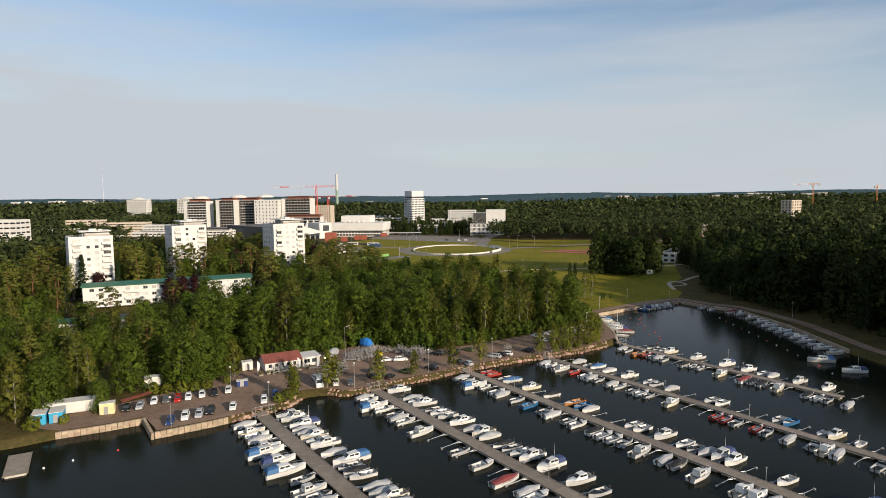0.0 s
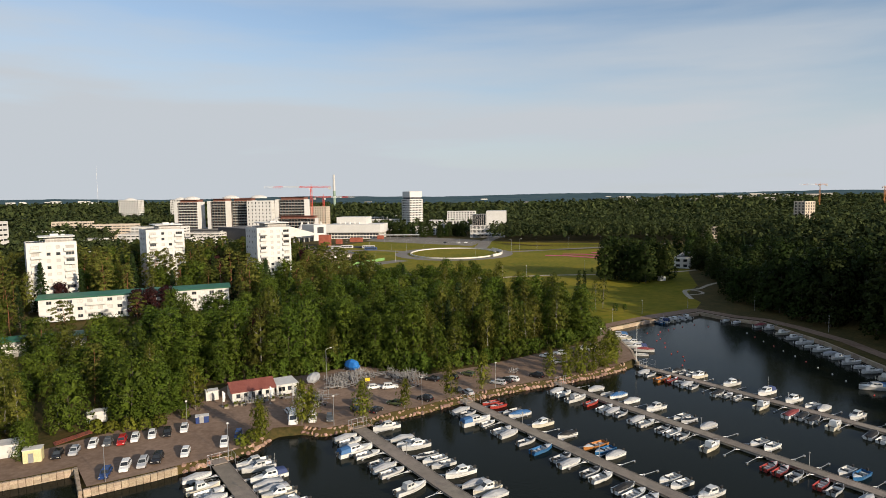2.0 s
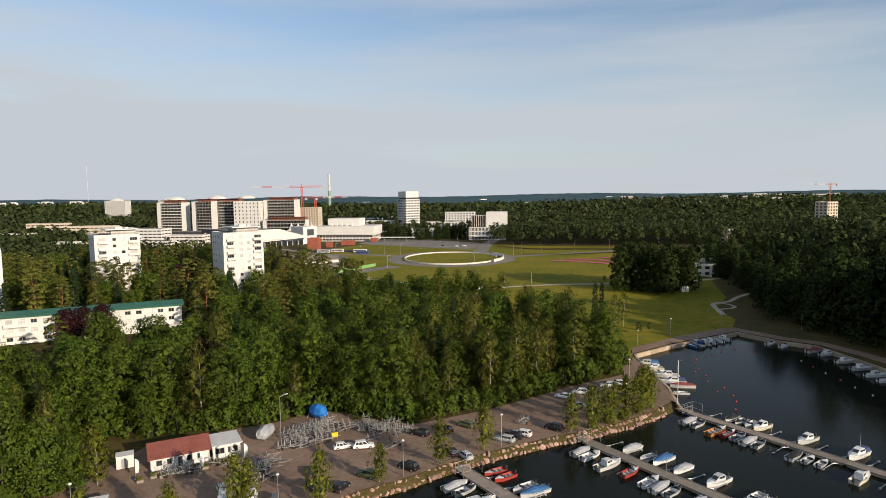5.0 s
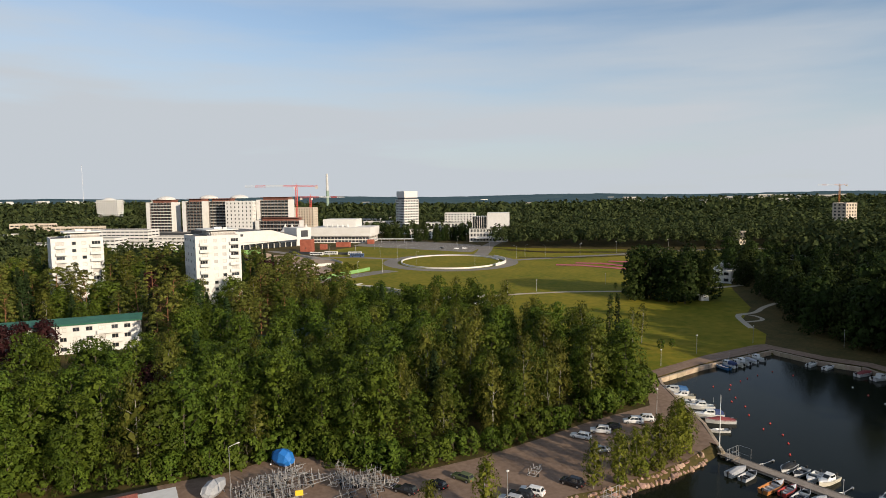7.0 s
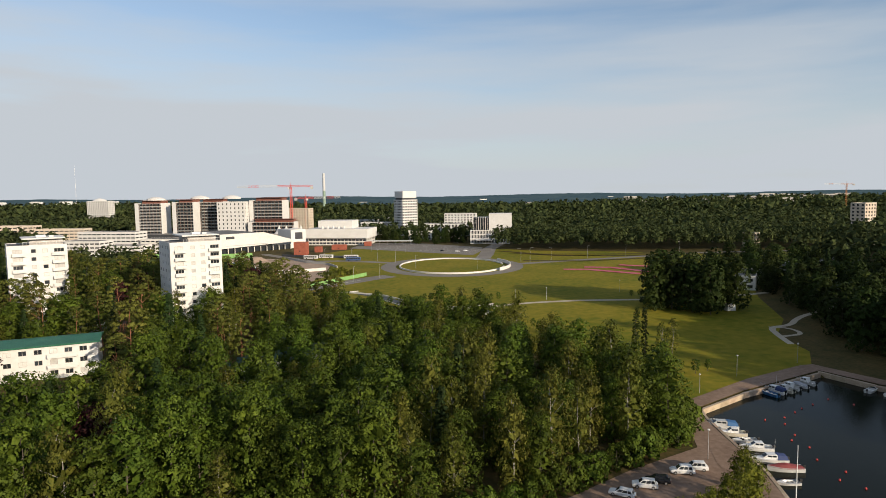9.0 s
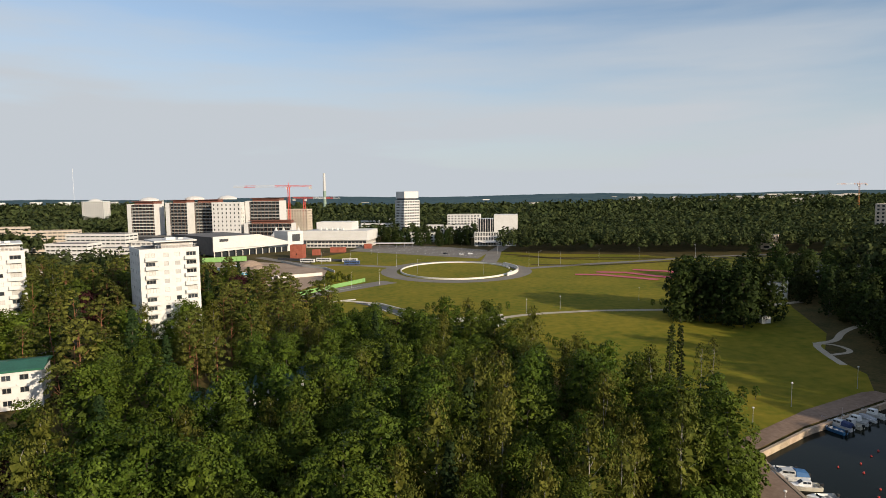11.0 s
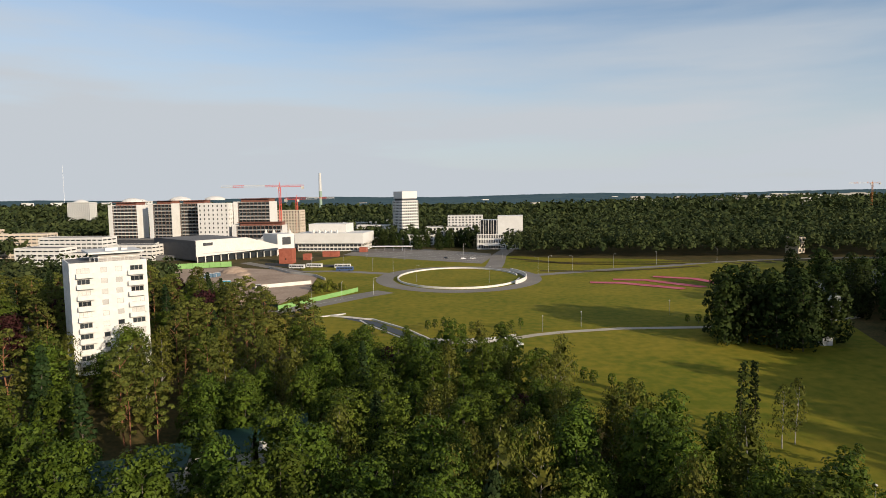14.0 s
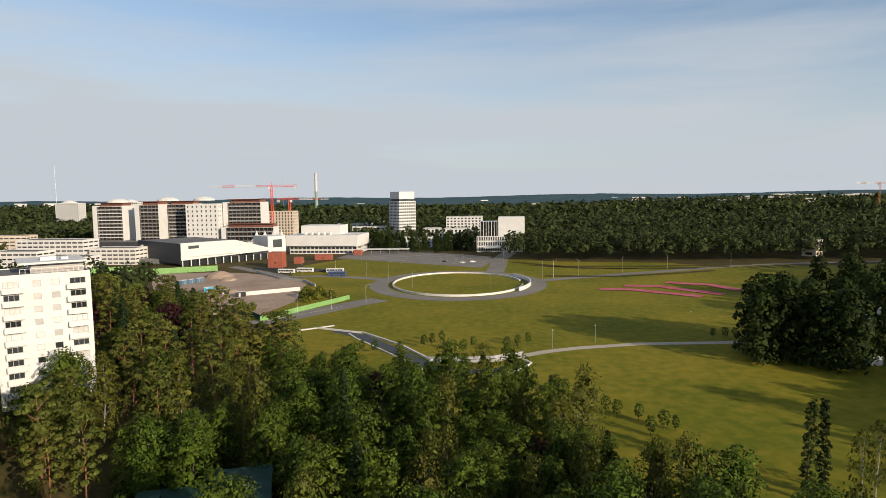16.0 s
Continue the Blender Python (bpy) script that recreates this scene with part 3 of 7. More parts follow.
# roundabout
RC, RIN, ROUT = (18.5, 577.0), 40.0, 53.0
ring_line = [(RC[0] + 47 * math.cos(a), RC[1] + 56 * math.sin(a)) for a in np.linspace(0, 2 * math.pi, 72, endpoint=False)]
ribbon("ring_road", ring_line, 11, 0.14, M["road"], "dark asphalt roundabout carriageway", "road", closed=True)
def parapet(cx, cy, rx, ry, a0, a1, thick, low, high, name, label, n=64):
    b = Build()
    for i in range(n):
        p, q = a0 + (a1 - a0) * i / n, a0 + (a1 - a0) * (i + 1) / n
        z0 = 3.05 + low
        ring = []
        for a in (p, q):
            for r in (0, thick):
                ring.append((cx + (rx + r) * math.cos(a), cy + (ry + r) * math.sin(a)))
        h = high
        b.add([(x, y, z) for z in (z0, z0 + h) for x, y in (ring[0], ring[1], ring[3], ring[2])], [(3, 2, 1, 0), (4, 5, 6, 7), (0, 1, 5, 4), (1, 2, 6, 5), (2, 3, 7, 6), (3, 0, 4, 7)])
    return tagged(part(name, b, M["pale_stone"]), label, "wall", kind="structure")
parapet(RC[0], RC[1], 38.2, 47.5, 0.12, 2 * math.pi - 0.25, 0.7, 0, 1.1, "ring_wall", "low pale concrete wall round the roundabout's grass")
parapet(RC[0] + 1, RC[1] + 2, 42.0, 51.0, -0.75, 0.55, 0.6, 0, 2.2, "ramp_wall", "curved pale concrete tunnel ramp wall", 24)
slab("ring_lawn", [(RC[0] + 37.9 * math.cos(a), RC[1] + 47.2 * math.sin(a)) for a in np.linspace(0, 2 * math.pi, 48, endpoint=False)], 0.25, M["lawn"], "round grass island inside the roundabout", "lawn")
ribbon("road", [(-150, 395), (-105, 430), (-73, 467), (-54, 490), (-36, 512), (-24, 524)], 14, 0.12, M["road"], "asphalt road leading to the roundabout", "road")
ribbon("road", [(66, 582), (90, 592), (130, 608), (180, 624), (227, 637), (340, 640), (700, 600)], 9, 0.12, M["road"], "asphalt road leading east from the roundabout", "road")
ribbon("road", [(-24, 600), (-45, 612), (-65, 622), (-94, 622), (-150, 690)], 9, 0.12, M["road"], "asphalt road to the bus stops", "road")
ribbon("road", [(46, 628), (52, 660), (60, 715), (80, 790), (95, 850)], 13, 0.13, M["road"], "asphalt street leading north", "road")
slab("car_park", [(-78, 742), (40, 655), (52, 700), (55, 733), (-2, 790), (-40, 806), (-68, 800)], 0.10, M["road"], "half-empty asphalt car park", "car park")
slab("building_site", [(-196, 650), (-150, 655), (-115, 640), (-74, 595), (-67, 522), (-76, 484), (-102, 492), (-136, 522)], 0.10, M["earth"], "bare sandy building site", "ground")
for k, line in enumerate(([(-80, 462), (-56, 488), (-40, 507)], [(-88, 470), (-64, 497), (-46, 519)])):
    ribbon("road_line", line, 0.25, 0.16, M["line"], "white road edge line", "marking")
for k in range(5):
    o = k * 13
    ribbon("parking_line", [(-58 + o * 0.3, 745 + o), (42 + o * 0.2, 672 + o)], 0.3, 0.13, M["line"], "white car park bay line", "marking")
for line, w in (([(95, 545), (112, 541), (139, 515)], 7), ([(112, 556), (130, 551), (152, 520)], 7), ([(140, 566), (160, 553), (166, 530)], 7)):
    ribbon("flower_bed", line, w, 0.32, M["flowers"], "red and pink flower bed in the lawn", "flower bed")
for line, w in (([(66, 690), (98, 655), (150, 648), (230, 640)], 5), ([(75, 668), (110, 640), (186, 628)], 4), ([(76, 604), (120, 596), (190, 612)], 5), ([(90, 655), (130, 636), (210, 632)], 3.5)):
    ribbon("planted_strip", line, w, 0.3, M["forest_floor"], "dark planted strip on the lawn", "flower bed")

# ---- woods ----
KEEP = []          # footprints and clearings that no wood tree may stand in


def rect(cx, cy, w, d, turn, grow=0.0):
    c, s = math.cos(radians(turn)), math.sin(radians(turn))
    return [(cx + x * c - y * s, cy + x * s + y * c) for x, y in ((-w / 2 - grow, -d / 2 - grow), (w / 2 + grow, -d / 2 - grow), (w / 2 + grow, d / 2 + grow), (-w / 2 - grow, d / 2 + grow))]


TOWERS = {"B": (-90.2, 340.0), "A": (-143.2, 334.0), "C": (-167.0, 279.0)}
for fx, fy in TOWERS.values():
    c, s = math.cos(radians(35)), math.sin(radians(35))
    KEEP.append(rect(fx + 9 * c - 8.5 * s, fy + 9 * s + 8.5 * c, 18, 17, 35, 3.5))
KEEP.append(rect(-122, 275, 70, 16, 22.6, 3))
KEEP.append(rect(-136.5, 239.5, 28, 10, 22.6, 1.5))
KEEP.append([(-152, 252), (-86, 279), (-84, 268), (-150, 240)])
KEEP.append([(-58, 280), (-46, 272), (-24, 284), (-22, 298), (-36, 298), (-46, 290)])
for cx, cy in ((-28, 305), (-37, 299), (-46, 292), (-56, 286)):
    KEEP.append(rect(cx, cy, 11, 13, 12, 2.0))
KEEP.append([(-100, 340), (-88, 332), (-92, 322), (-112, 318), (-115, 330)])
WOOD = [(-100, 205), (-65, 204), (-47, 208.5), (-36, 215), (-24, 220), (-16, 215), (-4, 210), (12, 218), (27, 228), (41, 238), (56, 248), (62, 260), (56, 280), (46, 306), (34, 334), (24, 364), (4, 378), (-28, 384), (-60, 290), (-75, 260), (-100, 240)]
for x, y in scatter(WOOD, 7.9, KEEP, 5):
    r = random.random()
    edge = edge_distance(WOOD, x, y)
    key = "birch" if (x > -12 and r < 0.34) or r < 0.08 else ("purple" if r > 0.985 else ("spruce" if r > 0.94 else "broad"))
    plant(key, x, y, random.uniform(0.7, 1.17) * (0.9 if edge < 4 else 1.0) * (0.92 if y > 300 else 1.0) * (0.68 if y > 352 else 1.0), group="shore wood")
for i, (x, y) in enumerate(zip(np.interp(np.linspace(0, 11, 50), range(12), [p[0] for p in WOOD[:12]]), np.interp(np.linspace(0, 11, 50), range(12), [p[1] for p in WOOD[:12]]))):
    plant("shrub", x + random.uniform(-1, 1), y + random.uniform(0, 1.6), random.uniform(0.8, 1.4), group="wood edge shrubs")
PINES = [(-60, 290), (-28, 372), (-50, 402), (-78, 432), (-88, 465), (-135, 470), (-190, 450), (-215, 370), (-200, 250), (-150, 240), (-100, 290), (-75, 265)]
for x, y in scatter(PINES, 9.6, KEEP, 6):
    r = random.random()
    plant("pine" if r < 0.55 else ("birch" if r < 0.68 else ("spruce" if r < 0.78 else ("purple" if r > 0.97 else "maple"))), x, y, random.uniform(0.72, 1.12), group="trees round the towers")
LEFT = [(-102, 152), (-99, 143), (-112, 132), (-150, 120), (-215, 190), (-200, 238), (-150, 236), (-100, 238), (-101, 205), (-72, 203), (-72, 185), (-88, 163)]
for x, y in scatter(LEFT, 10.4, KEEP, 7):
    r = random.random()
    plant("maple" if r < 0.62 else ("birch" if r < 0.84 else "pine"), x, y, random.uniform(0.7, 0.95), group="trees by the boat club")
for x, y in ((-116, 263.5), (-112, 266), (-107, 269)):
    plant("purple", x, y, 0.8, group="copper maples by the white block")
RIGHT = [(152, 292), (152, 262), (156, 240), (153, 200), (158, 178), (185, 185), (230, 300), (235, 420), (205, 470), (195, 520), (172, 440), (166, 390), (152, 345)]
for x, y in scatter(RIGHT, 12.0, [], 8):
    plant("dark" if random.random() < 0.86 else "spruce", x, y, random.uniform(0.8, 1.15) * (1.5 if y < 296 else 1.0), group="trees on the far bank")
for x, y in ((106, 404), (112, 396), (118, 388), (111, 410), (121, 400), (127, 391), (133, 402), (104, 396), (120, 412), (129, 412), (124, 383), (139, 392), (141, 410)):
    plant("dark", x, y, random.uniform(1.15, 1.4), group="clump of tall trees on the lawn")

for x, y in ((150, 300), (158, 296), (166, 303), (152, 312), (160, 318), (168, 326), (155, 330), (163, 340), (148, 322), (172, 312), (176, 335), (170, 348)):
    plant("dark", x, y, random.uniform(0.95, 1.25), group="trees on the far bank")

# far woodland: joined crowns, then a rolling canopy
rng = np.random.default_rng(9)


def far_trees(name, poly, spacing, size, seed, avoid=(), per=13, leaf=0.24):
    pts = scatter(poly, spacing, avoid, seed)
    r = np.random.default_rng(seed)
    k = len(pts)
    grow = r.uniform(0.72, 1.3, k)
    c = np.array([(x, y, ground_z(x, y)) for x, y in pts])
    low, high, side = c.copy(), c.copy(), c.copy()
    low[:, 2] += size * 0.95 * grow
    high[:, 2] += size * 1.5 * grow
    side[:, :2] += r.normal(scale=size * 0.3, size=(k, 2))
    side[:, 2] += size * 1.15 * grow
    heart = c.copy()
    heart[:, 2] += size * 0.7 * grow
    allc = np.concatenate([low, high, side])
    rad = np.concatenate([size * 0.52 * grow, size * 0.36 * grow, size * 0.34 * grow])
    v, f, n = leaf_cloud(r, allc, rad, max(5, int(per * 0.72)), size * leaf, np.concatenate([heart] * 3), flat=1.2)
    me = leaf_mesh(name, v, f.tolist(), n, M["far_wood"])
    return tagged(new(name, me), "dense dark green woodland in the distance", "woodland", kind="stuff")


TOWN = [(-420, 560), (-60, 690), (-60, 800), (90, 730), (100, 900), (-20, 980), (-420, 960)]
far_trees("far_wood", [(62, 700), (100, 690), (205, 668), (340, 652), (700, 620), (1150, 900), (1150, 1250), (-700, 1250), (-700, 560), (-330, 500), (-330, 600), (-420, 960), (-60, 985), (100, 930), (95, 860)], 12, 10, 21, [[(62, 700), (100, 690), (205, 668), (340, 652), (700, 620), (760, 680), (700, 740), (340, 770), (100, 800)]])
far_trees("far_wood", [(62, 700), (100, 690), (205, 668), (340, 652), (700, 620), (760, 680), (700, 740), (340, 770), (100, 800)], 8.5, 9.5, 29, (), 34, 0.12)
far_trees("far_wood", [(-1500, 1240), (1700, 1240), (2600, 2100), (-2200, 2100)], 26, 15, 30, (), 7, 0.30)
far_trees("far_wood", [(-100, 880), (90, 810), (95, 930), (-60, 985)], 12, 8, 22, [rect(-28, 945, 50, 40, 0)])
far_trees("far_wood", [(158, 178), (160, 120), (185, 60), (560, 60), (560, 400), (520, 600), (330, 600), (275, 545), (270, 500), (205, 470), (235, 420), (230, 300), (185, 185)], 9, 9.5, 25, (), 24, 0.15)
far_trees("far_wood", [(-205, 470), (-135, 480), (-150, 560), (-330, 600), (-330, 500), (-330, 340), (-230, 235), (-215, 250), (-240, 380)], 9, 8.5, 26, (), 24, 0.15)
far_trees("far_wood", [(560, 60), (1200, 60), (1150, 900), (700, 620), (520, 600), (560, 400)], 14, 11, 23)
far_trees("far_wood", [(-330, 340), (-230, 235), (-260, 170), (-700, 100), (-1100, 600), (-700, 700), (-560, 560), (-420, 540)], 12, 9, 24)


def canopy(X, Y):
    n = np.zeros(X.shape)
    for i in range(X.shape[0]):
        for j in range(X.shape[1]):
            p = (X[i, j] / 23, Y[i, j] / 23, 0)
            n[i, j] = noise.noise(p) + 0.9 * noise.noise((p[0] / 6, p[1] / 6, 4))
    return land(X, Y) + 13 + 4.5 * n


rolling = sheet("far_canopy", np.arange(-2600, 2601, 26.0), np.arange(1240, 2520, 20.0), canopy, M["far_wood"])
tagged(rolling, "rolling dark green forest reaching to the horizon", "woodland", kind="stuff")

# wooded hills towards the horizon; blue-grey tint and glow stand in for haze
haze_hill_mat = material("haze_glow_hills", (0.020, 0.034, 0.030), (0.055, 0.070, 0.050), 0.006, 1.0, fine=5, spec=0.0)
hill_bsdf = haze_hill_mat.node_tree.nodes["Principled BSDF"]
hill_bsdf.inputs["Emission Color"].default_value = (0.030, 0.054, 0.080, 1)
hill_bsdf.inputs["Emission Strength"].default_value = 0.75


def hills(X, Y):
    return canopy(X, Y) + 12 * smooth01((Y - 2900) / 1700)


backdrop = sheet("backdrop", np.arange(-4600, 4601, 46.0), np.arange(2490, 4780, 42.0), hills, haze_hill_mat)
tagged(backdrop, "forest hills along the far horizon, glowing blue-grey in place of haze", "backdrop", kind="structure")

# ---- buildings ----
def window_unit(w, h, open_share=0.0):
    """Frame, panes and a set-back blind or dark glass, facing -y."""
    fr = Build()
    t = 0.09
    fr.box(0, -0.05, 0, w, 0.05, t).box(0, -0.05, h - t, w, 0.05, h).box(0, -0.05, t, t, 0.05, h - t).box(w - t, -0.05, t, w, 0.05, h - t)
    k = max(1, round(w / 1.1))
    for i in range(1, k):
        fr.box(w * i / k - t / 2, -0.04, t, w * i / k + t / 2, 0.04, h - t)
    gl = Build().box(0.02, 0.0, 0.02, w - 0.02, 0.03, h - 0.02)
    return fr.mesh("window_frame", M["frame"]), gl.mesh("pane", M["glass"]), gl.mesh("pane", M["blind"])


WINDOWS = {}


def window(parent, m, w, h, blind=False, name="window"):
    key = (round(w, 2), round(h, 2))
    if key not in WINDOWS:
        WINDOWS[key] = window_unit(*key)
    fr, gl, bl = WINDOWS[key]
    ob = new(name, fr)
    ob.parent = parent
    ob.matrix_local = m
    p = new("pane", bl if blind else gl)
    p.parent = ob
    return ob


def wall_with_holes(b, w, h, holes, thick=0.35):
    """A wall in the plane y = 0..thick with openings (x0, z0, x1, z1), built as a grid of boxes."""
    xs = sorted({0.0, w, *(v for o in holes for v in (o[0], o[2]))})
    zs = sorted({0.0, h, *(v for o in holes for v in (o[1], o[3]))})
    for k in range(len(zs) - 1):
        z0, z1 = zs[k], zs[k + 1]
        run = None
        for i in range(len(xs) - 1):
            cx, cz = (xs[i] + xs[i + 1]) / 2, (z0 + z1) / 2
            solid = not any(o[0] < cx < o[2] and o[1] < cz < o[3] for o in holes)
            if solid and run is None:
                run = xs[i]
            if run is not None and (not solid or i == len(xs) - 2):
                b.box(run, 0, z0, xs[i + 1] if solid else xs[i], thick, z1)
                run = None


def tower_block(x, y, z, turn, storeys, label, w=18.0, d=17.0, step=2.82):
    """White eight to ten storey block of flats: front with balconies on two bays, side with small windows."""
    ob = thing("apartment_tower", label, "apartment building", pose(x, y, z, 0, 0, turn), "white apartment towers")
    h = storeys * step + 0.9
    rng = random.Random(int(abs(x) * 7))
    front, fwin = [], []
    for s in range(storeys):
        z0 = s * step + 0.95
        for x0, ww in ((1.6, 2.9), (7.0, 1.5), (10.4, 1.6), (13.9, 3.1)):
            front.append((x0, z0, x0 + ww, z0 + 1.35))
            fwin.append((x0, z0, ww))
    side = []
    for s in range(storeys):
        for x0 in (2.2, 6.0, 10.6, 14.0) if d > 15 else (2.2, 6.0, 9.6):
            side.append((x0, s * step + 1.1, x0 + 1.1, s * step + 2.3))
    b = Build()
    wall_with_holes(b, w, h, front)
    part("front_wall", b, M["white"], ob)
    b = Build()
    wall_with_holes(b, d - 0.7, h, [(d - 0.7 - o[2], o[1], d - 0.7 - o[0], o[3]) for o in side])
    ow = part("side_wall", b, M["white"], ob)
    ow.matrix_local = pose(0, d - 0.35, 0, 0, 0, -90)
    b = Build()
    wall_with_holes(b, d - 0.7, h, [])
    ow2 = part("side_wall", b, M["white"], ob)
    ow2.matrix_local = pose(w, 0.35, 0, 0, 0, 90)
    part("back_wall", Build().box(0, d - 0.35, 0, w, d, h), M["white"], ob)
    for s in range(storeys):
        part("floor_slab", Build().box(0.36, 0.36, s * step, w - 0.36, d - 0.36, s * step + 0.25), M["concrete"], ob)
    part("roof", Build().box(0.3, 0.3, h - 0.45, w - 0.3, d - 0.3, h - 0.2), M["bitumen"], ob)
    pent = Build()
    pent.box(7, 3.2, h - 0.2, w - 1.0, d - 1.5, h + 1.9)
    part("penthouse", pent, M["frame"], ob)
    lid = Build().box(4.6, 1.2, h + 1.9, w - 0.3, d - 0.8, h + 2.35).box(9, 5, h + 2.35, 12, 7, h + 3.2).box(13, 6, h + 2.35, 14.5, 7.5, h + 2.9)
    part("penthouse_roof", lid, M["white"], ob)
    rail = Build()
    for i in range(13):
        rail.box(4.8 + i, 0.55, h, 4.86 + i, 0.61, h + 1.1)
    rail.box(4.8, 0.55, h + 1.05, w - 0.4, 0.61, h + 1.12)
    part("roof_railing", rail, M["steel"], ob)
    for x0, z0, ww in fwin:
        window(ob, pose(x0, 0.14, z0), ww, 1.35, rng.random() < 0.68)
    for o in side:
        window(ob, pose(0.14, d - 0.35 - (d - 0.7 - o[2]), o[1], 0, 0, -90), 1.1, 1.2, rng.random() < 0.3)
    bal = Build()
    bal.box(0, -1.25, -0.15, 3.9, 0, 0)
    bal.box(0, -1.25, 0, 3.9, -1.17, 0.95).box(0, -1.17, 0, 0.08, 0, 0.95).box(3.82, -1.17, 0, 3.9, 0, 0.95)
    bm_ = bal.mesh("balcony", M["white"])
    for s in range(1, storeys):
        for x0 in (1.4, 13.2):
            o = new("balcony", bm_)
            o.parent = ob
            o.matrix_local = pose(x0, 0, s * step + 0.02)
    return ob


for key, st in (("B", 10), ("A", 10), ("C", 10)):
    fx, fy = TOWERS[key]
    tower_block(fx, fy, (38.2 if key == "C" else 40.2) - 10 * 2.82 - 0.9, 35, st, "white ten-storey apartment tower with balconies among trees", d=13.0 if key == "C" else 17.0)


def row_block(name, label, cat, x, y, z, turn, w, d, storeys, step, bay, wall, roofmat, roof_h=1.2, over=0.6, win=(1.8, 1.3), balconies=(), group="", kind=""):
    """A long block with regular windows in front and behind and a low gabled or flat roof."""
    ob = thing(name, label, cat, pose(x, y, z, 0, 0, turn), group, kind)
    h = storeys * step + 0.5
    n = max(1, int((w - 1) / bay))
    off = (w - n * bay) / 2 + (bay - win[0]) / 2
    rng = random.Random(int(abs(x) * 3 + abs(y)))
    holes = [(off + i * bay, s * step + 0.95, off + i * bay + win[0], s * step + 0.95 + win[1]) for s in range(storeys) for i in range(n)]
    b = Build()
    wall_with_holes(b, w, h, holes)
    part("front_wall", b, wall, ob)
    part("side_wall", Build().box(0, 0.35, 0, 0.35, d, h), wall, ob)
    part("side_wall", Build().box(w - 0.35, 0.35, 0, w, d, h), wall, ob)
    part("back_wall", Build().box(0.35, d - 0.35, 0, w - 0.35, d, h), wall, ob)
    part("inner_floor", Build().box(0.36, 0.36, h * 0.5, w - 0.36, d - 0.36, h * 0.5 + 0.2), M["concrete"], ob)
    for o in holes:
        window(ob, pose(o[0], 0.14, o[1]), win[0], win[1], rng.random() < 0.35)
    r = Build()
    if roof_h > 0:
        r.loft([[(-over, -over, h), (-over, d + over, h), (-over, d / 2, h + roof_h)], [(w + over, -over, h), (w + over, d + over, h), (w + over, d / 2, h + roof_h)]])
        r.box(-over, -over - 0.05, h - 0.35, w + over, -over + 0.1, h + 0.05)
    else:
        r.box(-over, -over, h, w + over, d + over, h + 0.3)
        r.box(w * 0.3, d * 0.3, h + 0.3, w * 0.45, d * 0.6, h + 2.0)
    part("roof", r, roofmat, ob)
    for i, s in balconies:
        x0 = off + i * bay - 0.4
        bb = Build().box(x0, -1.2, s * step - 0.1, x0 + 3.4, 0, s * step + 0.05).box(x0, -1.2, s * step + 0.05, x0 + 3.4, -1.12, s * step + 1.0)
        part("balcony", bb, M["white"], ob)
    return ob


row_block("apartment_block", "long white three-storey block with green sheet roof", "apartment building", -149.7, 257, 9.6, 22.6, 68, 11, 3, 2.85, 3.4, M["white"], M["green_roof"], 1.0, 0.7,
          balconies=[(i, s) for i in (4, 5, 10, 11, 16, 17) for s in (1, 2)])
annex = row_block("service_wing", "low white wing with green sheet roof and brick gable", "building", -147, 230, 4.6, 22.6, 26, 9, 1, 3.6, 3.2, M["white"], M["green_roof"], 0.8, 0.6, win=(2.0, 1.3))
part("brick_gable", Build().box(26.02, 0.1, -1.5, 26.4, 8.9, 4.9), M["brick"], annex)
part("plinth", Build().box(0.1, 0.1, -4, 25.9, 8.9, -0.02), M["concrete"], annex)
for k, (cx, cy) in enumerate(((-33, 299), (-42.5, 292.5), (-52, 286), (-62, 279.5))):
    house = row_block("row_house", "low row house with dark green felt roof under trees", "house", cx, cy, 6.3 - 0.3 * k, 12, 9.2, 12, 1, 3.0, 3.0, M["offwhite"], M["dark_green_roof"], 0.0, 0.35, win=(2.2, 1.5), group="stepped row houses")
    part("plinth", Build().box(0.1, 0.1, -6, 9.1, 11.9, -0.02), M["concrete"], house)

# ---- quay, shore stones ----
def along(line, step):
    out, carry = [], 0.0
    for (x0, y0), (x1, y1) in zip(line, line[1:]):
        s = math.hypot(x1 - x0, y1 - y0)
        t = carry
        while t < s:
            out.append((x0 + (x1 - x0) * t / s, y0 + (y1 - y0) * t / s, math.degrees(math.atan2(y1 - y0, x1 - x0))))
            t += step
        carry = t - s
    return out


def stone_mesh(seed):
    bm = bmesh.new()
    bmesh.ops.create_icosphere(bm, subdivisions=1, radius=0.5)
    r = random.Random(seed)
    for v in bm.verts:
        v.co *= r.uniform(0.72, 1.2)
        v.co.z *= 0.75
    me = bpy.data.meshes.new("stone")
    bm.to_mesh(me)
    bm.free()
    me.materials.append(M["granite"])
    return me


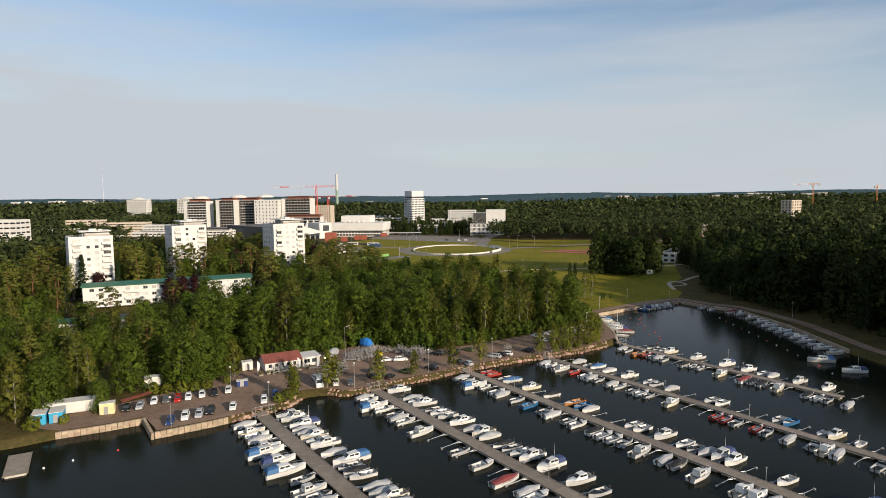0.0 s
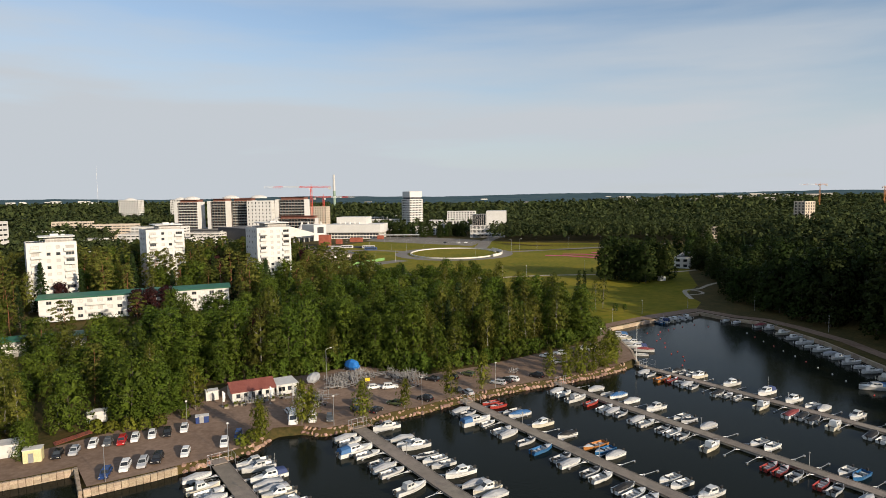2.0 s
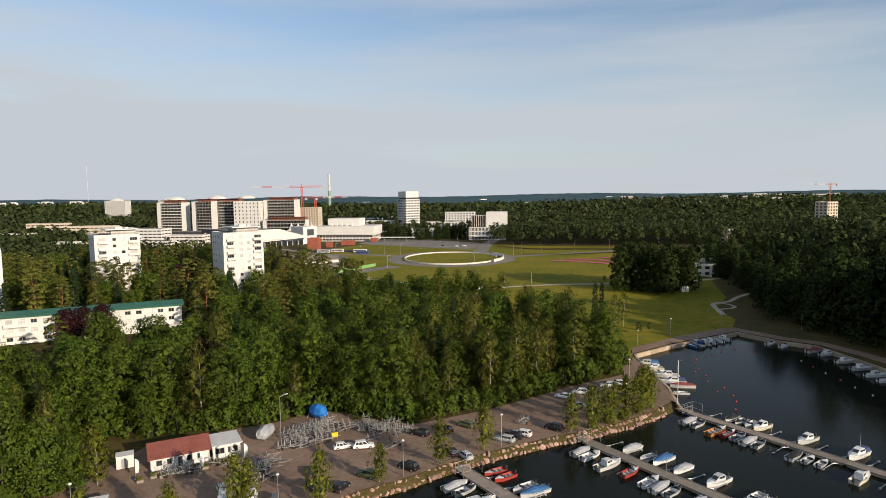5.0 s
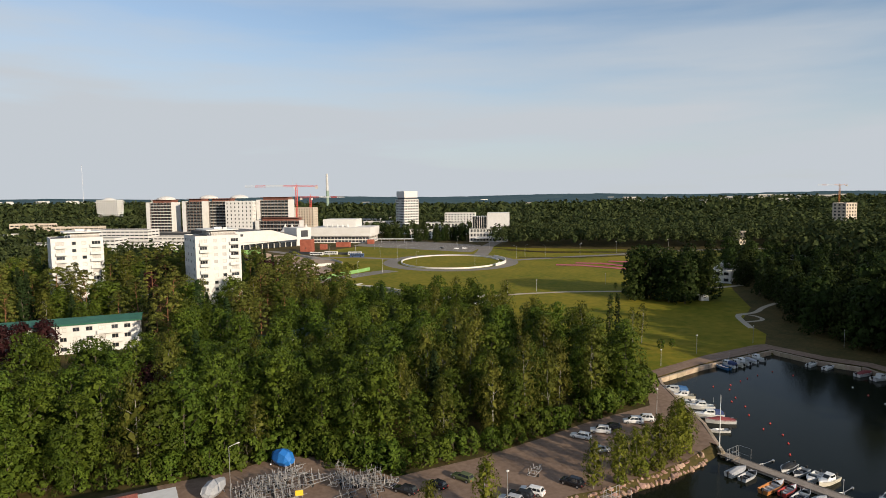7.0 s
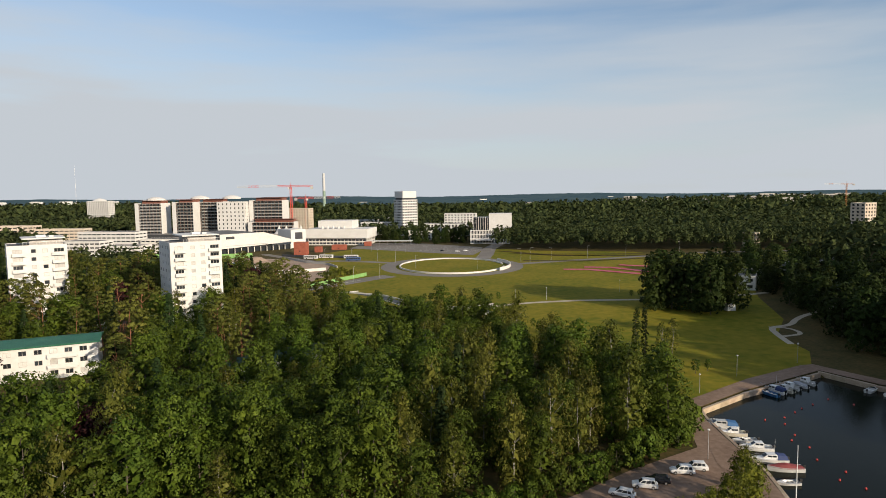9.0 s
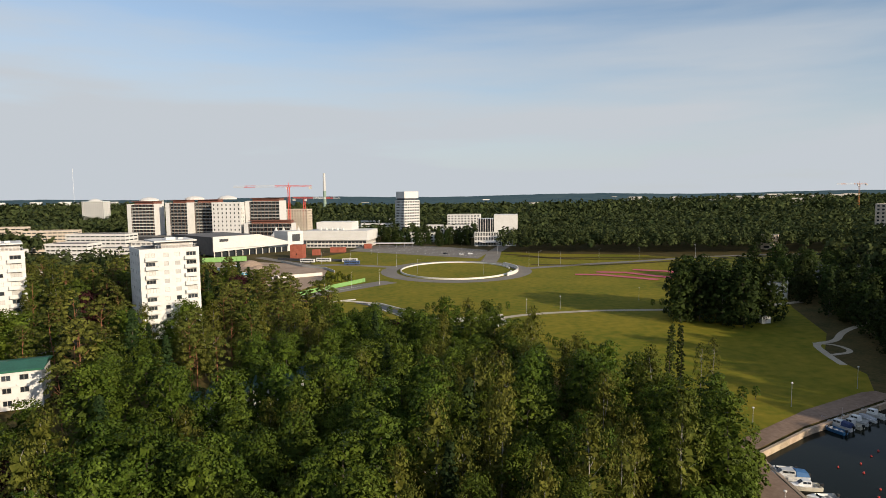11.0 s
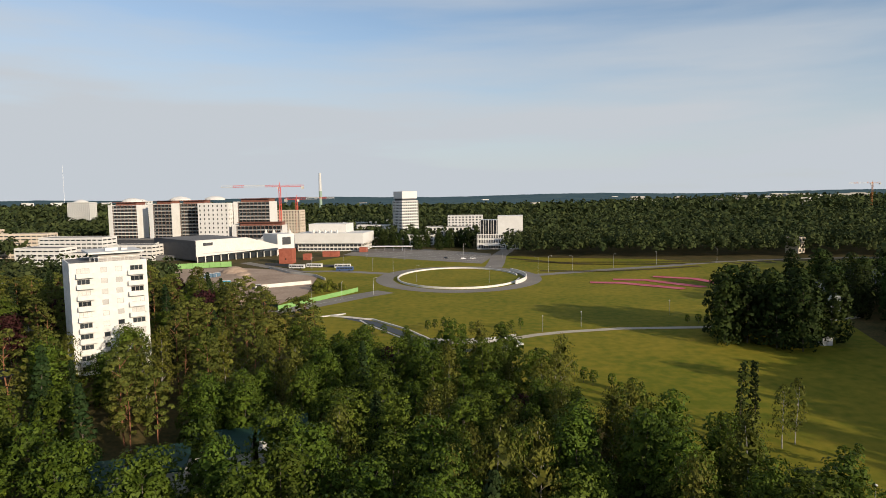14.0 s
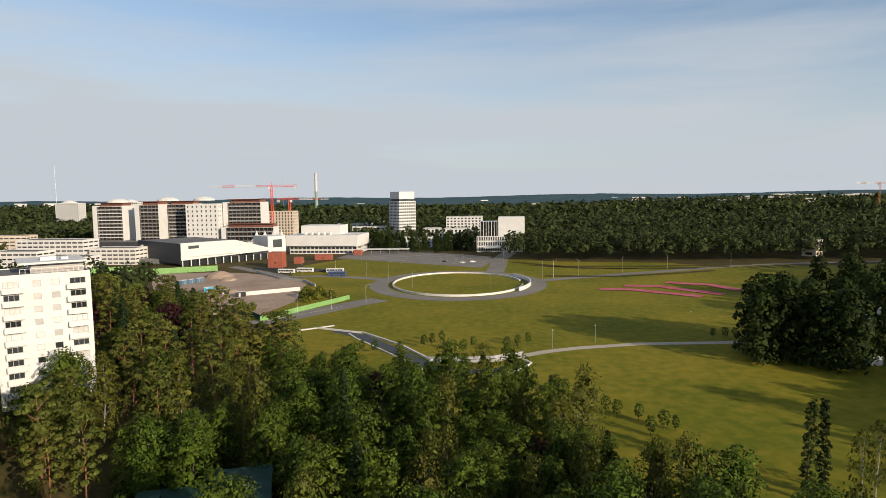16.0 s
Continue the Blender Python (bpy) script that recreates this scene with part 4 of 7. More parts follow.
STONES = [stone_mesh(s) for s in range(5)]
QUAYS = ([(-91, 138.7), (-83, 142.4), (-75, 147)], [(-75, 147), (-68.7, 137.2), (-58, 143.9), (-54, 146.8)], [(64.2, 219.5), (67, 234), (67.6, 250), (68.5, 264), (69.5, 269.3), (87.5, 281.8), (119.5, 299), (127, 284.5), (136, 276), (139.5, 240), (137.5, 202)])
block = Build().box(-0.62, -0.35, -0.33, 0.62, 0.35, 0.33, 0.06).mesh("quay_block", M["quay_stone"])
slabw = Build().box(-2.0, -0.4, -1.2, 2.0, 0.4, 0.95, 0.05).mesh("quay_panel", M["quay_stone"])
for qi, line in enumerate(QUAYS):
    qw = thing("quay_wall", "weathered quay wall of squared stone" if qi < 2 else "grey concrete quay wall round the basin", "quay", kind="structure")
    if qi < 2:
        for row in range(3):
            for x, y, a in along(line, 1.28):
                o = new("quay_block", block)
                o.parent = qw
                o.matrix_local = pose(x + random.uniform(-0.03, 0.03), y, -0.1 + 0.66 * row, 0, 0, a + random.uniform(-1, 1))
    else:
        for x, y, a in along(line, 4.05):
            o = new("quay_panel", slabw)
            o.parent = qw
            o.matrix_local = pose(x, y, 0.48, 0, 0, a)
bank = thing("stone_bank", "sloping bank of rough reddish granite boulders", "rocks", kind="structure")
BANK = [(-53, 147.4), (-50, 149.6), (-46, 152.7), (-41.8, 156.8), (-39.9, 162.4)], [(-33, 166.8), (-28, 165), (-23, 166.9), (-17, 170.9), (-12, 175), (-5.4, 178.4), (3, 184.5), (10.8, 189.5), (18.7, 193.5), (29, 198.6), (34, 200.1), (39.4, 203), (47, 206.8), (55, 211.9), (60, 216)]
stone_spots = [(x, y, a, k) for k in (0, 1) for line in BANK for x, y, a in along(line, 1.2)]
for x, y, a, k in stone_spots:
    o = new("boulder", STONES[random.randrange(5)])
    o.parent = bank
    s = random.uniform(0.9, 1.7)
    c, sn = math.cos(radians(a)), math.sin(radians(a))
    w = 0.15 + 1.15 * k + random.uniform(-0.25, 0.25)
    o.matrix_local = pose(x - sn * w, y + c * w, 0.25 + 0.75 * k + random.uniform(-0.15, 0.15), random.uniform(0, 360), random.uniform(-20, 20), random.uniform(0, 360)) @ Matrix.Diagonal((s * 1.2, s, s * 0.9, 1))
# ---- piers ----
PD, PN = Vector((0.548, -0.836, 0)), Vector((0.836, 0.548, 0))
PIERS = {1: ((-46.6, 149.6), 80, 3.4), 2: ((-20.0, 168.2), 106, 3.2), 3: ((7.4, 184.8), 126, 3.0), 4: ((35.2, 199.0), 136, 2.7), 5: ((65.4, 215.6), 77, 2.6)}
plank = Build().box(0, -0.5, 0, 0.46, 0.5, 0.06)
PIER_TURN = math.degrees(math.atan2(PD.y, PD.x))


def pier(root, length, width, turn, gate=True):
    ob = thing("pier", "long floating pier with grey weathered plank deck", "pier", pose(root[0], root[1], 0, 0, 0, turn), "marina piers")
    seg = 12.0
    n = int(length / seg)
    for i in range(n):
        b = Build().box(i * seg + 0.02, -width / 2, 0.5, i * seg + seg - 0.02, width / 2, 0.6)
        part("deck", b, M["wood"], ob)
        part("float", Build().box(i * seg + 0.4, -width / 2 + 0.25, -0.4, i * seg + seg - 0.4, width / 2 - 0.25, 0.5, 0.05), M["concrete"], ob)
        for s in (-1, 1):
            part("edge_beam", Build().box(i * seg, s * width / 2 - 0.07, 0.4, i * seg + seg - 0.02, s * width / 2 + 0.07, 0.70), M["wood"], ob)
    for x in (20, 44, 68, 92):
        if x < length:
            part("lamp_post", Build().tube((x, width / 2 - 0.3, 0.6), (x, width / 2 - 0.3, 3.4), 0.05).box(x - 0.12, width / 2 - 0.45, 3.4, x + 0.12, width / 2 - 0.15, 3.6), M["steel"], ob)
    if gate:
        for y in (-width / 2 - 0.8, -width / 2, 0, width / 2, width / 2 + 0.8):
            part("gate_post", Build().tube((-0.5, y, 0.5), (-0.5, y, 2.9), 0.04), M["steel"], ob)
        for z in (0.75, 1.8, 2.9):
            part("gate_rail", Build().tube((-0.5, -width / 2 - 0.8, z), (-0.5, width / 2 + 0.8, z), 0.035), M["steel"], ob)
        for s in (-1, 1):
            y = s * (width / 2 + 0.8)
            part("gate_wing", Build().tube((-0.5, y, 2.9), (2.2, y, 2.9), 0.035).tube((2.2, y, 0.6), (2.2, y, 2.9), 0.035).tube((-0.5, y, 1.3), (2.2, y, 1.3), 0.03), M["steel"], ob)
        part("gangway", Build().box(-3.4, -width / 2 + 0.3, 0.72, 0.3, width / 2 - 0.3, 0.86), M["wood"], ob)
    return ob


for k, (root, length, width) in PIERS.items():
    pier(root, length, width, PIER_TURN)
pier((-93.4, 129.0), 18, 4.2, math.degrees(math.atan2(-16.9, 9.2)), gate=False)

# ---- boats ----
def hull(L, B, H, keel=0.35, fine=0.55):
    """Open shell: rings from stern to bow, transom, and a gunwale strip."""
    b = Build()
    rings = []
    for i in range(9):
        u = i / 8
        half = B / 2 * (0.9 + 0.1 * u * 2 if u < 0.5 else max(0.03, (1 - ((u - 0.5) / 0.5) ** 2.1)))
        zt = H * (1 + 0.28 * u * u)
        zk = -keel * (1 - max(0, (u - 0.6) / 0.4) ** 2)
        ch = half * (0.82 - 0.25 * u)
        x = L * u
        rings.append([(x, half, zt), (x - 0.05 * u, ch, zk * 0.2 + 0.12 * u), (x - 0.3 * u * u, 0, zk), (x - 0.05 * u, -ch, zk * 0.2 + 0.12 * u), (x, -half, zt)])
    v = [p for r in rings for p in r]
    f = []
    for k in range(8):
        for i in range(4):
            f.append((k * 5 + i, k * 5 + i + 1, k * 5 + 6 + i, k * 5 + 5 + i))
    f.append((0, 4, 3, 2, 1))
    b.add(v, f)
    for k in range(8):
        for s in (0, 4):
            p, q = Vector(rings[k][s]), Vector(rings[k + 1][s])
            iw = 0.13 * (1 if s == 4 else -1)
            a2, b2 = p + Vector((0, iw if abs(p.y) > 0.14 else -p.y, 0)), q + Vector((0, iw if abs(q.y) > 0.14 else -q.y, 0))
            b.add([tuple(p + Vector((0, 0, 0.03))), tuple(q + Vector((0, 0, 0.03))), tuple(b2 + Vector((0, 0, 0.03))), tuple(a2 + Vector((0, 0, 0.03)))], [(0, 1, 2, 3)])
    return b, rings


def deck_piece(rings, u0, u1, drop=0.0, camber=0.08, inset=0.04):
    """A cambered plate from gunwale to gunwale between two shares of the length."""
    b = Build()
    rows = []
    n = len(rings) - 1
    for k in range(7):
        u = u0 + (u1 - u0) * k / 6
        i = min(int(u * n), n - 1)
        t = u * n - i
        p = Vector(rings[i][0]).lerp(Vector(rings[i + 1][0]), t)
        w = max(0.01, p.y - inset)
        rows.append([(p.x, w, p.z - drop), (p.x, w * 0.5, p.z - drop + camber), (p.x, 0, p.z - drop + camber * 1.3), (p.x, -w * 0.5, p.z - drop + camber), (p.x, -w, p.z - drop)])
    f = []
    for k in range(6):
        for i in range(4):
            f.append((k * 5 + i, k * 5 + i + 1, k * 5 + 6 + i, k * 5 + 5 + i))
    b.add([p for r in rows for p in r], f)
    return b


def outboard(parent, x, z, big=1.0):
    b = Build().box(x - 0.42 * big, -0.17 * big, z + 0.25, x + 0.12, 0.17 * big, z + 0.75 * big, 0.05).box(x - 0.25, -0.07, z - 0.55, x - 0.05, 0.07, z + 0.25)
    part("outboard_motor", b, M["black"], parent, "black outboard motor")


def boat_base(label, L, B, H, col, floor=True):
    ob = thing("motor_boat", label, "boat", group="moored boats")
    hb, rings = hull(L, B, H)
    part("hull", hb, col, ob, smooth=False)
    if floor:
        part("cockpit_floor", deck_piece(rings, 0.02, 0.62, H * 0.62, 0.0, 0.1), M["frame"], ob)
    return ob, rings


def cabin_boat(L, B, H, col, label, cover=None, tower=False):
    ob, r = boat_base(label, L, B, H, col)
    part("foredeck", deck_piece(r, 0.5, 0.995, 0.0, 0.12), M["white_paint"], ob)
    c = Build()
    x0, x1, hw, z = L * 0.3, L * 0.74, B * 0.36, H * 1.05
    c.loft([[(x0, -hw, z - 0.35), (x1, -hw * 0.62, z), (x1, hw * 0.62, z), (x0, hw, z - 0.35)], [(x0, -hw, z + 0.42), (x1 - 0.55, -hw * 0.66, z + 0.38), (x1 - 0.55, hw * 0.66, z + 0.38), (x0, hw, z + 0.42)],
            [(x0 + 0.1, -hw * 0.86, z + 0.98), (x1 - 1.35, -hw * 0.7, z + 0.95), (x1 - 1.35, hw * 0.7, z + 0.95), (x0 + 0.1, hw * 0.86, z + 0.98)]])
    cab = part("cabin", c, M["white_paint"], ob)
    g = Build()
    for s in (-1, 1):
        for a, e in ((0.12, 0.45), (0.52, 0.85)):
            xa, xe = x0 + (x1 - 1.0 - x0) * a, x0 + (x1 - 1.0 - x0) * e
            g.add([(xa, s * (hw * 0.99 - 0.10 * a + 0.02), z + 0.48), (xe, s * (hw * 0.99 - hw * 0.26 * e + 0.02), z + 0.47), (xe, s * (hw * 0.93 - hw * 0.22 * e + 0.02), z + 0.85), (xa, s * (hw * 0.93 - 0.08 * a + 0.02), z + 0.86)], [(0, 1, 2, 3)])
    g.add([(x1 - 0.58, -hw * 0.6, z + 0.44), (x1 - 0.58, hw * 0.6, z + 0.44), (x1 - 1.28, hw * 0.62, z + 0.90), (x1 - 1.28, -hw * 0.62, z + 0.90)], [(0, 1, 2, 3)])
    part("window", g, M["glass"], cab)
    rl = Build()
    for s in (-1, 1):
        pts = [(L * 0.6, s * B * 0.42, H * 1.1), (L * 0.8, s * B * 0.28, H * 1.2), (L * 0.97, s * 0.08, H * 1.28)]
        for p in pts:
            rl.tube(p, (p[0], p[1], p[2] + 0.5), 0.018, n=4)
        for p, q in zip(pts, pts[1:]):
            rl.tube((p[0], p[1], p[2] + 0.5), (q[0], q[1], q[2] + 0.5), 0.018, n=4)
    part("bow_rail", rl, M["steel"], ob)
    if cover:
        cb = Build().loft([[(0.1, -B * 0.42, H + 0.03), (L * 0.3, -B * 0.42, H + 0.05), (L * 0.3, B * 0.42, H + 0.05), (0.1, B * 0.42, H + 0.03)], [(0.35, -B * 0.34, H + 0.75), (L * 0.3, -B * 0.34, H + 0.95), (L * 0.3, B * 0.34, H + 0.95), (0.35, B * 0.34, H + 0.75)], [(0.5, -B * 0.1, H + 0.95), (L * 0.3, -B * 0.1, H + 1.1), (L * 0.3, B * 0.1, H + 1.1), (0.5, B * 0.1, H + 0.95)]])
        part("canopy", cb, cover, ob, "fabric cockpit canopy")
    if tower:
        part("radio_mast", Build().tube((L * 0.35, 0, H + 0.9), (L * 0.33, 0, H + 4.2), 0.035, 0.012), M["white_paint"], ob)
    outboard(ob, 0.0, H * 0.5, 1.1)
    return ob


def open_boat(L, B, H, col, label, inner=None, console=True):
    ob, r = boat_base(label, L, B, H, col)
    part("foredeck", deck_piece(r, 0.66, 0.995, 0.02, 0.08), inner or M["white_paint"], ob)
    for x in (0.16, 0.36):
        part("seat", Build().box(L * x, -B * 0.34, H * 0.4, L * x + 0.5, B * 0.34, H * 0.72, 0.05), inner or M["blind"], ob)
    if console:
        w = Build()
        x, z = L * 0.63, H * 1.02
        w.add([(x, -B * 0.36, z), (x + 0.35, -B * 0.15, z + 0.02), (x + 0.35, B * 0.15, z + 0.02), (x, B * 0.36, z), (x - 0.25, -B * 0.33, z + 0.42), (x + 0.05, -B * 0.14, z + 0.45), (x + 0.05, B * 0.14, z + 0.45), (x - 0.25, B * 0.33, z + 0.42)],
              [(0, 1, 5, 4), (1, 2, 6, 5), (2, 3, 7, 6)])
        part("windscreen", w, M["glass"], ob)
        part("dashboard", Build().box(L * 0.58, -B * 0.36, H * 0.5, L * 0.66, B * 0.36, H * 1.02, 0.04), M["white_paint"], ob)
    outboard(ob, 0.0, H * 0.6)
    return ob


def covered_boat(L, B, H, col, cover, label):
    ob, r = boat_base(label, L, B, H, col, False)
    b = Build()
    rows = []
    for k, (u, hgt) in enumerate(((0.02, 0.15), (0.25, 0.45), (0.5, 0.72), (0.66, 0.5), (0.85, 0.2), (0.98, 0.05))):
        i = min(int(u * 8), 7)
        p = Vector(r[i][0]).lerp(Vector(r[i + 1][0]), u * 8 - i)
        rows.append([(p.x, p.y + 0.03, p.z - 0.12), (p.x, p.y * 0.55, p.z + hgt * 0.7), (p.x, 0, p.z + hgt), (p.x, -p.y * 0.55, p.z + hgt * 0.7), (p.x, -p.y - 0.03, p.z - 0.12)])
    f = [(k * 5 + i, k * 5 + i + 1, k * 5 + 6 + i, k * 5 + 5 + i) for k in range(5) for i in range(4)]
    f += [(4, 3, 2, 1, 0)]
    b.add([p for q in rows for p in q], f)
    part("boat_cover", b, cover, ob, "fabric boat cover")
    outboard(ob, 0.0, H * 0.6)
    return ob


SKY_COVER = paint("blue_canvas", (0.035, 0.12, 0.28), 0.7)
GREY_COVER, NAVY_COVER = paint("grey_cover", (0.32, 0.33, 0.35), 0.8), paint("navy_cover", (0.03, 0.05, 0.14), 0.8)
RED_HULL, BLUE_HULL, ALU, MAHOG = paint("red_hull", (0.36, 0.05, 0.04)), paint("blue_hull", (0.03, 0.13, 0.30)), paint("bare_aluminium", (0.45, 0.46, 0.47), 0.45), paint("varnished_wood", (0.42, 0.17, 0.05), 0.35)
CREAM = paint("cream_gelcoat", (0.62, 0.58, 0.48))
FLEET = {
    "a": cabin_boat(6.9, 2.45, 0.85, M["white_paint"], "white cabin motor boat moored at a pier"),
    "A": cabin_boat(8.4, 2.8, 1.0, M["white_paint"], "large white cabin cruiser with blue cockpit canopy", SKY_COVER),
    "n": cabin_boat(7.4, 2.6, 0.9, M["white_paint"], "white cabin boat with navy cockpit canopy", NAVY_COVER, True),
    "w": cabin_boat(6.4, 2.35, 0.85, CREAM, "cream cabin motor boat", None),
    "o": open_boat(5.7, 2.15, 0.72, M["white_paint"], "white open motor boat with windscreen"),
    "u": open_boat(5.2, 2.0, 0.7, ALU, "bare aluminium open motor boat", M["black"]),
    "s": open_boat(4.6, 1.7, 0.55, M["white_paint"], "small white open rowing boat", None, False),
    "g": covered_boat(5.8, 2.15, 0.75, M["white_paint"], GREY_COVER, "white motor boat under grey cover"),
    "k": covered_boat(5.6, 2.15, 0.75, M["white_paint"], M["black"], "white motor boat under black cover"),
    "b": open_boat(6.0, 2.2, 0.8, BLUE_HULL, "blue open motor boat"),
    "B": covered_boat(6.6, 2.3, 0.85, M["white_paint"], SKY_COVER, "white motor boat under blue cover"),
    "r": open_boat(5.2, 1.9, 0.7, RED_HULL, "small red open motor boat"),
    "R": covered_boat(7.0, 2.4, 0.9, M["white_paint"], paint("red_cover", (0.19, 0.035, 0.035), 0.7), "white motor boat under dark red cover"),
    "m": open_boat(7.0, 2.3, 0.8, MAHOG, "varnished wooden motor boat with pale deck"),
}
for i, ob in enumerate(FLEET.values()):
    ob.matrix_basis = pose(60 + 6 * i, -40 - 3 * (i % 2), 0, 0, 0, 90)
BOATLEN = {"a": 6.9, "A": 8.4, "n": 7.4, "w": 6.4, "o": 5.7, "u": 5.2, "s": 4.6, "g": 5.8, "k": 5.6, "b": 6.0, "B": 6.6, "r": 5.2, "R": 7.0, "m": 7.0}
used = set()


def moor(key, m):
    if key in used:
        return copy_thing(FLEET[key], m)
    used.add(key)
    FLEET[key].matrix_basis = m
    return FLEET[key]


boom_b = Build().tube((0, 0, 0.45), (5.2, 0.0, 0.22), 0.07, 0.05).tube((0, 0.7, 0.42), (1.6, 0.05, 0.4), 0.05).tube((0, -0.7, 0.42), (1.6, -0.05, 0.4), 0.05).box(5.0, -0.2, -0.15, 5.5, 0.2, 0.3, 0.04)
boom_mesh = boom_b.mesh("mooring_boom", M["steel"])
BERTHS = {
    (1, -1): "o.wog.aA.n.A.o.aug.w.o", (1, 1): "aa.nogwoa.o.Auoo.ggwo.akBoaog.",
    (2, -1): "oo.Ao.uoo..a....u..o..R.gok.koug.ooa", (2, 1): "a..goa.uoo.a.owo.kuoa.n..a.u..ogao.ao",
    (3, -1): "oo.As.og.u.b.uo.uo.koou.a.gk.a..wag.og..oss.a.g.o", (3, 1): "rr.oB..w..k..mbg....oo.a.ougna...o....n..a..o.g",
    (4, -1): "go.a.r.ogu.go.uou..w....rru.ru.g.uwg..o.....u..ku.g.o", (4, 1): "..o.sB.g..a..ou.g....oo.....ob..sw.s.....u....u.g",
    (5, -1): "gu.mruou..oss..w..Rkk.w..kou.g...", (5, 1): "..ooow...a...n..a.oo..a..a......rR"}
for (pk, side), text in BERTHS.items():
    root, length, width = PIERS[pk]
    pitch = 2.75 if pk < 4 else 2.5
    for i, ch in enumerate(text):
        s = 3.2 + i * pitch
        if s > length - 1:
            break
        c = Vector((root[0], root[1], 0)) + PD * s + PN * side * (width / 2)
        if i % 2 == 0:
            bo = new("mooring_boom", boom_mesh)
            bo.matrix_basis = pose(c.x + PD.x * pitch / 2, c.y + PD.y * pitch / 2, 0.02, 0, 0, math.degrees(math.atan2(PN.y * side, PN.x * side)) + random.uniform(-2, 2))
            tagged(bo, "galvanised steel mooring boom beside a pier", "boom", "mooring booms")
        if ch == ".":
            continue
        if ch == "o" and random.random() < 0.45:
            ch = random.choice("ugk")
        L = BOATLEN[ch]
        out = PN * side
        stern = c + out * (0.5 + L + random.uniform(0, 0.4))
        yaw = math.degrees(math.atan2(-out.y, -out.x)) + random.uniform(-4, 4)
        moor(ch, pose(stern.x, stern.y, random.uniform(-0.04, 0.03), random.uniform(-1.5, 1.5), 0, yaw))
# boats at the basin quays, bows to the quay
for ch, x, y, yaw in (("o", 73.5, 263, 175), ("A", 74, 259.5, 172), ("w", 74, 255.5, 174), ("o", 74.5, 251.5, 178), ("a", 75.5, 247, 172), ("n", 75, 241, 174), ("R", 76, 237, 172), ("s", 72, 231.5, 178),
                      ("b", 96, 281, 116), ("n", 99, 283, 118), ("w", 102, 284, 118), ("a", 105, 286, 120), ("g", 108.5, 288, 118), ("a", 112, 290, 120), ("o", 122, 283, 30), ("o", 125, 279.5, 28), ("R", 130, 272, 20), ("a", 132, 268, 12),
                      ("w", 131.5, 259, 5), ("a", 131, 251, 5), ("a", 130.5, 244, 2), ("o", 130.5, 238.5, 2), ("a", 130, 233, 2), ("g", 130.5, 228, 0), ("a", 130, 223, 0), ("a", 129.5, 217, 2), ("o", 130, 212, -2), ("a", 129, 207, 0), ("w", 129, 200, 2), ("A", 126, 191, 175), ("n", 128, 179, 178),
                      ("o", -101, 118, 60), ("a", -103, 112, 60)):
    moor(ch, pose(x, y, random.uniform(-0.04, 0.03), 0, 0, yaw + random.uniform(-3, 3)))
for key in [k for k in FLEET if k not in used]:
    moor(key, pose(-60 + 3 * len(used), 60, 0, 0, 0, 30))
# buoys
buoy_r = [Build().loft([[(r * math.cos(a), r * math.sin(a), z) for a in np.linspace(0, 6.2832, 9)[:-1]] for r, z in ((0.06, -0.2), (0.22, 0.0), (0.23, 0.13), (0.14, 0.3), (0.04, 0.37))]).mesh("buoy", paint(n, c)) for n, c in (("red_buoy", (0.55, 0.06, 0.05)), ("white_buoy", (0.75, 0.74, 0.7)))]
for x, y, c in ((83.4, 264.7, 0), (86.7, 261.9, 0), (84.1, 248, 0), (81.9, 241.9, 0), (80.5, 232.6, 0), (83.1, 229, 0), (81.6, 224.2, 0), (78.5, 218.3, 0), (93.7, 269.5, 0), (101.6, 274.8, 0), (108.2, 278.6, 0), (85, 255, 0), (82.5, 252, 0), (84, 236, 0), (97, 272, 0), (89, 266, 0), (112, 274, 0),
                (122, 262, 1), (121.5, 255, 0), (121, 248, 1), (121, 241, 0), (120.5, 234, 1), (120.5, 227, 1), (120, 220, 0), (119.5, 213, 1), (119.5, 206, 1), (119, 199, 1), (118.5, 192, 1), (118, 186, 0), (117, 178, 1), (-84.5, 122.5, 1), (-80.5, 126, 1), (-73.5, 131, 0)):
    o = new("buoy", buoy_r[c])
    o.matrix_basis = pose(x, y, 0, random.uniform(-8, 8), random.uniform(-8, 8), 0)
    tagged(o, "small red mooring buoy floating in the basin" if c == 0 else "small white mooring buoy floating on dark water", "buoy", "mooring buoys")
fp = thing("flagpole", "tall white flagpole at the pier root", "flagpole", pose(64.0, 219.6, 1.4))
part("pole", Build().tube((0, 0, 0), (0, 0, 11.5), 0.11, 0.05, 8), M["white_paint"], fp)
part("foot", Build().box(-0.3, -0.3, -0.2, 0.3, 0.3, 0.25, 0.04), M["concrete"], fp)

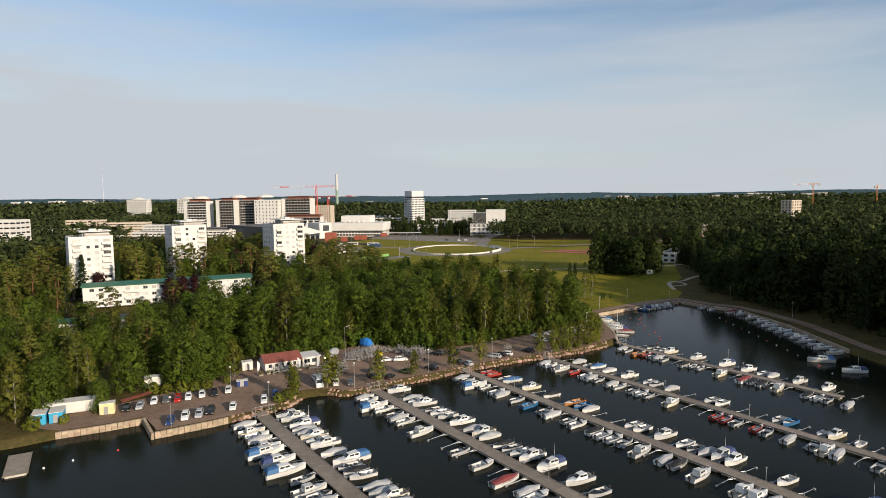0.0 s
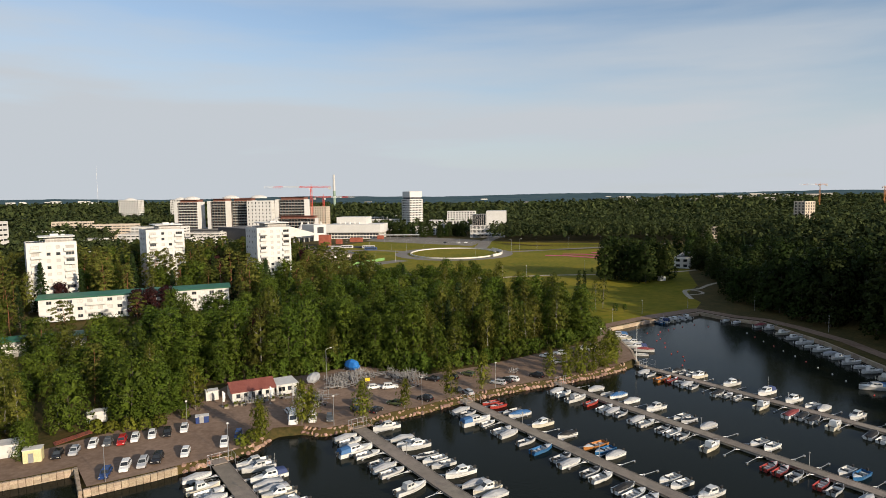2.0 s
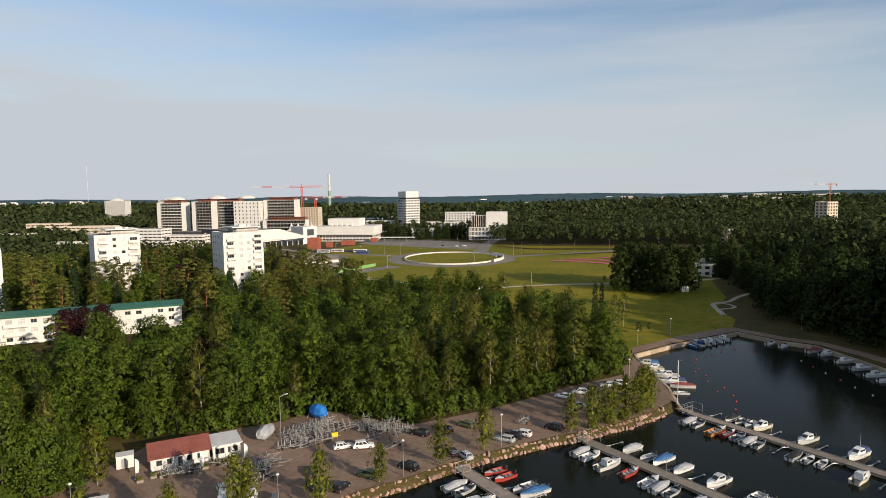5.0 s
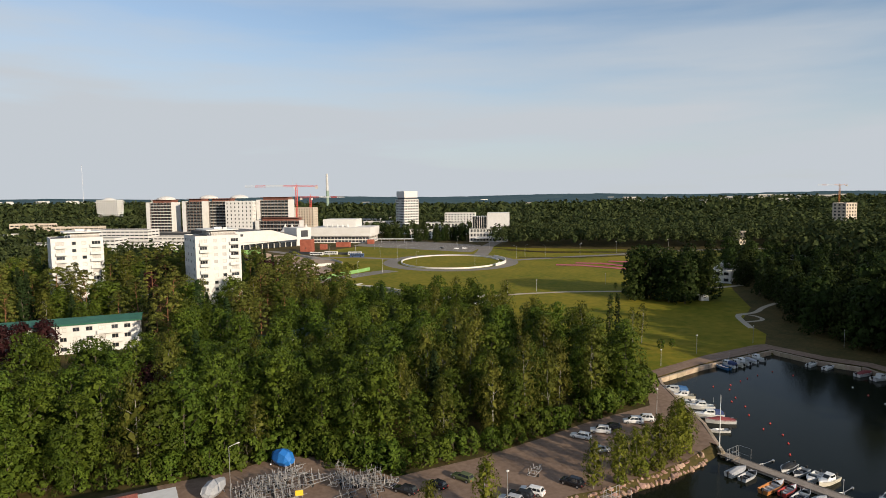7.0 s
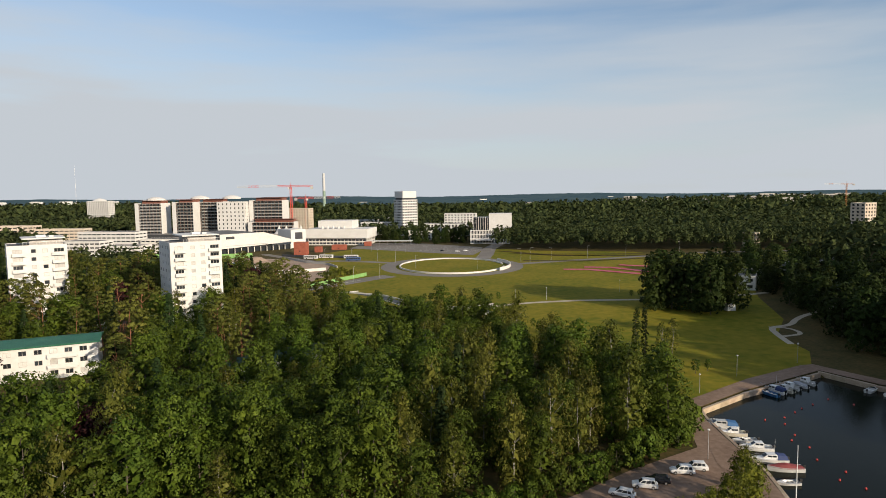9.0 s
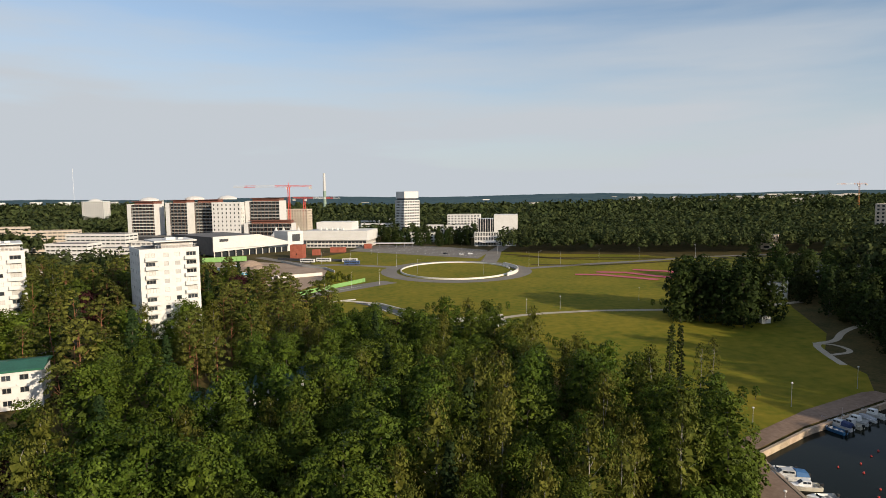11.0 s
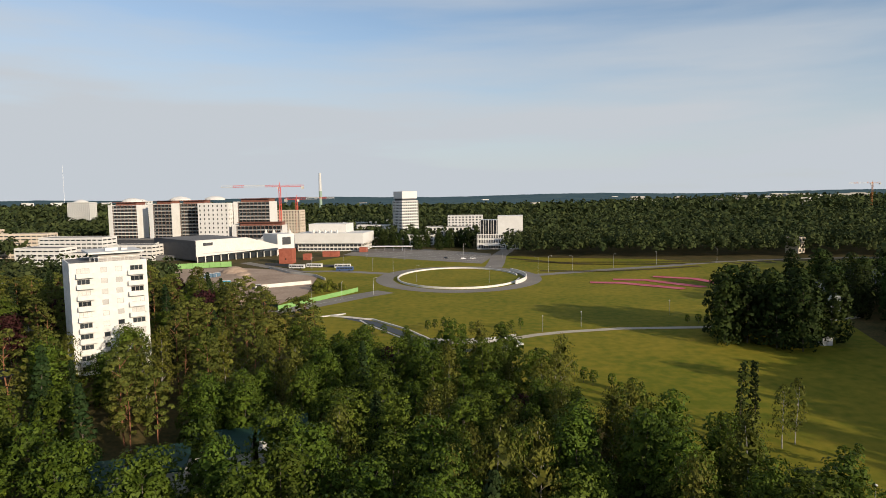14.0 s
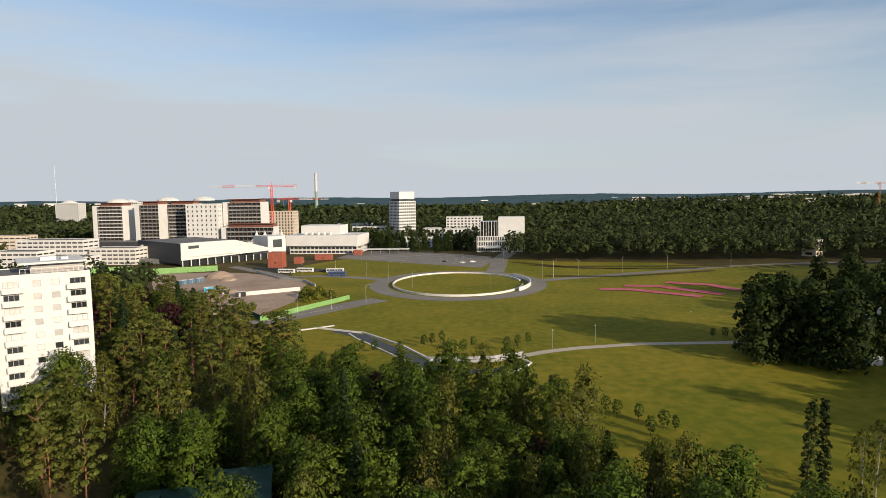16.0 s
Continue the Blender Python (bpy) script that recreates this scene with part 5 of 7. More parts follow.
# ---- cars ----
def car_meshes(kind):
    """Body, windows, tyre, rim, lamps of one kind of car, nose to +x, wheels on z = 0."""
    L, W, H, hood, tail = {"hatch": (4.2, 1.75, 1.48, 1.05, 0.25), "wagon": (4.7, 1.8, 1.5, 1.2, 0.2), "suv": (4.6, 1.86, 1.7, 1.15, 0.25), "van": (5.2, 1.95, 2.05, 0.6, 0.05), "camper": (5.6, 2.2, 2.6, 0.2, 0.05)}[kind]
    b = Build()
    zb, zs = 0.28, H * (0.58 if kind not in ("van", "camper") else 0.5)
    sect = []
    for x, top, wd in ((0, zs * 0.92, 0.88), (0.12, zs, 0.97), (L * 0.3, zs, 1.0), (L * 0.7, zs, 1.0), (L - hood * 0.6, zs * 0.96, 0.98), (L - 0.15, zs * 0.84, 0.92), (L, zs * 0.7, 0.8)):
        w = W / 2 * wd
        sect.append([(x, -w * 0.96, zb), (x, -w, zb + 0.2), (x, -w * 0.97, top - 0.1), (x, -w * 0.86, top), (x, w * 0.86, top), (x, w * 0.97, top - 0.1), (x, w, zb + 0.2), (x, w * 0.96, zb)])
    b.loft(sect)
    x0, x1 = tail, L - hood
    slope = 0.75 if kind not in ("van", "camper") else 0.45
    b.loft([[(x0, -W * 0.43, zs - 0.05), (x1 + 0.1, -W * 0.43, zs - 0.05), (x1 + 0.1, W * 0.43, zs - 0.05), (x0, W * 0.43, zs - 0.05)],
            [(x0 + 0.32, -W * 0.36, H - 0.06), (x1 - slope, -W * 0.36, H - 0.06), (x1 - slope, W * 0.36, H - 0.06), (x0 + 0.32, W * 0.36, H - 0.06)],
            [(x0 + 0.5, -W * 0.3, H), (x1 - slope - 0.15, -W * 0.3, H), (x1 - slope - 0.15, W * 0.3, H), (x0 + 0.5, W * 0.3, H)]])
    panes = []

    def lerp(a, c, t):
        return a + (c - a) * t
    z0, z1 = lerp(zs, H, 0.12), lerp(zs, H, 0.82)

    def edge(z):
        t = (z - zs + 0.05) / (H - 0.06 - zs + 0.05)
        return lerp(x0, x0 + 0.32, t), lerp(x1 + 0.1, x1 - slope, t), lerp(W * 0.43, W * 0.36, t)
    (a0, c0, w0), (a1, c1, w1) = edge(z0), edge(z1)
    e = 0.012
    for s in (-1, 1):
        spans = ((0.08, 0.3), (0.34, 0.62), (0.66, 0.93)) if kind != "van" else ((0.66, 0.93),)
        for p, q in spans:
            panes.append(("side_window", Build().add([(lerp(a0, c0, p), s * (w0 + e), z0), (lerp(a0, c0, q), s * (w0 + e), z0), (lerp(a1, c1, q), s * (w1 + e), z1), (lerp(a1, c1, p), s * (w1 + e), z1)], [(0, 1, 2, 3)])))
    panes.append(("windscreen", Build().add([(c0 + e, -w0 * 0.9, z0), (c0 + e, w0 * 0.9, z0), (c1 + e, w1 * 0.9, z1), (c1 + e, -w1 * 0.9, z1)], [(0, 1, 2, 3)])))
    panes.append(("rear_window", Build().add([(a0 - e, -w0 * 0.88, z0), (a0 - e, w0 * 0.88, z0), (a1 - e, w1 * 0.88, z1), (a1 - e, -w1 * 0.88, z1)], [(3, 2, 1, 0)])))
    n = 12

    def disc(r, y0, y1):
        k = Build()
        k.loft([[(r * math.cos(6.2832 * i / n), y, r * math.sin(6.2832 * i / n)) for i in range(n)] for y in (y0, y1)])
        return k
    return dict(L=L, W=W, zs=zs, body=b, glass=[(nm, p.mesh(nm, M["glass"])) for nm, p in panes], tyre=disc(0.33, -0.11, 0.11).mesh("tyre", M["rubber"]), rim=disc(0.2, -0.125, 0.125).mesh("rim", M["steel"]),
                head=Build().box(L - 0.2, -0.2, zs * 0.62, L - 0.02, 0.2, zs * 0.78).mesh("headlight", M["pale_stone"]), rear=Build().box(-0.02, -0.12, zs * 0.62, 0.1, 0.12, zs * 0.85).mesh("tail_light", paint("tail_red", (0.4, 0.02, 0.02))))


CARKIND, CARPROTO = {}, {}
CARCOL = {"white": (0.72, 0.72, 0.71), "silver": (0.42, 0.43, 0.45), "black": (0.014, 0.014, 0.016), "red": (0.38, 0.02, 0.02), "blue": (0.02, 0.05, 0.16), "grey": (0.10, 0.105, 0.11), "green": (0.10, 0.12, 0.05)}


def car(kind, colour, x, y, turn):
    key = (kind, colour)
    m = pose(x, y, ground_z(x, y) + 0.07, 0, 0, turn)
    if key in CARPROTO:
        return copy_thing(CARPROTO[key], m)
    if kind not in CARKIND:
        CARKIND[kind] = car_meshes(kind)
    k = CARKIND[kind]
    ob = thing("car" if kind not in ("van", "camper") else ("delivery_van" if kind == "van" else "camper_van"), "%s parked %s on the boatyard" % (colour, {"hatch": "hatchback car", "wagon": "estate car", "suv": "tall family car", "van": "delivery van", "camper": "caravan"}[kind]), "car", m, "parked cars")
    body = part("body", k["body"], paint("car_" + colour, CARCOL[colour], 0.25), ob)
    body.location.x = -k["L"] / 2
    for nm, pane in k["glass"]:
        part(nm, pane, None, body)
    for sx in (0.19, 0.81):
        for s in (-1, 1):
            t = part("wheel", k["tyre"], None, ob)
            t.location = (k["L"] * (sx - 0.5), s * (k["W"] / 2 - 0.1), 0.33)
            part("rim", k["rim"], None, t)
    for s in (-1, 1):
        part("headlight", k["head"], None, body).location = (0, s * k["W"] * 0.32, 0)
        part("tail_light", k["rear"], None, body).location = (0, s * k["W"] * 0.36, 0)
    CARPROTO[key] = ob
    return ob


for kind, colour, x, y, turn in (
        ("hatch", "black", -82, 152.8, 286), ("hatch", "silver", -79.4, 154.4, 286), ("hatch", "white", -77.4, 158.2, 288), ("hatch", "grey", -74.6, 159, 288), ("wagon", "red", -71.9, 159.8, 288), ("hatch", "white", -69.6, 161.2, 288),
        ("hatch", "white", -66.6, 163, 290), ("wagon", "black", -63.6, 164, 290), ("hatch", "white", -60.6, 166.4, 286),
        ("wagon", "blue", -67.0, 143.2, 284), ("suv", "white", -64.6, 146.2, 286), ("wagon", "silver", -61.8, 147.8, 284), ("suv", "black", -59.6, 149.6, 280), ("hatch", "white", -55, 152.6, 284), ("wagon", "white", -48.4, 157.6, 284), ("suv", "blue", -46.4, 161.4, 284),
        ("hatch", "white", -18.6, 195.4, 20), ("suv", "white", -14.2, 195.4, 10), ("suv", "black", -4.2, 184.6, 145), ("hatch", "black", -16.4, 176.6, 60), ("wagon", "black", -21.8, 177.4, 120), ("wagon", "green", -12, 181.6, 150), ("wagon", "grey", -22.5, 183, 100),
        ("wagon", "silver", 16.6, 197.6, 150), ("wagon", "black", 18.6, 199.2, 150), ("wagon", "white", 20.8, 200.6, 150), ("suv", "black", 28.8, 203.6, 140), ("hatch", "silver", 7.4, 189.4, 120), ("hatch", "black", 3.6, 203.8, 140), ("wagon", "green", 8.6, 206.6, 140), ("wagon", "black", -2.2, 202, 150), ("hatch", "black", 4.8, 191.2, 110),
        ("wagon", "white", 35.8, 225.6, 150), ("suv", "white", 41, 228.6, 165), ("wagon", "black", 44, 230.4, 165), ("suv", "white", 50.2, 234, 170), ("suv", "white", 53.4, 235.4, 170), ("wagon", "silver", 38, 218, 20),
        ("van", "white", -31.6, 171.6, 280), ("camper", "white", -36.2, 170.6, 285), ("hatch", "grey", -27.4, 171.4, 280), ("hatch", "white", -38, 176, 300),
        ("hatch", "white", 28, 690, 0), ("wagon", "white", 36, 692, 0), ("hatch", "black", 14, 696, 0), ("hatch", "black", -122, 336, 30), ("wagon", "white", -118, 344, 60), ("hatch", "silver", 222, 510, 40), ("wagon", "white", 229, 506, 40), ("hatch", "grey", 236, 512, 40), ("suv", "white", 243, 508, 40), ("wagon", "black", 214, 492, 40), ("hatch", "white", 250, 514, 40)):
    car(kind, colour, x, y, turn)
slab("side_car_park", [(206, 474), (268, 503), (268, 528), (206, 508)], 0.12, M["asphalt"], "small asphalt car park among dark trees", "car park")
slab("tower_forecourt", [(-130, 330), (-112, 330), (-110, 350), (-126, 356)], 0.10, M["asphalt"], "asphalt parking court below the towers", "car park")

# ---- the boat club house and yard things ----
hs = thing("club_house", "low white boat club house with red sheet roof", "house", pose(-55.4, 185.6, 1.55, 0, 0, 27) @ Matrix.Diagonal((0.82, 1, 1, 1)))
b = Build()
wall_with_holes(b, 13.5, 2.7, [(1.2, 0.9, 2.6, 2.1), (3.6, 0.9, 4.8, 2.1), (6.2, 0.1, 7.2, 2.1), (8.2, 0.9, 9.4, 2.1), (10.6, 0.9, 11.8, 2.1)], 0.25)
part("front_wall", b, M["white"], hs)
part("side_wall", Build().box(0, 0.25, 0, 0.25, 8, 2.7).add([(0, 0, 2.7), (0, 8, 2.7), (0, 4, 4.3), (0.25, 0, 2.7), (0.25, 8, 2.7), (0.25, 4, 4.3)], [(0, 2, 1), (3, 4, 5), (0, 3, 5, 2), (1, 2, 5, 4)]), M["white"], hs)
part("side_wall", Build().box(13.25, 0.25, 0, 13.5, 8, 2.7), M["white"], hs)
part("back_wall", Build().box(0.25, 7.75, 0, 13.25, 8, 2.7), M["white"], hs)
rf = Build()
for s in (0, 1):
    y0, y1 = (-0.6, 4) if s == 0 else (8.6, 4)
    rf.add([(-0.6, y0, 2.55), (14.1, y0, 2.55), (14.1, y1, 4.45), (-0.6, y1, 4.45), (-0.6, y0, 2.67), (14.1, y0, 2.67), (14.1, y1, 4.57), (-0.6, y1, 4.57)], [(0, 1, 2, 3), (4, 7, 6, 5), (0, 4, 5, 1), (1, 5, 6, 2), (3, 7, 4, 0)])
club_roof = part("roof", rf, M["red_roof"], hs)
for i in range(24):
    x = -0.5 + i * 0.62
    part("roof_seam", Build().add([(x, -0.6, 2.67), (x + 0.06, -0.6, 2.67), (x + 0.06, 4, 4.57), (x, 4, 4.57), (x, -0.6, 2.73), (x + 0.06, -0.6, 2.73), (x + 0.06, 4, 4.63), (x, 4, 4.63)],
                                  [(4, 5, 6, 7), (0, 4, 7, 3), (1, 2, 6, 5), (0, 1, 5, 4)]), M["red_roof"], club_roof)
for x0, ww in ((1.2, 1.4), (3.6, 1.2), (8.2, 1.2), (10.6, 1.2)):
    window(hs, pose(x0, 0.1, 0.9), ww, 1.2)
part("door", Build().box(6.24, 0.08, 0.1, 7.16, 0.16, 2.08), M["dark_panel"], hs)
ext = thing("club_annex", "small white flat-roofed annex with large windows", "house", pose(-45.0, 191.0, 1.55, 0, 0, 27))
b = Build()
wall_with_holes(b, 5.6, 2.8, [(0.5, 0.9, 2.4, 2.2), (3.0, 0.9, 5.1, 2.2)], 0.2)
part("front_wall", b, M["white"], ext)
part("side_wall", Build().box(5.4, 0.2, 0, 5.6, 6.5, 2.8), M["white"], ext)
part("back_wall", Build().box(0, 6.3, 0, 5.4, 6.5, 2.8), M["white"], ext)
part("roof", Build().box(-0.2, -0.7, 2.8, 6.0, 6.9, 3.0, 0.03), M["white"], ext)
window(ext, pose(0.5, 0.08, 0.9), 1.9, 1.3)
window(ext, pose(3.0, 0.08, 0.9), 2.1, 1.3)


def cabin_box(name, label, x, y, turn, w, d, h, mat, z=None, cat="container", door=None):
    ob = thing(name, label, cat, pose(x, y, (ground_z(x, y) if z is None else z) + 0.06, 0, 0, turn))
    b = Build().box(0, 0, 0.1, w, d, h, 0.05)
    part("body", b, mat, ob)
    part("roof", Build().box(-0.08, -0.08, h, w + 0.08, d + 0.08, h + 0.1), M["offwhite"], ob)
    part("door", Build().box(w * 0.3, -0.07, 0.15, w * 0.3 + 0.95, -0.035, 2.1), door or M["steel"], ob)
    return ob


cabin_box("kiosk", "small white ticket kiosk beside the club house", -62.8, 186.8, 25, 3.2, 2.6, 2.6, M["white"])
cabin_box("container", "turquoise blue storage container on the quay", -99.5, 142.4, 24, 3.0, 5.0, 2.6, paint("turquoise", (0.03, 0.30, 0.50), 0.5))
cabin_box("container", "turquoise blue storage container on the quay", -96.2, 143.9, 24, 3.0, 5.0, 2.6, paint("turquoise", (0.03, 0.30, 0.50), 0.5))
cabin_box("boat_shed", "long low white shed roof behind the containers", -101, 149, 22, 12, 4, 2.8, M["offwhite"], cat="shed")
cabin_box("notice_hut", "pale yellow hut with white blue-topped front", -87, 149.2, 20, 3.4, 2.4, 2.8, paint("pale_yellow", (0.62, 0.55, 0.30), 0.7), cat="hut")
cabin_box("site_hut", "white site hut under the trees", -86, 171.5, 18, 4.2, 2.6, 2.8, M["white"], cat="hut")
cabin_box("trash_container", "dark blue waste container in the yard", -59.4, 170.2, 20, 3.0, 1.8, 1.7, paint("deep_blue", (0.015, 0.04, 0.16), 0.5))
ramp = thing("wooden_ramp", "brown plank ramp beside the parked cars", "ramp", pose(-86, 158.5, 1.6, 0, 0, 40))
for i in range(18):
    part("plank", Build().box(i * 0.42, 0, 0.1 + i * 0.05, i * 0.42 + 0.38, 2.4, 0.18 + i * 0.05), M["red_roof"] if i % 5 == 0 else M["brick"], ramp)
tp = thing("covered_boat_stand", "boat on stand wrapped in bright blue tarpaulin", "boat", pose(-25.2, 213.0, 1.55, 0, 0, 150))
rings = []
for x, w, h, z in ((0, 1.0, 2.0, 0.9), (1.0, 1.5, 3.1, 0.5), (3.0, 1.6, 3.5, 0.4), (5.2, 1.2, 3.0, 0.6), (6.6, 0.3, 2.4, 1.2)):
    rings.append([(x, -w * 0.6, z), (x, -w, z + 0.9), (x + 0.1, -w * 0.75, h - 0.5), (x, 0, h), (x - 0.1, w * 0.75, h - 0.5), (x, w, z + 0.9), (x, w * 0.6, z)])
part("tarpaulin", Build().loft([[(p[0] * 0.78, p[1] * 1.05, p[2] * 1.05) for p in r] for r in rings]), BLUE_TARP, tp)
for x in (1.0, 5.0):
    part("stand", Build().tube((x, -0.9, 0), (x, -0.4, 0.9), 0.06).tube((x, 0.9, 0), (x, 0.4, 0.9), 0.06).tube((x, -1.0, 0.05), (x, 1.0, 0.05), 0.06), M["steel"], tp)
gt = thing("covered_boat_stand", "boat on stand under pale grey sheet", "boat", pose(-37.6, 199.5, 1.55, 0, 0, 75))
part("tarpaulin", Build().loft([[(p[0] * 0.9, p[1] * 0.95, p[2] * 0.9) for p in r] for r in rings]), GREY_COVER, gt)
part("stand", Build().tube((1, -0.9, 0), (1, -0.4, 0.9), 0.06).tube((1, 0.9, 0), (1, 0.4, 0.9), 0.06).tube((4.6, -0.9, 0), (4.6, -0.4, 0.9), 0.06).tube((4.6, 0.9, 0), (4.6, 0.4, 0.9), 0.06), M["steel"], gt)

# terrace before the club house
def picnic_table(x, y, turn):
    ob = thing("picnic_table", "weathered wooden picnic table on the club terrace", "table", pose(x, y, 1.57, 0, 0, turn), "terrace tables")
    part("tabletop", Build().box(-0.9, -0.38, 0.70, 0.9, 0.38, 0.75), M["wood"], ob)
    for s in (-1, 1):
        part("bench", Build().box(-0.9, s * 0.75 - 0.14, 0.42, 0.9, s * 0.75 + 0.14, 0.46), M["wood"], ob)
        part("leg", Build().tube((s * 0.65, -0.75, 0), (s * 0.65, 0.25, 0.7), 0.05, n=4).tube((s * 0.65, 0.75, 0), (s * 0.65, -0.25, 0.7), 0.05, n=4).tube((s * 0.65, -0.8, 0.4), (s * 0.65, 0.8, 0.4), 0.04, n=4), M["wood"], ob)


def banner(x, y, h):
    ob = thing("banner_flag", "tall narrow white banner on a thin pole", "flag", pose(x, y, 1.57, 0, 0, random.uniform(-30, 30)), "terrace banners")
    part("pole", Build().tube((0, 0, 0), (0, 0, h), 0.03, n=6), M["steel"], ob)
    part("cloth", Build().loft([[(0.03, -0.015, z), (w, -0.015 + k, z - 0.05), (w, 0.015 + k, z - 0.05), (0.03, 0.015, z)] for z, w, k in ((h * 0.3, 0.5, 0.1), (h * 0.55, 0.75, -0.06), (h * 0.85, 0.7, 0.08), (h * 0.99, 0.25, 0.0))]), M["white_paint"], ob)
    part("foot", Build().box(-0.25, -0.25, 0, 0.25, 0.25, 0.08, 0.02), M["concrete"], ob)


def planter(x, y):
    ob = thing("planter", "wooden planter box with leafy green plants", "planter", pose(x, y, 1.57, 0, 0, 27 + random.uniform(-12, 12)), "terrace planters")
    part("box", Build().box(-0.6, -0.3, 0, 0.6, 0.3, 0.5, 0.03), M["wood"], ob)
    r = np.random.default_rng(int(abs(x * 31)))
    cs = np.stack([r.uniform(-0.45, 0.45, 7), r.uniform(-0.2, 0.2, 7), r.uniform(0.55, 0.95, 7)], 1)
    v, f, n = leaf_cloud(r, cs, np.full(7, 0.28), 26, 0.11, cs * np.array([0.3, 0.3, 0.6]))
    part("plants", leaf_mesh("plants", v, f.tolist(), n, M["leaf_young"]), None, ob)


for k in range(9):
    planter(-55.5 + k * 1.75, 181.2 + k * 0.92 + (0.9 if k % 2 else 0.0))
for x, y, a in ((-53.5, 183.6, 30), (-50.4, 185.0, 24), (-47.0, 186.8, 30), (-43.6, 188.6, 26), (-41.5, 187.4, 80)):
    picnic_table(x, y, a)
for x, y, h in ((-57.0, 182.6, 4.2), (-45.2, 184.6, 4.6), (-39.6, 186.0, 5.0), (-38.0, 189.4, 4.0)):
    banner(x, y, h)

# empty boat trailers and cradles, stored close together
tr = thing("boat_trailer", "empty galvanised boat trailer stored in the yard", "trailer", pose(-30, 190, 1.6), "stored boat trailers")
fb = Build()
for s in (-1, 1):
    fb.tube((0, s * 0.8, 0.55), (3.6, s * 0.8, 0.55), 0.06, n=4).tube((3.6, s * 0.8, 0.55), (5.2, 0, 0.5), 0.06, n=4)
    for x in (0.3, 1.6, 2.9):
        fb.tube((x, s * 0.45, 0.6), (x, s * 0.7, 1.7), 0.06, n=4)
for x in (0, 1.2, 2.4, 3.6):
    fb.tube((x, -0.8, 0.5), (x, 0.8, 0.5), 0.05, n=4)
fb.tube((5.2, 0, 0.5), (5.9, 0, 0.5), 0.05, n=4).tube((5.0, 0, 0.0), (5.0, 0, 0.9), 0.04, n=4)
part("frame", fb, M["zinc"], tr)
for s in (-1, 1):
    part("wheel", Build().loft([[(1.2 + 0.3 * math.cos(a), s * 1.0 + y, 0.3 + 0.3 * math.sin(a)) for a in np.linspace(0, 6.2832, 11)[:-1]] for y in (-0.09, 0.09)]), M["rubber"], tr)
spots = []
for poly, sp, sd in (([(-33, 193), (-20, 200), (-20.5, 211), (-27, 209), (-34, 203)], 2.4, 31), ([(-37, 180), (-30, 182), (-30, 190), (-36, 189)], 2.4, 32), ([(-16, 203), (-6, 197.5), (-3, 206), (-14, 210)], 2.4, 33), ([(-52, 180.5), (-42, 186), (-41, 189), (-53, 183)], 2.4, 34)):
    spots += scatter(poly, sp, [], sd)
rr = random.Random(4)
for i, (x, y) in enumerate(spots):
    copy_thing(tr, pose(x, y, 1.58 + rr.uniform(0, 0.5), rr.uniform(-9, 9), rr.uniform(-8, 8), 28 + rr.choice((0, 0, 180, 90, 150, 60)) + rr.uniform(-22, 22)))
tr.matrix_basis = pose(21.6, 206.5, 1.6, 0, 0, 60)
sgn = thing("sign_board", "yellow sign board on the trailer yard", "sign", pose(-21.6, 199.8, 1.6, 0, 0, 10))
part("post", Build().tube((0, 0, 0), (0, 0, 1.7), 0.04).tube((1.2, 0, 0), (1.2, 0, 1.7), 0.04), M["steel"], sgn)
part("board", Build().box(-0.1, -0.05, 0.8, 1.3, 0.0, 1.8), paint("sign_yellow", (0.7, 0.5, 0.03), 0.6), sgn)


def lamp(x, y, h=6.0, arm=1.0, turn=0.0, label="grey steel street lamp", z=None):
    ob = thing("street_lamp", label, "street lamp", pose(x, y, (ground_z(x, y) if z is None else z) + 0.05, 0, 0, turn), "street lamps")
    part("pole", Build().tube((0, 0, 0), (0, 0, h), 0.09, 0.05, 6), M["steel"], ob)
    b = Build()
    if arm:
        b.tube((0, 0, h), (arm, 0, h + 0.15), 0.04, n=5).box(arm - 0.1, -0.14, h + 0.08, arm + 0.5, 0.14, h + 0.22, 0.03)
    else:
        b.loft([[(r * math.cos(a), r * math.sin(a), z) for a in np.linspace(0, 6.2832, 9)[:-1]] for r, z in ((0.12, h), (0.3, h + 0.15), (0.28, h + 0.3), (0.08, h + 0.42))])
    part("lamp_head", b, M["offwhite"], ob)


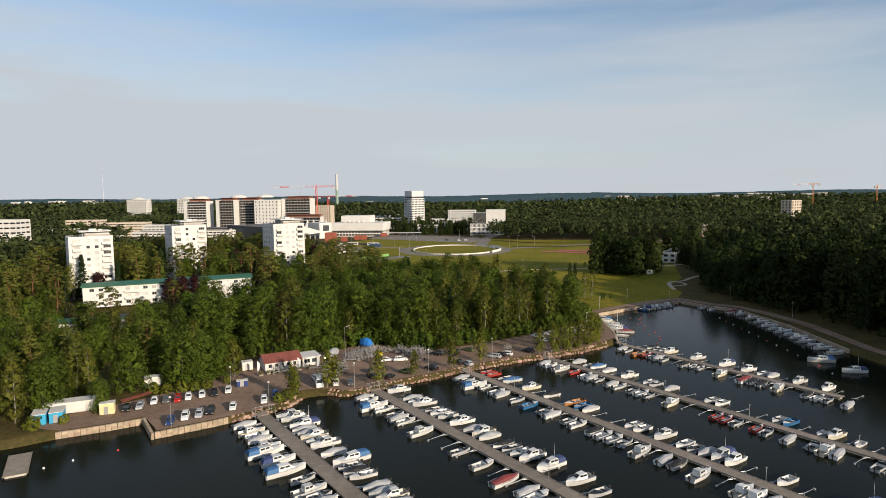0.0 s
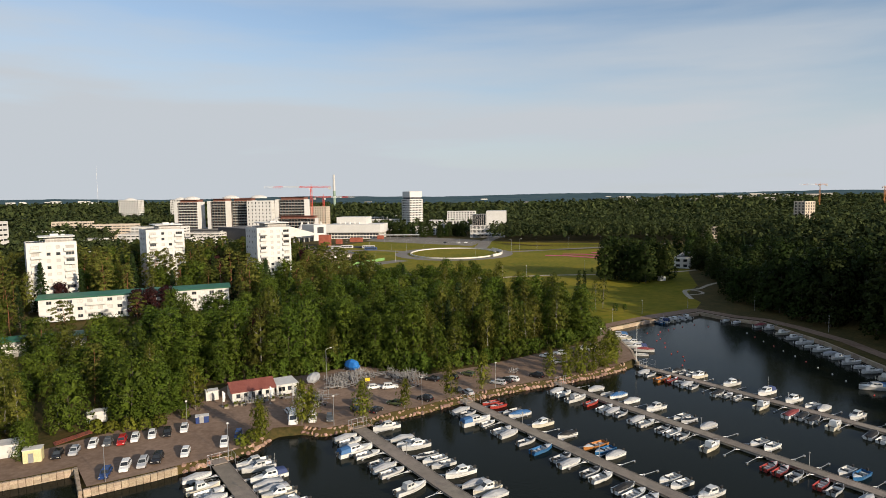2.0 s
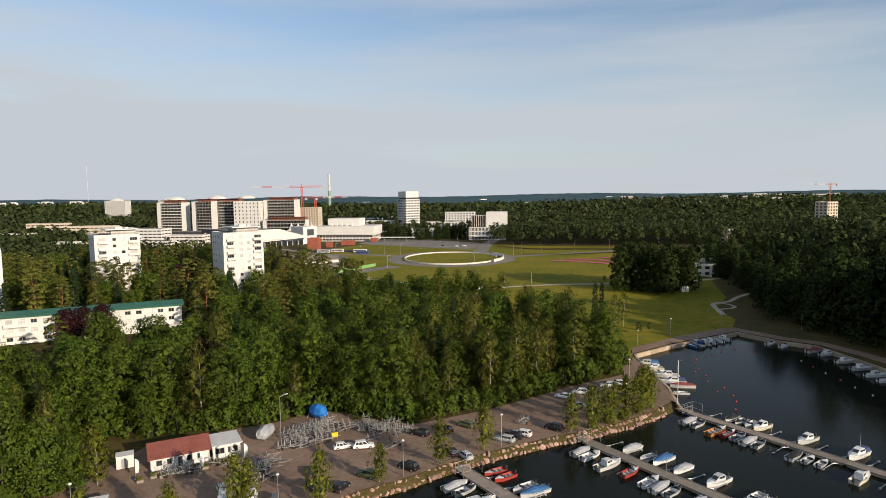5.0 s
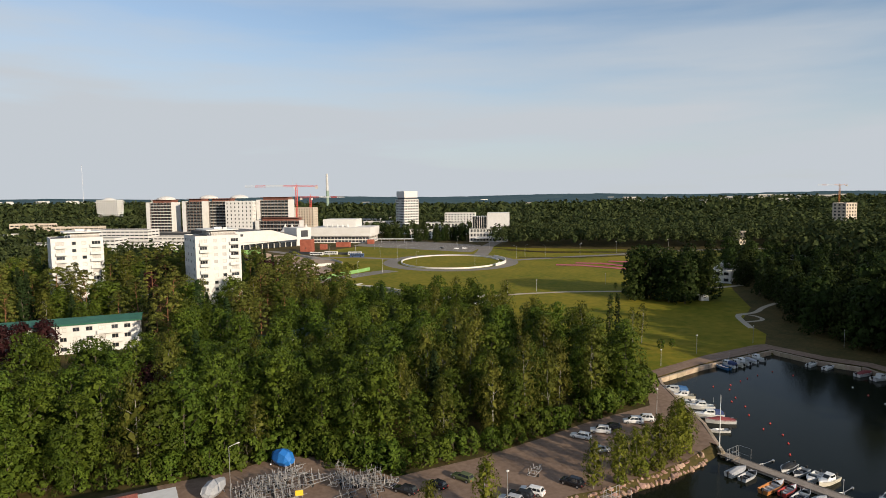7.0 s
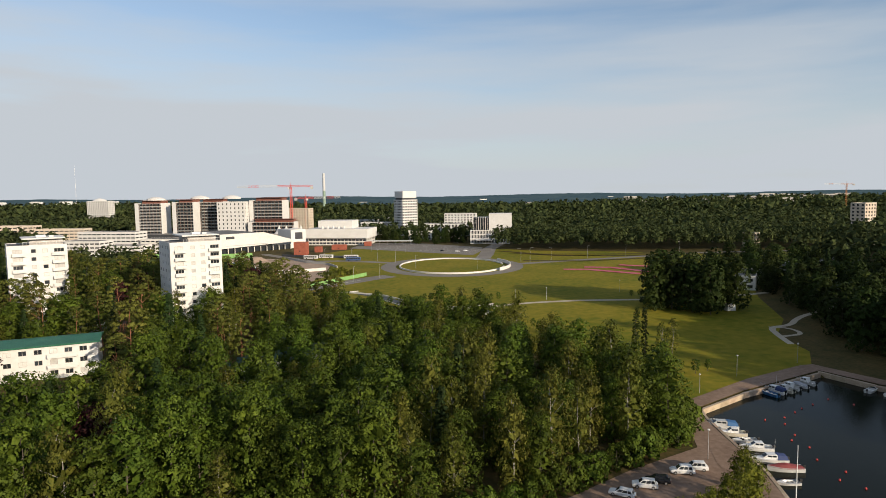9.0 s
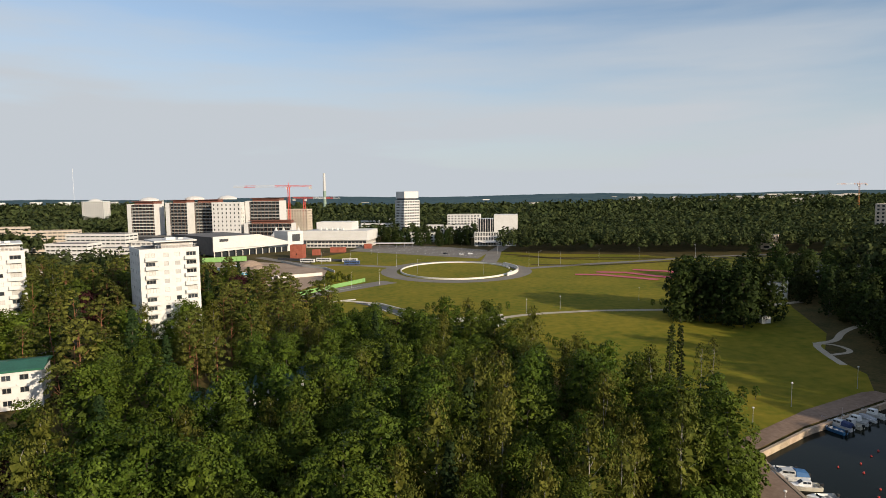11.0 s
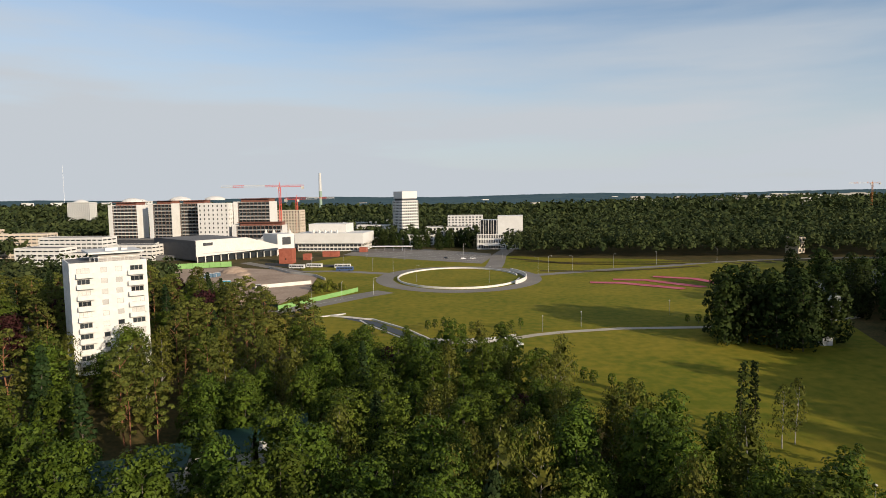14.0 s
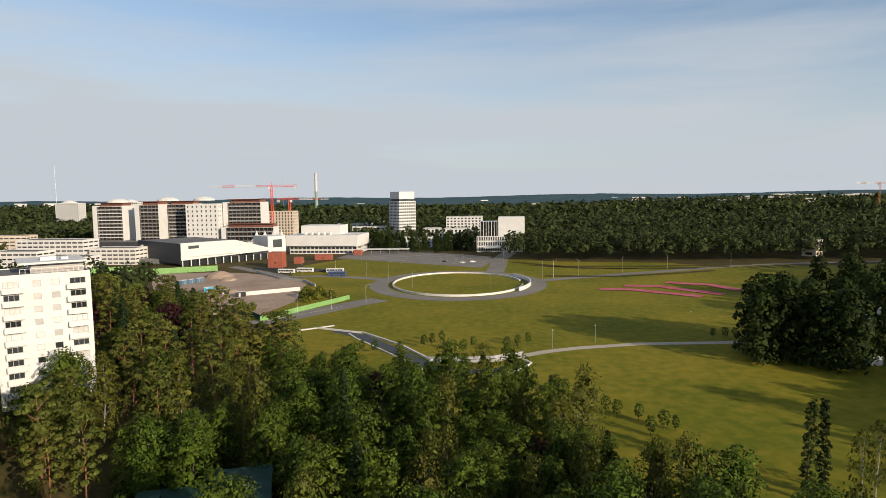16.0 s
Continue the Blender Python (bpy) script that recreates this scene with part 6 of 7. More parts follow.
for x, y, h, a in ((-65.7, 140.6, 7, 0), (-59.7, 165.9, 7, 0), (-45.4, 151.2, 7, 0), (-32.4, 197.6, 11, 1.6), (-25.8, 167.8, 7, 0), (-5.0, 181.4, 7, 0), (15.6, 194.4, 7, 0), (58, 240, 6, 0), (60, 424.5, 6, 0), (43.5, 418, 6, 0), (103.6, 446, 6, 0), (92, 296, 6, 0), (118, 309, 6, 0),
                   (74.5, 281.5, 5, 0), (35.8, 551, 10, 1.8), (-24.5, 602, 11, 1.8), (-45, 500, 9, 1.6), (-30, 514, 9, 1.6), (-58, 486, 9, 1.6), (72, 590, 11, 2.0), (80, 596, 11, 2.0), (98, 604, 10, 1.6), (130, 616, 10, 1.6), (165, 628, 10, 1.6), (215, 640, 10, 1.6),
                   (-40, 620, 9, 1.4), (-62, 630, 9, 1.4), (-85, 632, 9, 1.4), (-52, 700, 10, 1.4), (-20, 690, 10, 1.4), (30, 720, 10, 1.4), (60, 690, 10, 1.4), (-115, 274, 9, 1.6), (-95, 340, 8, 1.6), (-108, 336, 8, 1.6), (145, 300, 6, 0), (150, 255, 6, 0), (-8, 560, 10, 1.6)):
    lamp(x, y, h, a, random.uniform(0, 360))

# shore birches, bushes, saplings
for x, y, s in ((-41.5, 161.4, 1.0), (-40.6, 159.6, 0.8), (-33.6, 168.6, 1.15), (-31.6, 169.4, 1.0), (-19.4, 170.8, 1.1), (-9.5, 178.6, 0.85), (2.4, 186.6, 1.0), (11.8, 193.6, 1.1), (32.3, 202.0, 1.0), (37.9, 205.0, 1.05), (42, 207.2, 1.0), (45, 210, 0.95), (48.4, 211.6, 1.1), (51, 213.8, 0.95), (54, 216.6, 1.15), (57, 219, 0.9), (56, 223, 1.0), (40, 208.6, 0.8), (58.5, 226.5, 0.9)):
    plant("young", x, y, s, group="shore birches")
for x, y, s in ((-42.6, 158.4, 0.9), (-44.4, 157.2, 0.7), (38, 204.2, 0.6), (43, 207.4, 0.8), (47, 209.6, 0.8), (52, 213.8, 0.8), (55.5, 217.4, 0.9), (-93, 144.6, 0.6), (-98.4, 140.8, 0.9), (-81, 166.5, 0.9), (-77.5, 166.6, 0.8), (-74, 167.4, 0.9), (-70.6, 168, 0.8), (-67.6, 169.4, 0.8), (62, 262, 0.9), (63.4, 268, 0.8), (68, 279, 0.8), (-63.5, 174.5, 0.6)):
    plant("bush", x, y, s, group="bushes by the shore")
for x, y, s in ((-88.5, 152.8, 0.5), (-76, 173, 1.0), (-70.5, 176, 0.85), (-67, 179.6, 0.62), (-101.5, 150.5, 0.85)):
    plant("maple", x, y, s, group="yard trees")
plant("young", -63.2, 180.5, 1.25, group="yard trees")
for x, y, s in ((-0.8, 422, 1), (2, 424, 1), (5.5, 427, 1), (12.6, 413.2, 1.05), (16.2, 420, 0.9), (27.3, 415, 1.1), (31.9, 421.4, 0.9), (35.7, 423, 1), (-17.4, 415.6, 1), (-8.7, 412, 1.05), (-38.9, 404, 1), (35.6, 373.6, 1), (37.4, 371, 0.9), (42.9, 363, 0.9), (43.9, 356, 1), (45.8, 353, 1), (50.5, 351, 0.9), (50.1, 342, 1), (54.4, 345.4, 1), (56.6, 344, 0.8), (81, 299, 1), (86, 302, 0.8), (-22, 418, 0.9), (104, 428, 0.8), (108, 427, 0.9), (112, 428, 0.8), (-27, 409, 0.9)):
    plant("sapling", x, y, s, group="lawn saplings")
plant("poplar", 67.0, 312, 1.0, group="slender lawn trees")
plant("poplar", 70.4, 313, 0.98, group="slender lawn trees")
plant("lawnbirch", 74.5, 309, 0.85, group="slender lawn trees")
plant("lawnbirch", 78.5, 311, 0.9, group="slender lawn trees")

# ---- underpass on the lawn ----
def low_wall(name, line, thick, low, high, mat, label):
    b = Build()
    for (x0, y0), (x1, y1) in zip(line, line[1:]):
        s = math.hypot(x1 - x0, y1 - y0)
        nx, ny = -(y1 - y0) / s * thick / 2, (x1 - x0) / s * thick / 2
        z0, z1 = ground_z(x0, y0), ground_z(x1, y1)
        b.add([(x0 + nx, y0 + ny, z0 + low), (x1 + nx, y1 + ny, z1 + low), (x1 - nx, y1 - ny, z1 + low), (x0 - nx, y0 - ny, z0 + low), (x0 + nx, y0 + ny, z0 + high), (x1 + nx, y1 + ny, z1 + high), (x1 - nx, y1 - ny, z1 + high), (x0 - nx, y0 - ny, z0 + high)],
              [(3, 2, 1, 0), (4, 5, 6, 7), (0, 1, 5, 4), (1, 2, 6, 5), (2, 3, 7, 6), (3, 0, 4, 7)])
    return tagged(part(name, b, mat), label, "wall", kind="structure")


# no trench is cut; the strip's dark colour stands in for its shade
ribbon("underpass_path", [(-36, 452), (-24, 440), (-10, 418), (0, 400), (8, 393), (20, 392), (30, 398)], 4.6, 0.12, M["dark_panel"], "dark strip laid on the lawn in place of a shaded sunken cycle path", "path")
low_wall("underpass_wall", [(-50.5, 453), (-38, 461)], 1.0, 0, 0.4, M["pale_stone"], "pale concrete wall of the cycle underpass")
low_wall("underpass_wall", [(-44, 456.6), (-29, 448), (-24.4, 446), (-9, 425), (2, 404)], 0.7, 0, 0.7, M["pale_stone"], "pale concrete wall of the cycle underpass")
low_wall("underpass_wall", [(-30, 446), (-26, 437), (-12, 414), (-1, 395)], 0.6, 0, 0.35, M["pale_stone"], "pale concrete wall of the cycle underpass")
low_wall("underpass_wall", [(19, 386.5), (27, 391), (33, 399), (31, 404)], 0.6, 0, 0.6, M["pale_stone"], "curved pale concrete wall of the cycle underpass")
ribbon("bridge_deck", [(1, 403), (10, 401.5), (22, 402.5), (32, 407.5)], 3.0, 0.6, M["pale_stone"], "pale footbridge over the dark path strip", "bridge")
low_wall("bridge_railing", [(0, 405), (10, 403.4), (22, 404.4), (32, 409.4)], 0.1, 0.6, 1.5, M["steel"], "grey steel railing of the footbridge")
low_wall("bridge_railing", [(2, 401), (10, 399.6), (22, 400.6), (31, 405)], 0.1, 0.6, 1.5, M["steel"], "grey steel railing of the footbridge")

# ---- the town beyond the lawn ----
def far_block(name, label, x, y, z, turn, w, d, h, storeys, bay, wall=None, win=(0.55, 0.5), roofmat=None, cat="building", parent=None, sides=True):
    """Walls with real openings before a set-back glazed core, a parapet and a roof."""
    wall = wall or M["white"]
    ob = thing(name, label, cat, pose(x, y, z, 0, 0, turn))
    st = h / storeys

    def face(wid):
        n = max(1, int(wid / bay))
        bw = wid / n
        return [(i * bw + bw * (1 - win[0]) / 2, s * st + st * 0.28, i * bw + bw * (1 + win[0]) / 2, s * st + st * (0.28 + win[1])) for s in range(storeys) for i in range(n)]
    b = Build()
    wall_with_holes(b, w, h + 0.6, face(w), 0.4)
    part("front_wall", b, wall, ob)
    for k in (0, 1):
        b = Build()
        wall_with_holes(b, d - 0.8, h + 0.6, face(d - 0.8) if sides else [], 0.4)
        o = part("side_wall", b, wall, ob)
        o.matrix_local = pose(0, d - 0.4, 0, 0, 0, -90) if k == 0 else pose(w, 0.4, 0, 0, 0, 90)
    part("back_wall", Build().box(0, d - 0.4, 0, w, d, h + 0.6), wall, ob)
    part("glazing", Build().box(0.8, 0.8, 0.1, w - 0.8, d - 0.8, h - 0.2), M["glass"], ob)
    part("roof", Build().box(0.4, 0.4, h, w - 0.4, d - 0.4, h + 0.3), roofmat or M["bitumen"], ob)
    return ob


def on_top(ob, name, x0, y0, x1, y1, z0, z1, mat):
    return part(name, Build().box(x0, y0, z0, x1, y1, z1), mat, ob)


t = far_block("office_tower", "white thirteen-storey office tower with square windows", -31.5, 926, 3, 38, 24, 20, 46, 13, 2.6, win=(0.74, 0.52), cat="office building")
on_top(t, "dark_band", 2, 2, 22, 18, 46.6, 49, M["dark_panel"])
on_top(t, "penthouse", 1, 1, 23, 19, 49, 57.5, M["white"])
t = far_block("culture_hall", "white hall above a colonnaded lower storey", 46, 779, 3, -8, 42, 26, 14, 3, 1.6, win=(0.6, 0.7), cat="hall")
on_top(t, "upper_hall", 20, 2, 44, 26, 14.6, 32, M["white"])
on_top(t, "glass_hall", 3, 3, 19.9, 22, 14.6, 28, M["glass"])
for i in range(7):
    on_top(t, "mullion", 3.5 + i * 2.5, 2.4, 3.9 + i * 2.5, 2.95, 14.6, 28.5, M["white"])
on_top(t, "canopy", 6, -7, 24, 0, 4, 4.8, M["white"])
t = far_block("white_block", "white flat-roofed civic building", -4, 872, 3, -8, 50, 22, 17, 4, 4, cat="building")
t = far_block("white_block", "white stepped apartment building", 22, 908, 3, -8, 40, 20, 28, 9, 4, cat="building")
t = far_block("white_block", "low white building among trees", -25, 845, 3, -8, 30, 18, 10, 3, 4, cat="building")
t = far_block("theatre", "white cultural centre with overhanging upper storey", -128, 790, 3, -9, 64, 40, 7, 2, 4, wall=M["offwhite"], win=(0.85, 0.6), cat="theatre")
on_top(t, "upper_storey", -2, -3, 66, 40, 7.7, 17.5, M["white"])
on_top(t, "stage_tower", 8, 10, 46, 36, 17.5, 26, M["white"])
for i in range(5):
    part("roof_vent", Build().loft([[(14 + i * 6 + r * math.cos(a), 6 + r * math.sin(a), zz) for a in np.linspace(0, 6.2832, 9)[:-1]] for r, zz in ((1.2, 17.5), (1.4, 19), (0.7, 20.2))]), M["white"], t)
sail = thing("tent_roof", "pointed white membrane roof beside the theatre", "roof", pose(-165, 815, 3))
for i in range(4):
    part("sail", Build().loft([[(i * 8 + r * math.cos(a), r * math.sin(a), zz) for a in np.linspace(0, 6.2832, 11)[:-1]] for r, zz in ((6.5, 11), (3.4, 14), (1.3, 18), (0.3, 21))]), M["white"], sail)
part("base", Build().box(-7, -7, 0, 31, 7, 11), M["offwhite"], sail)

# shopping centre: dark box, white wedge front, podium and the blocks of flats on it
mall = thing("shopping_centre", "large shopping centre with white wedge-shaped front", "shopping centre", pose(-190, 692, 3, 0, 0, 46))
part("wedge_front", Build().loft([[(0, y, 5), (80, y, 7.5), (80, y, 9), (46, y, 18.5), (0, y, 18.5)] for y in (0, 3.0)]), M["offwhite"], mall)
part("hall", Build().box(0, 3, 5, 50, 80, 17.5), M["dark_panel"], mall)
part("side_front", Build().box(-0.5, 0.2, 2, 0, 80, 18.2), M["dark_panel"], mall, "dark grey ribbed side wall")
part("hall_roof", Build().box(0.2, 3.2, 17.5, 50, 80, 17.9), M["bitumen"], mall)
part("glazing", Build().box(2, 4, 0.1, 78, 5, 5), M["glass"], mall)
for i in range(12):
    part("column", Build().box(1 + i * 6.8, 0.5, 0, 1.6 + i * 6.8, 1.1, 5.1), M["pale_stone"], mall)
part("lettering", Build().box(6, -0.15, 13.8, 14.5, 0, 16.2), M["dark_panel"], mall, "dark rectangular sign panel")
part("window_strip", Build().box(6, -0.08, 7.2, 50, 0, 7.8), M["steel"], mall)
part("corner_block", Build().box(80, 6, 0, 98, 30, 19), M["white"], mall)
part("screen", Build().box(85, 5.9, 9, 94, 6, 16), M["dark_panel"], mall, "dark square screen panel")
pod = thing("podium_building", "dark glazed podium under the apartment blocks", "building", pose(-335, 832, 3, 0, 0, -8))
part("wall", Build().box(0, 0, 0, 185, 60, 11), M["dark_panel"], pod)
part("roof", Build().box(-0.5, -0.5, 11, 185.5, 60.5, 11.6), M["bitumen"], pod)
low = thing("delivery_hall", "pale low hall beside the shopping centre", "hall", pose(-262, 742, 3, 0, 0, -6))
part("hall", Build().loft([[(0, 0, 0), (0, 30, 0), (0, 30, 5), (0, 0, 5)], [(22, 0, 0), (22, 30, 0), (22, 30, 15), (22, 0, 15)], [(70, 0, 0), (70, 30, 0), (70, 30, 15), (70, 0, 15)]]), M["offwhite"], low)
part("annex", Build().box(10, -18, 0, 62, -0.1, 4), M["bitumen"], low)


def flats(x, y, turn, w, d, z0, z1, style):
    """A block on the podium: white end wall and glazed balconies, rust-red roof hat."""
    ob = thing("apartment_block", "white and glass apartment block with rust-red roof", "apartment building", pose(x, y, z0, 0, 0, turn), "blocks above the shopping centre")
    h = z1 - z0
    n = int(h / 3.3)
    part("core", Build().box(0.6, 1.6, 0, w - 0.6, d, h), M["glass"], ob)
    for s in range(n + 1):
        part("balcony_slab", Build().box(0, 0, s * h / n - 0.25, w, 2.0, s * h / n + (0.5 if style == "band" and s < n else 0.12)), M["white"] if style == "band" else M["concrete"], ob)
        if s < n:
            part("glass_railing", Build().box(0.1, 0.05, s * h / n + 0.12, w - 0.1, 0.12, s * h / n + 1.15), M["rail_glass"], ob)
    for k in range(int(w / 4.2) + 1):
        x0 = min(k * 4.2, w - 0.3)
        part("post", Build().box(x0, 0.15, 0, x0 + 0.2, 1.55, h), M["brown_panel"], ob)
    part("side_wall", Build().box(-5 if style != "plain" else 0, 0.2, 0, 0, d, h + 0.8), M["white"], ob)
    part("side_wall", Build().box(w, 0.2, 0, w + 0.5, d, h + 0.8), M["white"], ob)
    part("roof_storey", Build().box(2, 4, h + 0.2, w - 1, d - 2, h + 3.4), M["copper"], ob)
    part("roof", Build().box(0, 1, h + 3.4, w, d, h + 3.8), M["copper"], ob)
    return ob


flats(-333, 846, -8, 27, 20, 14, 49, "band")
flats(-287, 838, -8, 20, 22, 14, 50, "dark")
flats(-264, 850, -8, 28, 16, 14, 50, "plain")
t = far_block("apartment_block", "white apartment block end with small square windows", -238, 830, 14, -8, 33, 22, 36, 8, 4.2, win=(0.3, 0.45), cat="apartment building")
flats(-198, 834, -8, 34, 20, 22, 51, "dark")
flats(-196, 820, -8, 48, 14, 14, 27, "dark")
for x, y, z in ((-322, 868, 54), (-268, 862, 55), (-232, 866, 55)):
    dome = thing("roof_pavilion", "white curved pavilion on the roof", "roof pavilion", pose(x, y, z - 1.3))
    part("shell", Build().loft([[(r * math.cos(a), 0.7 * r * math.sin(a), zz) for a in np.linspace(0, 6.2832, 15)[:-1]] for r, zz in ((11, 0), (11, 1.6), (7, 3.4), (2, 4.4))]), M["white"], dome)
far_block("apartment_block", "beige apartment block behind the cranes", -186, 908, 3, -8, 38, 18, 37, 11, 3.4, wall=M["beige"], win=(0.5, 0.55), cat="apartment building")
far_block("slab_block", "distant white slab block of flats", -592, 1216, 8, -12, 42, 16, 43, 13, 3.5, cat="apartment building")
far_block("slab_block", "distant white slab block of flats", -505, 1240, 8, -12, 36, 16, 43, 13, 3.5, cat="apartment building")
for x, y, z in ((-571, 1220, 52), (-486, 1244, 52)):
    dome = thing("roof_pavilion", "white curved pavilion on the roof", "roof pavilion", pose(x, y, z - 1.3))
    part("shell", Build().loft([[(r * math.cos(a), 0.7 * r * math.sin(a), zz) for a in np.linspace(0, 6.2832, 15)[:-1]] for r, zz in ((12, 0), (12, 1.6), (7, 4), (2, 5.4))]), M["white"], dome)
for x, y, tn, w, d, h, st, wl in ((-335, 690, -8, 40, 20, 14, 4, "white"), (-292, 684, -8, 36, 18, 10, 3, "offwhite"), (-340, 730, -8, 60, 20, 20, 6, "white"), (-276, 722, -8, 40, 18, 13, 4, "offwhite"), (-407, 542, 0, 44, 20, 34, 8, "white"),
                                  (-268, 480, 8, 62, 12, 13, 4, "white"), (-400, 760, 0, 50, 16, 22, 7, "beige"), (-470, 800, 0, 44, 16, 24, 7, "beige"), (-440, 700, 0, 36, 14, 18, 6, "offwhite"), (-360, 640, -8, 34, 16, 13, 4, "white"), (-520, 760, 0, 60, 16, 14, 4, "beige"),
                                  (-90, 960, -8, 40, 16, 16, 5, "white"), (-120, 1010, -8, 50, 16, 18, 5, "white"), (30, 960, -8, 36, 14, 18, 5, "white"), (-60, 1060, 0, 40, 14, 18, 5, "offwhite")):
    far_block("town_block", "pale flat-roofed town building among trees", x, y, 3, tn, w, d, h, st, 5.0, wall=M[wl], win=(0.84, 0.34))
far_block("house", "beige house at the edge of the dark wood", 291, 664, 6, 35, 11, 10, 12, 3, 5.5, wall=M["beige"])
far_block("apartment_tower", "pale apartment tower above the dark wood", 374, 640, 8, 20, 14, 13, 36, 12, 3.4, wall=M["beige"], cat="apartment building")
for k in range(4):
    far_block("terrace_house", "white flat-roofed terrace house among trees", 172 + k * 10, 436 + k * 16, 4, 60, 15, 10, 7, 2, 4, cat="house")
cabin_box("toilet_hut", "small white hut beside the lawn", 134.5, 389, 10, 4, 3, 2.8, M["white"], cat="hut")
# low red and brick pavilions, walls and buses by the car park
br = far_block("brick_pavilion", "square red brick pavilion", -120, 679, 3, -8, 11, 9, 11, 1, 12, wall=M["brick"], win=(0.1, 0.1), cat="pavilion")
for x, y, w, h in ((-94, 730, 14, 4.2), (-66, 768, 7, 4), (-106, 704, 6, 4.5)):
    far_block("brick_kiosk", "low red brick kiosk by the car park", x, y, 3, -8, w, 6, h, 1, 12, wall=M["brick"], win=(0.1, 0.1), cat="kiosk")
roofb = thing("bus_canopy", "long flat white canopy by the car park", "canopy", pose(-62, 776, 3, 0, 0, -6))
part("roof", Build().box(0, 0, 4.2, 46, 7, 4.8), M["white"], roofb)
for i in range(6):
    part("post", Build().box(2 + i * 8.5, 3, 0, 2.4 + i * 8.5, 3.4, 4.2), M["steel"], roofb)


def bus(x, y, turn, col):
    ob = thing("bus", "city bus standing at the stop", "bus", pose(x, y, 3.15, 0, 0, turn), "buses")
    part("body", Build().box(0, 0, 0.35, 12, 2.55, 3.0, 0.15), col, ob)
    g = Build()
    for i in range(6):
        g.box(0.6 + i * 1.85, -0.02, 1.3, 2.2 + i * 1.85, 0.0, 2.4)
    part("window", g, M["glass"], ob)
    for x0 in (2.4, 9.2):
        for y0 in (0.12, 2.43):
            part("wheel", Build().loft([[(x0 + 0.48 * math.cos(a), y0 + yy, 0.48 + 0.48 * math.sin(a)) for a in np.linspace(0, 6.2832, 13)[:-1]] for yy in (-0.13, 0.13)]), M["rubber"], ob)


bus(-104, 642, -12, M["white"])
bus(-92, 647, -12, M["white"])
bus(-70, 640, -4, M["white"])
bus(-66, 622, -4, paint("bus_blue", (0.05, 0.09, 0.2)))
# building site: hoarding, heaps, huts
hoard = thing("site_hoarding", "bright green site hoarding round the building site", "fence", kind="structure")
hb_line = [(-70.5, 474), (-62, 489), (-54, 503), (-46, 516), (-40, 527)]
hb_back = [(-106, 508), (-90, 494), (-76, 482), (-70.5, 474)]
for line, mt in ((hb_line, "safety_green"), (hb_back, "dark_green_roof")):
    for x, y, a in along(line, 3.0):
        o = part("hoarding_panel", Build().box(-1.45, -0.05, 0, 1.45, 0.05, 2.3), M[mt], hoard)
        o.matrix_local = pose(x, y, 3.05, 0, 0, a)
for (xa, ya), (xb, yb) in (((-196, 648), (-152, 664)), ((-260, 655), (-215, 668))):
    for x, y, a in along([(xa, ya), (xb, yb)], 4.0):
        o = part("hoarding_panel", Build().box(-1.95, -0.05, 0, 1.95, 0.05, 4.0), M["safety_green"], hoard)
        o.matrix_local = pose(x, y, 3.05, 0, 0, a)
for x, y, r, h in ((-140, 628, 10, 4), (-128, 610, 6, 2.0), (-96, 500, 9, 2.2), (-112, 560, 7, 1.5)):
    hp = Build()
    rg = random.Random(int(r * 10))
    hp.loft([[(q * r * math.cos(a) * rg.uniform(0.85, 1.15), q * r * math.sin(a) * rg.uniform(0.85, 1.15), zz * h) for a in np.linspace(0, 6.2832, 15)[:-1]] for q, zz in ((1, 0), (0.75, 0.45), (0.4, 0.85), (0.1, 1))])
    o = part("earth_mound", hp, M["earth"])
    o.location = (x, y, 3.05)
    tagged(o, "heap of sandy soil on the site", "soil heap")
for k in range(3):
    cabin_box("site_cabin", "blue-grey stacked site cabin", -150 + k * 3.0, 590 + k * 4, 70, 7, 2.6, 2.7, paint("cabin_blue", (0.10, 0.17, 0.24), 0.6), z=3)
    cabin_box("site_cabin", "turquoise site cabin on the building site", -126 + k * 12, 560 - k * 10, 20, 5, 2.5, 2.6, paint("turquoise", (0.03, 0.30, 0.50), 0.5) if k == 0 else M["black"], z=3)
low_wall("site_wall", [(-120, 648), (-96, 612), (-76, 596), (-66, 575)], 0.5, 0, 1.6, M["concrete"], "grey concrete retaining wall of the site")
low_wall("site_wall", [(-98, 545), (-72, 560)], 0.4, 0, 2.2, M["pale_stone"], "pale concrete site wall")
low_wall("bus_wall", [(-128, 668), (-100, 652), (-62, 646)], 0.5, 0, 2.0, M["dark_panel"], "dark wall beside the bus stops")
for x, y in ((-60, 520), (-57, 528), (-64, 534), (-55, 538), (-52, 545), (-66, 546), (-49, 532), (-82, 498), (-88, 505), (-60, 555)):
    plant("bush", x, y, random.uniform(0.8, 1.6), group="bushes by the site")
for x, y in [(-70 + i * 11 + random.uniform(-3, 3), 842 - i * 4 + random.uniform(-8, 8)) for i in range(12)] + [(20 + i * 7, 800 + random.uniform(-6, 10)) for i in range(4)] + [(-34, 795), (-10, 782), (10, 772), (-48, 812)] + [(-52 + i * 7.5 + random.uniform(-2, 2), 826 - i * 3.2 + random.uniform(-7, 7)) for i in range(13)]:
    plant("dark", x, y, random.uniform(0.65, 1.0), group="street trees by the car park")


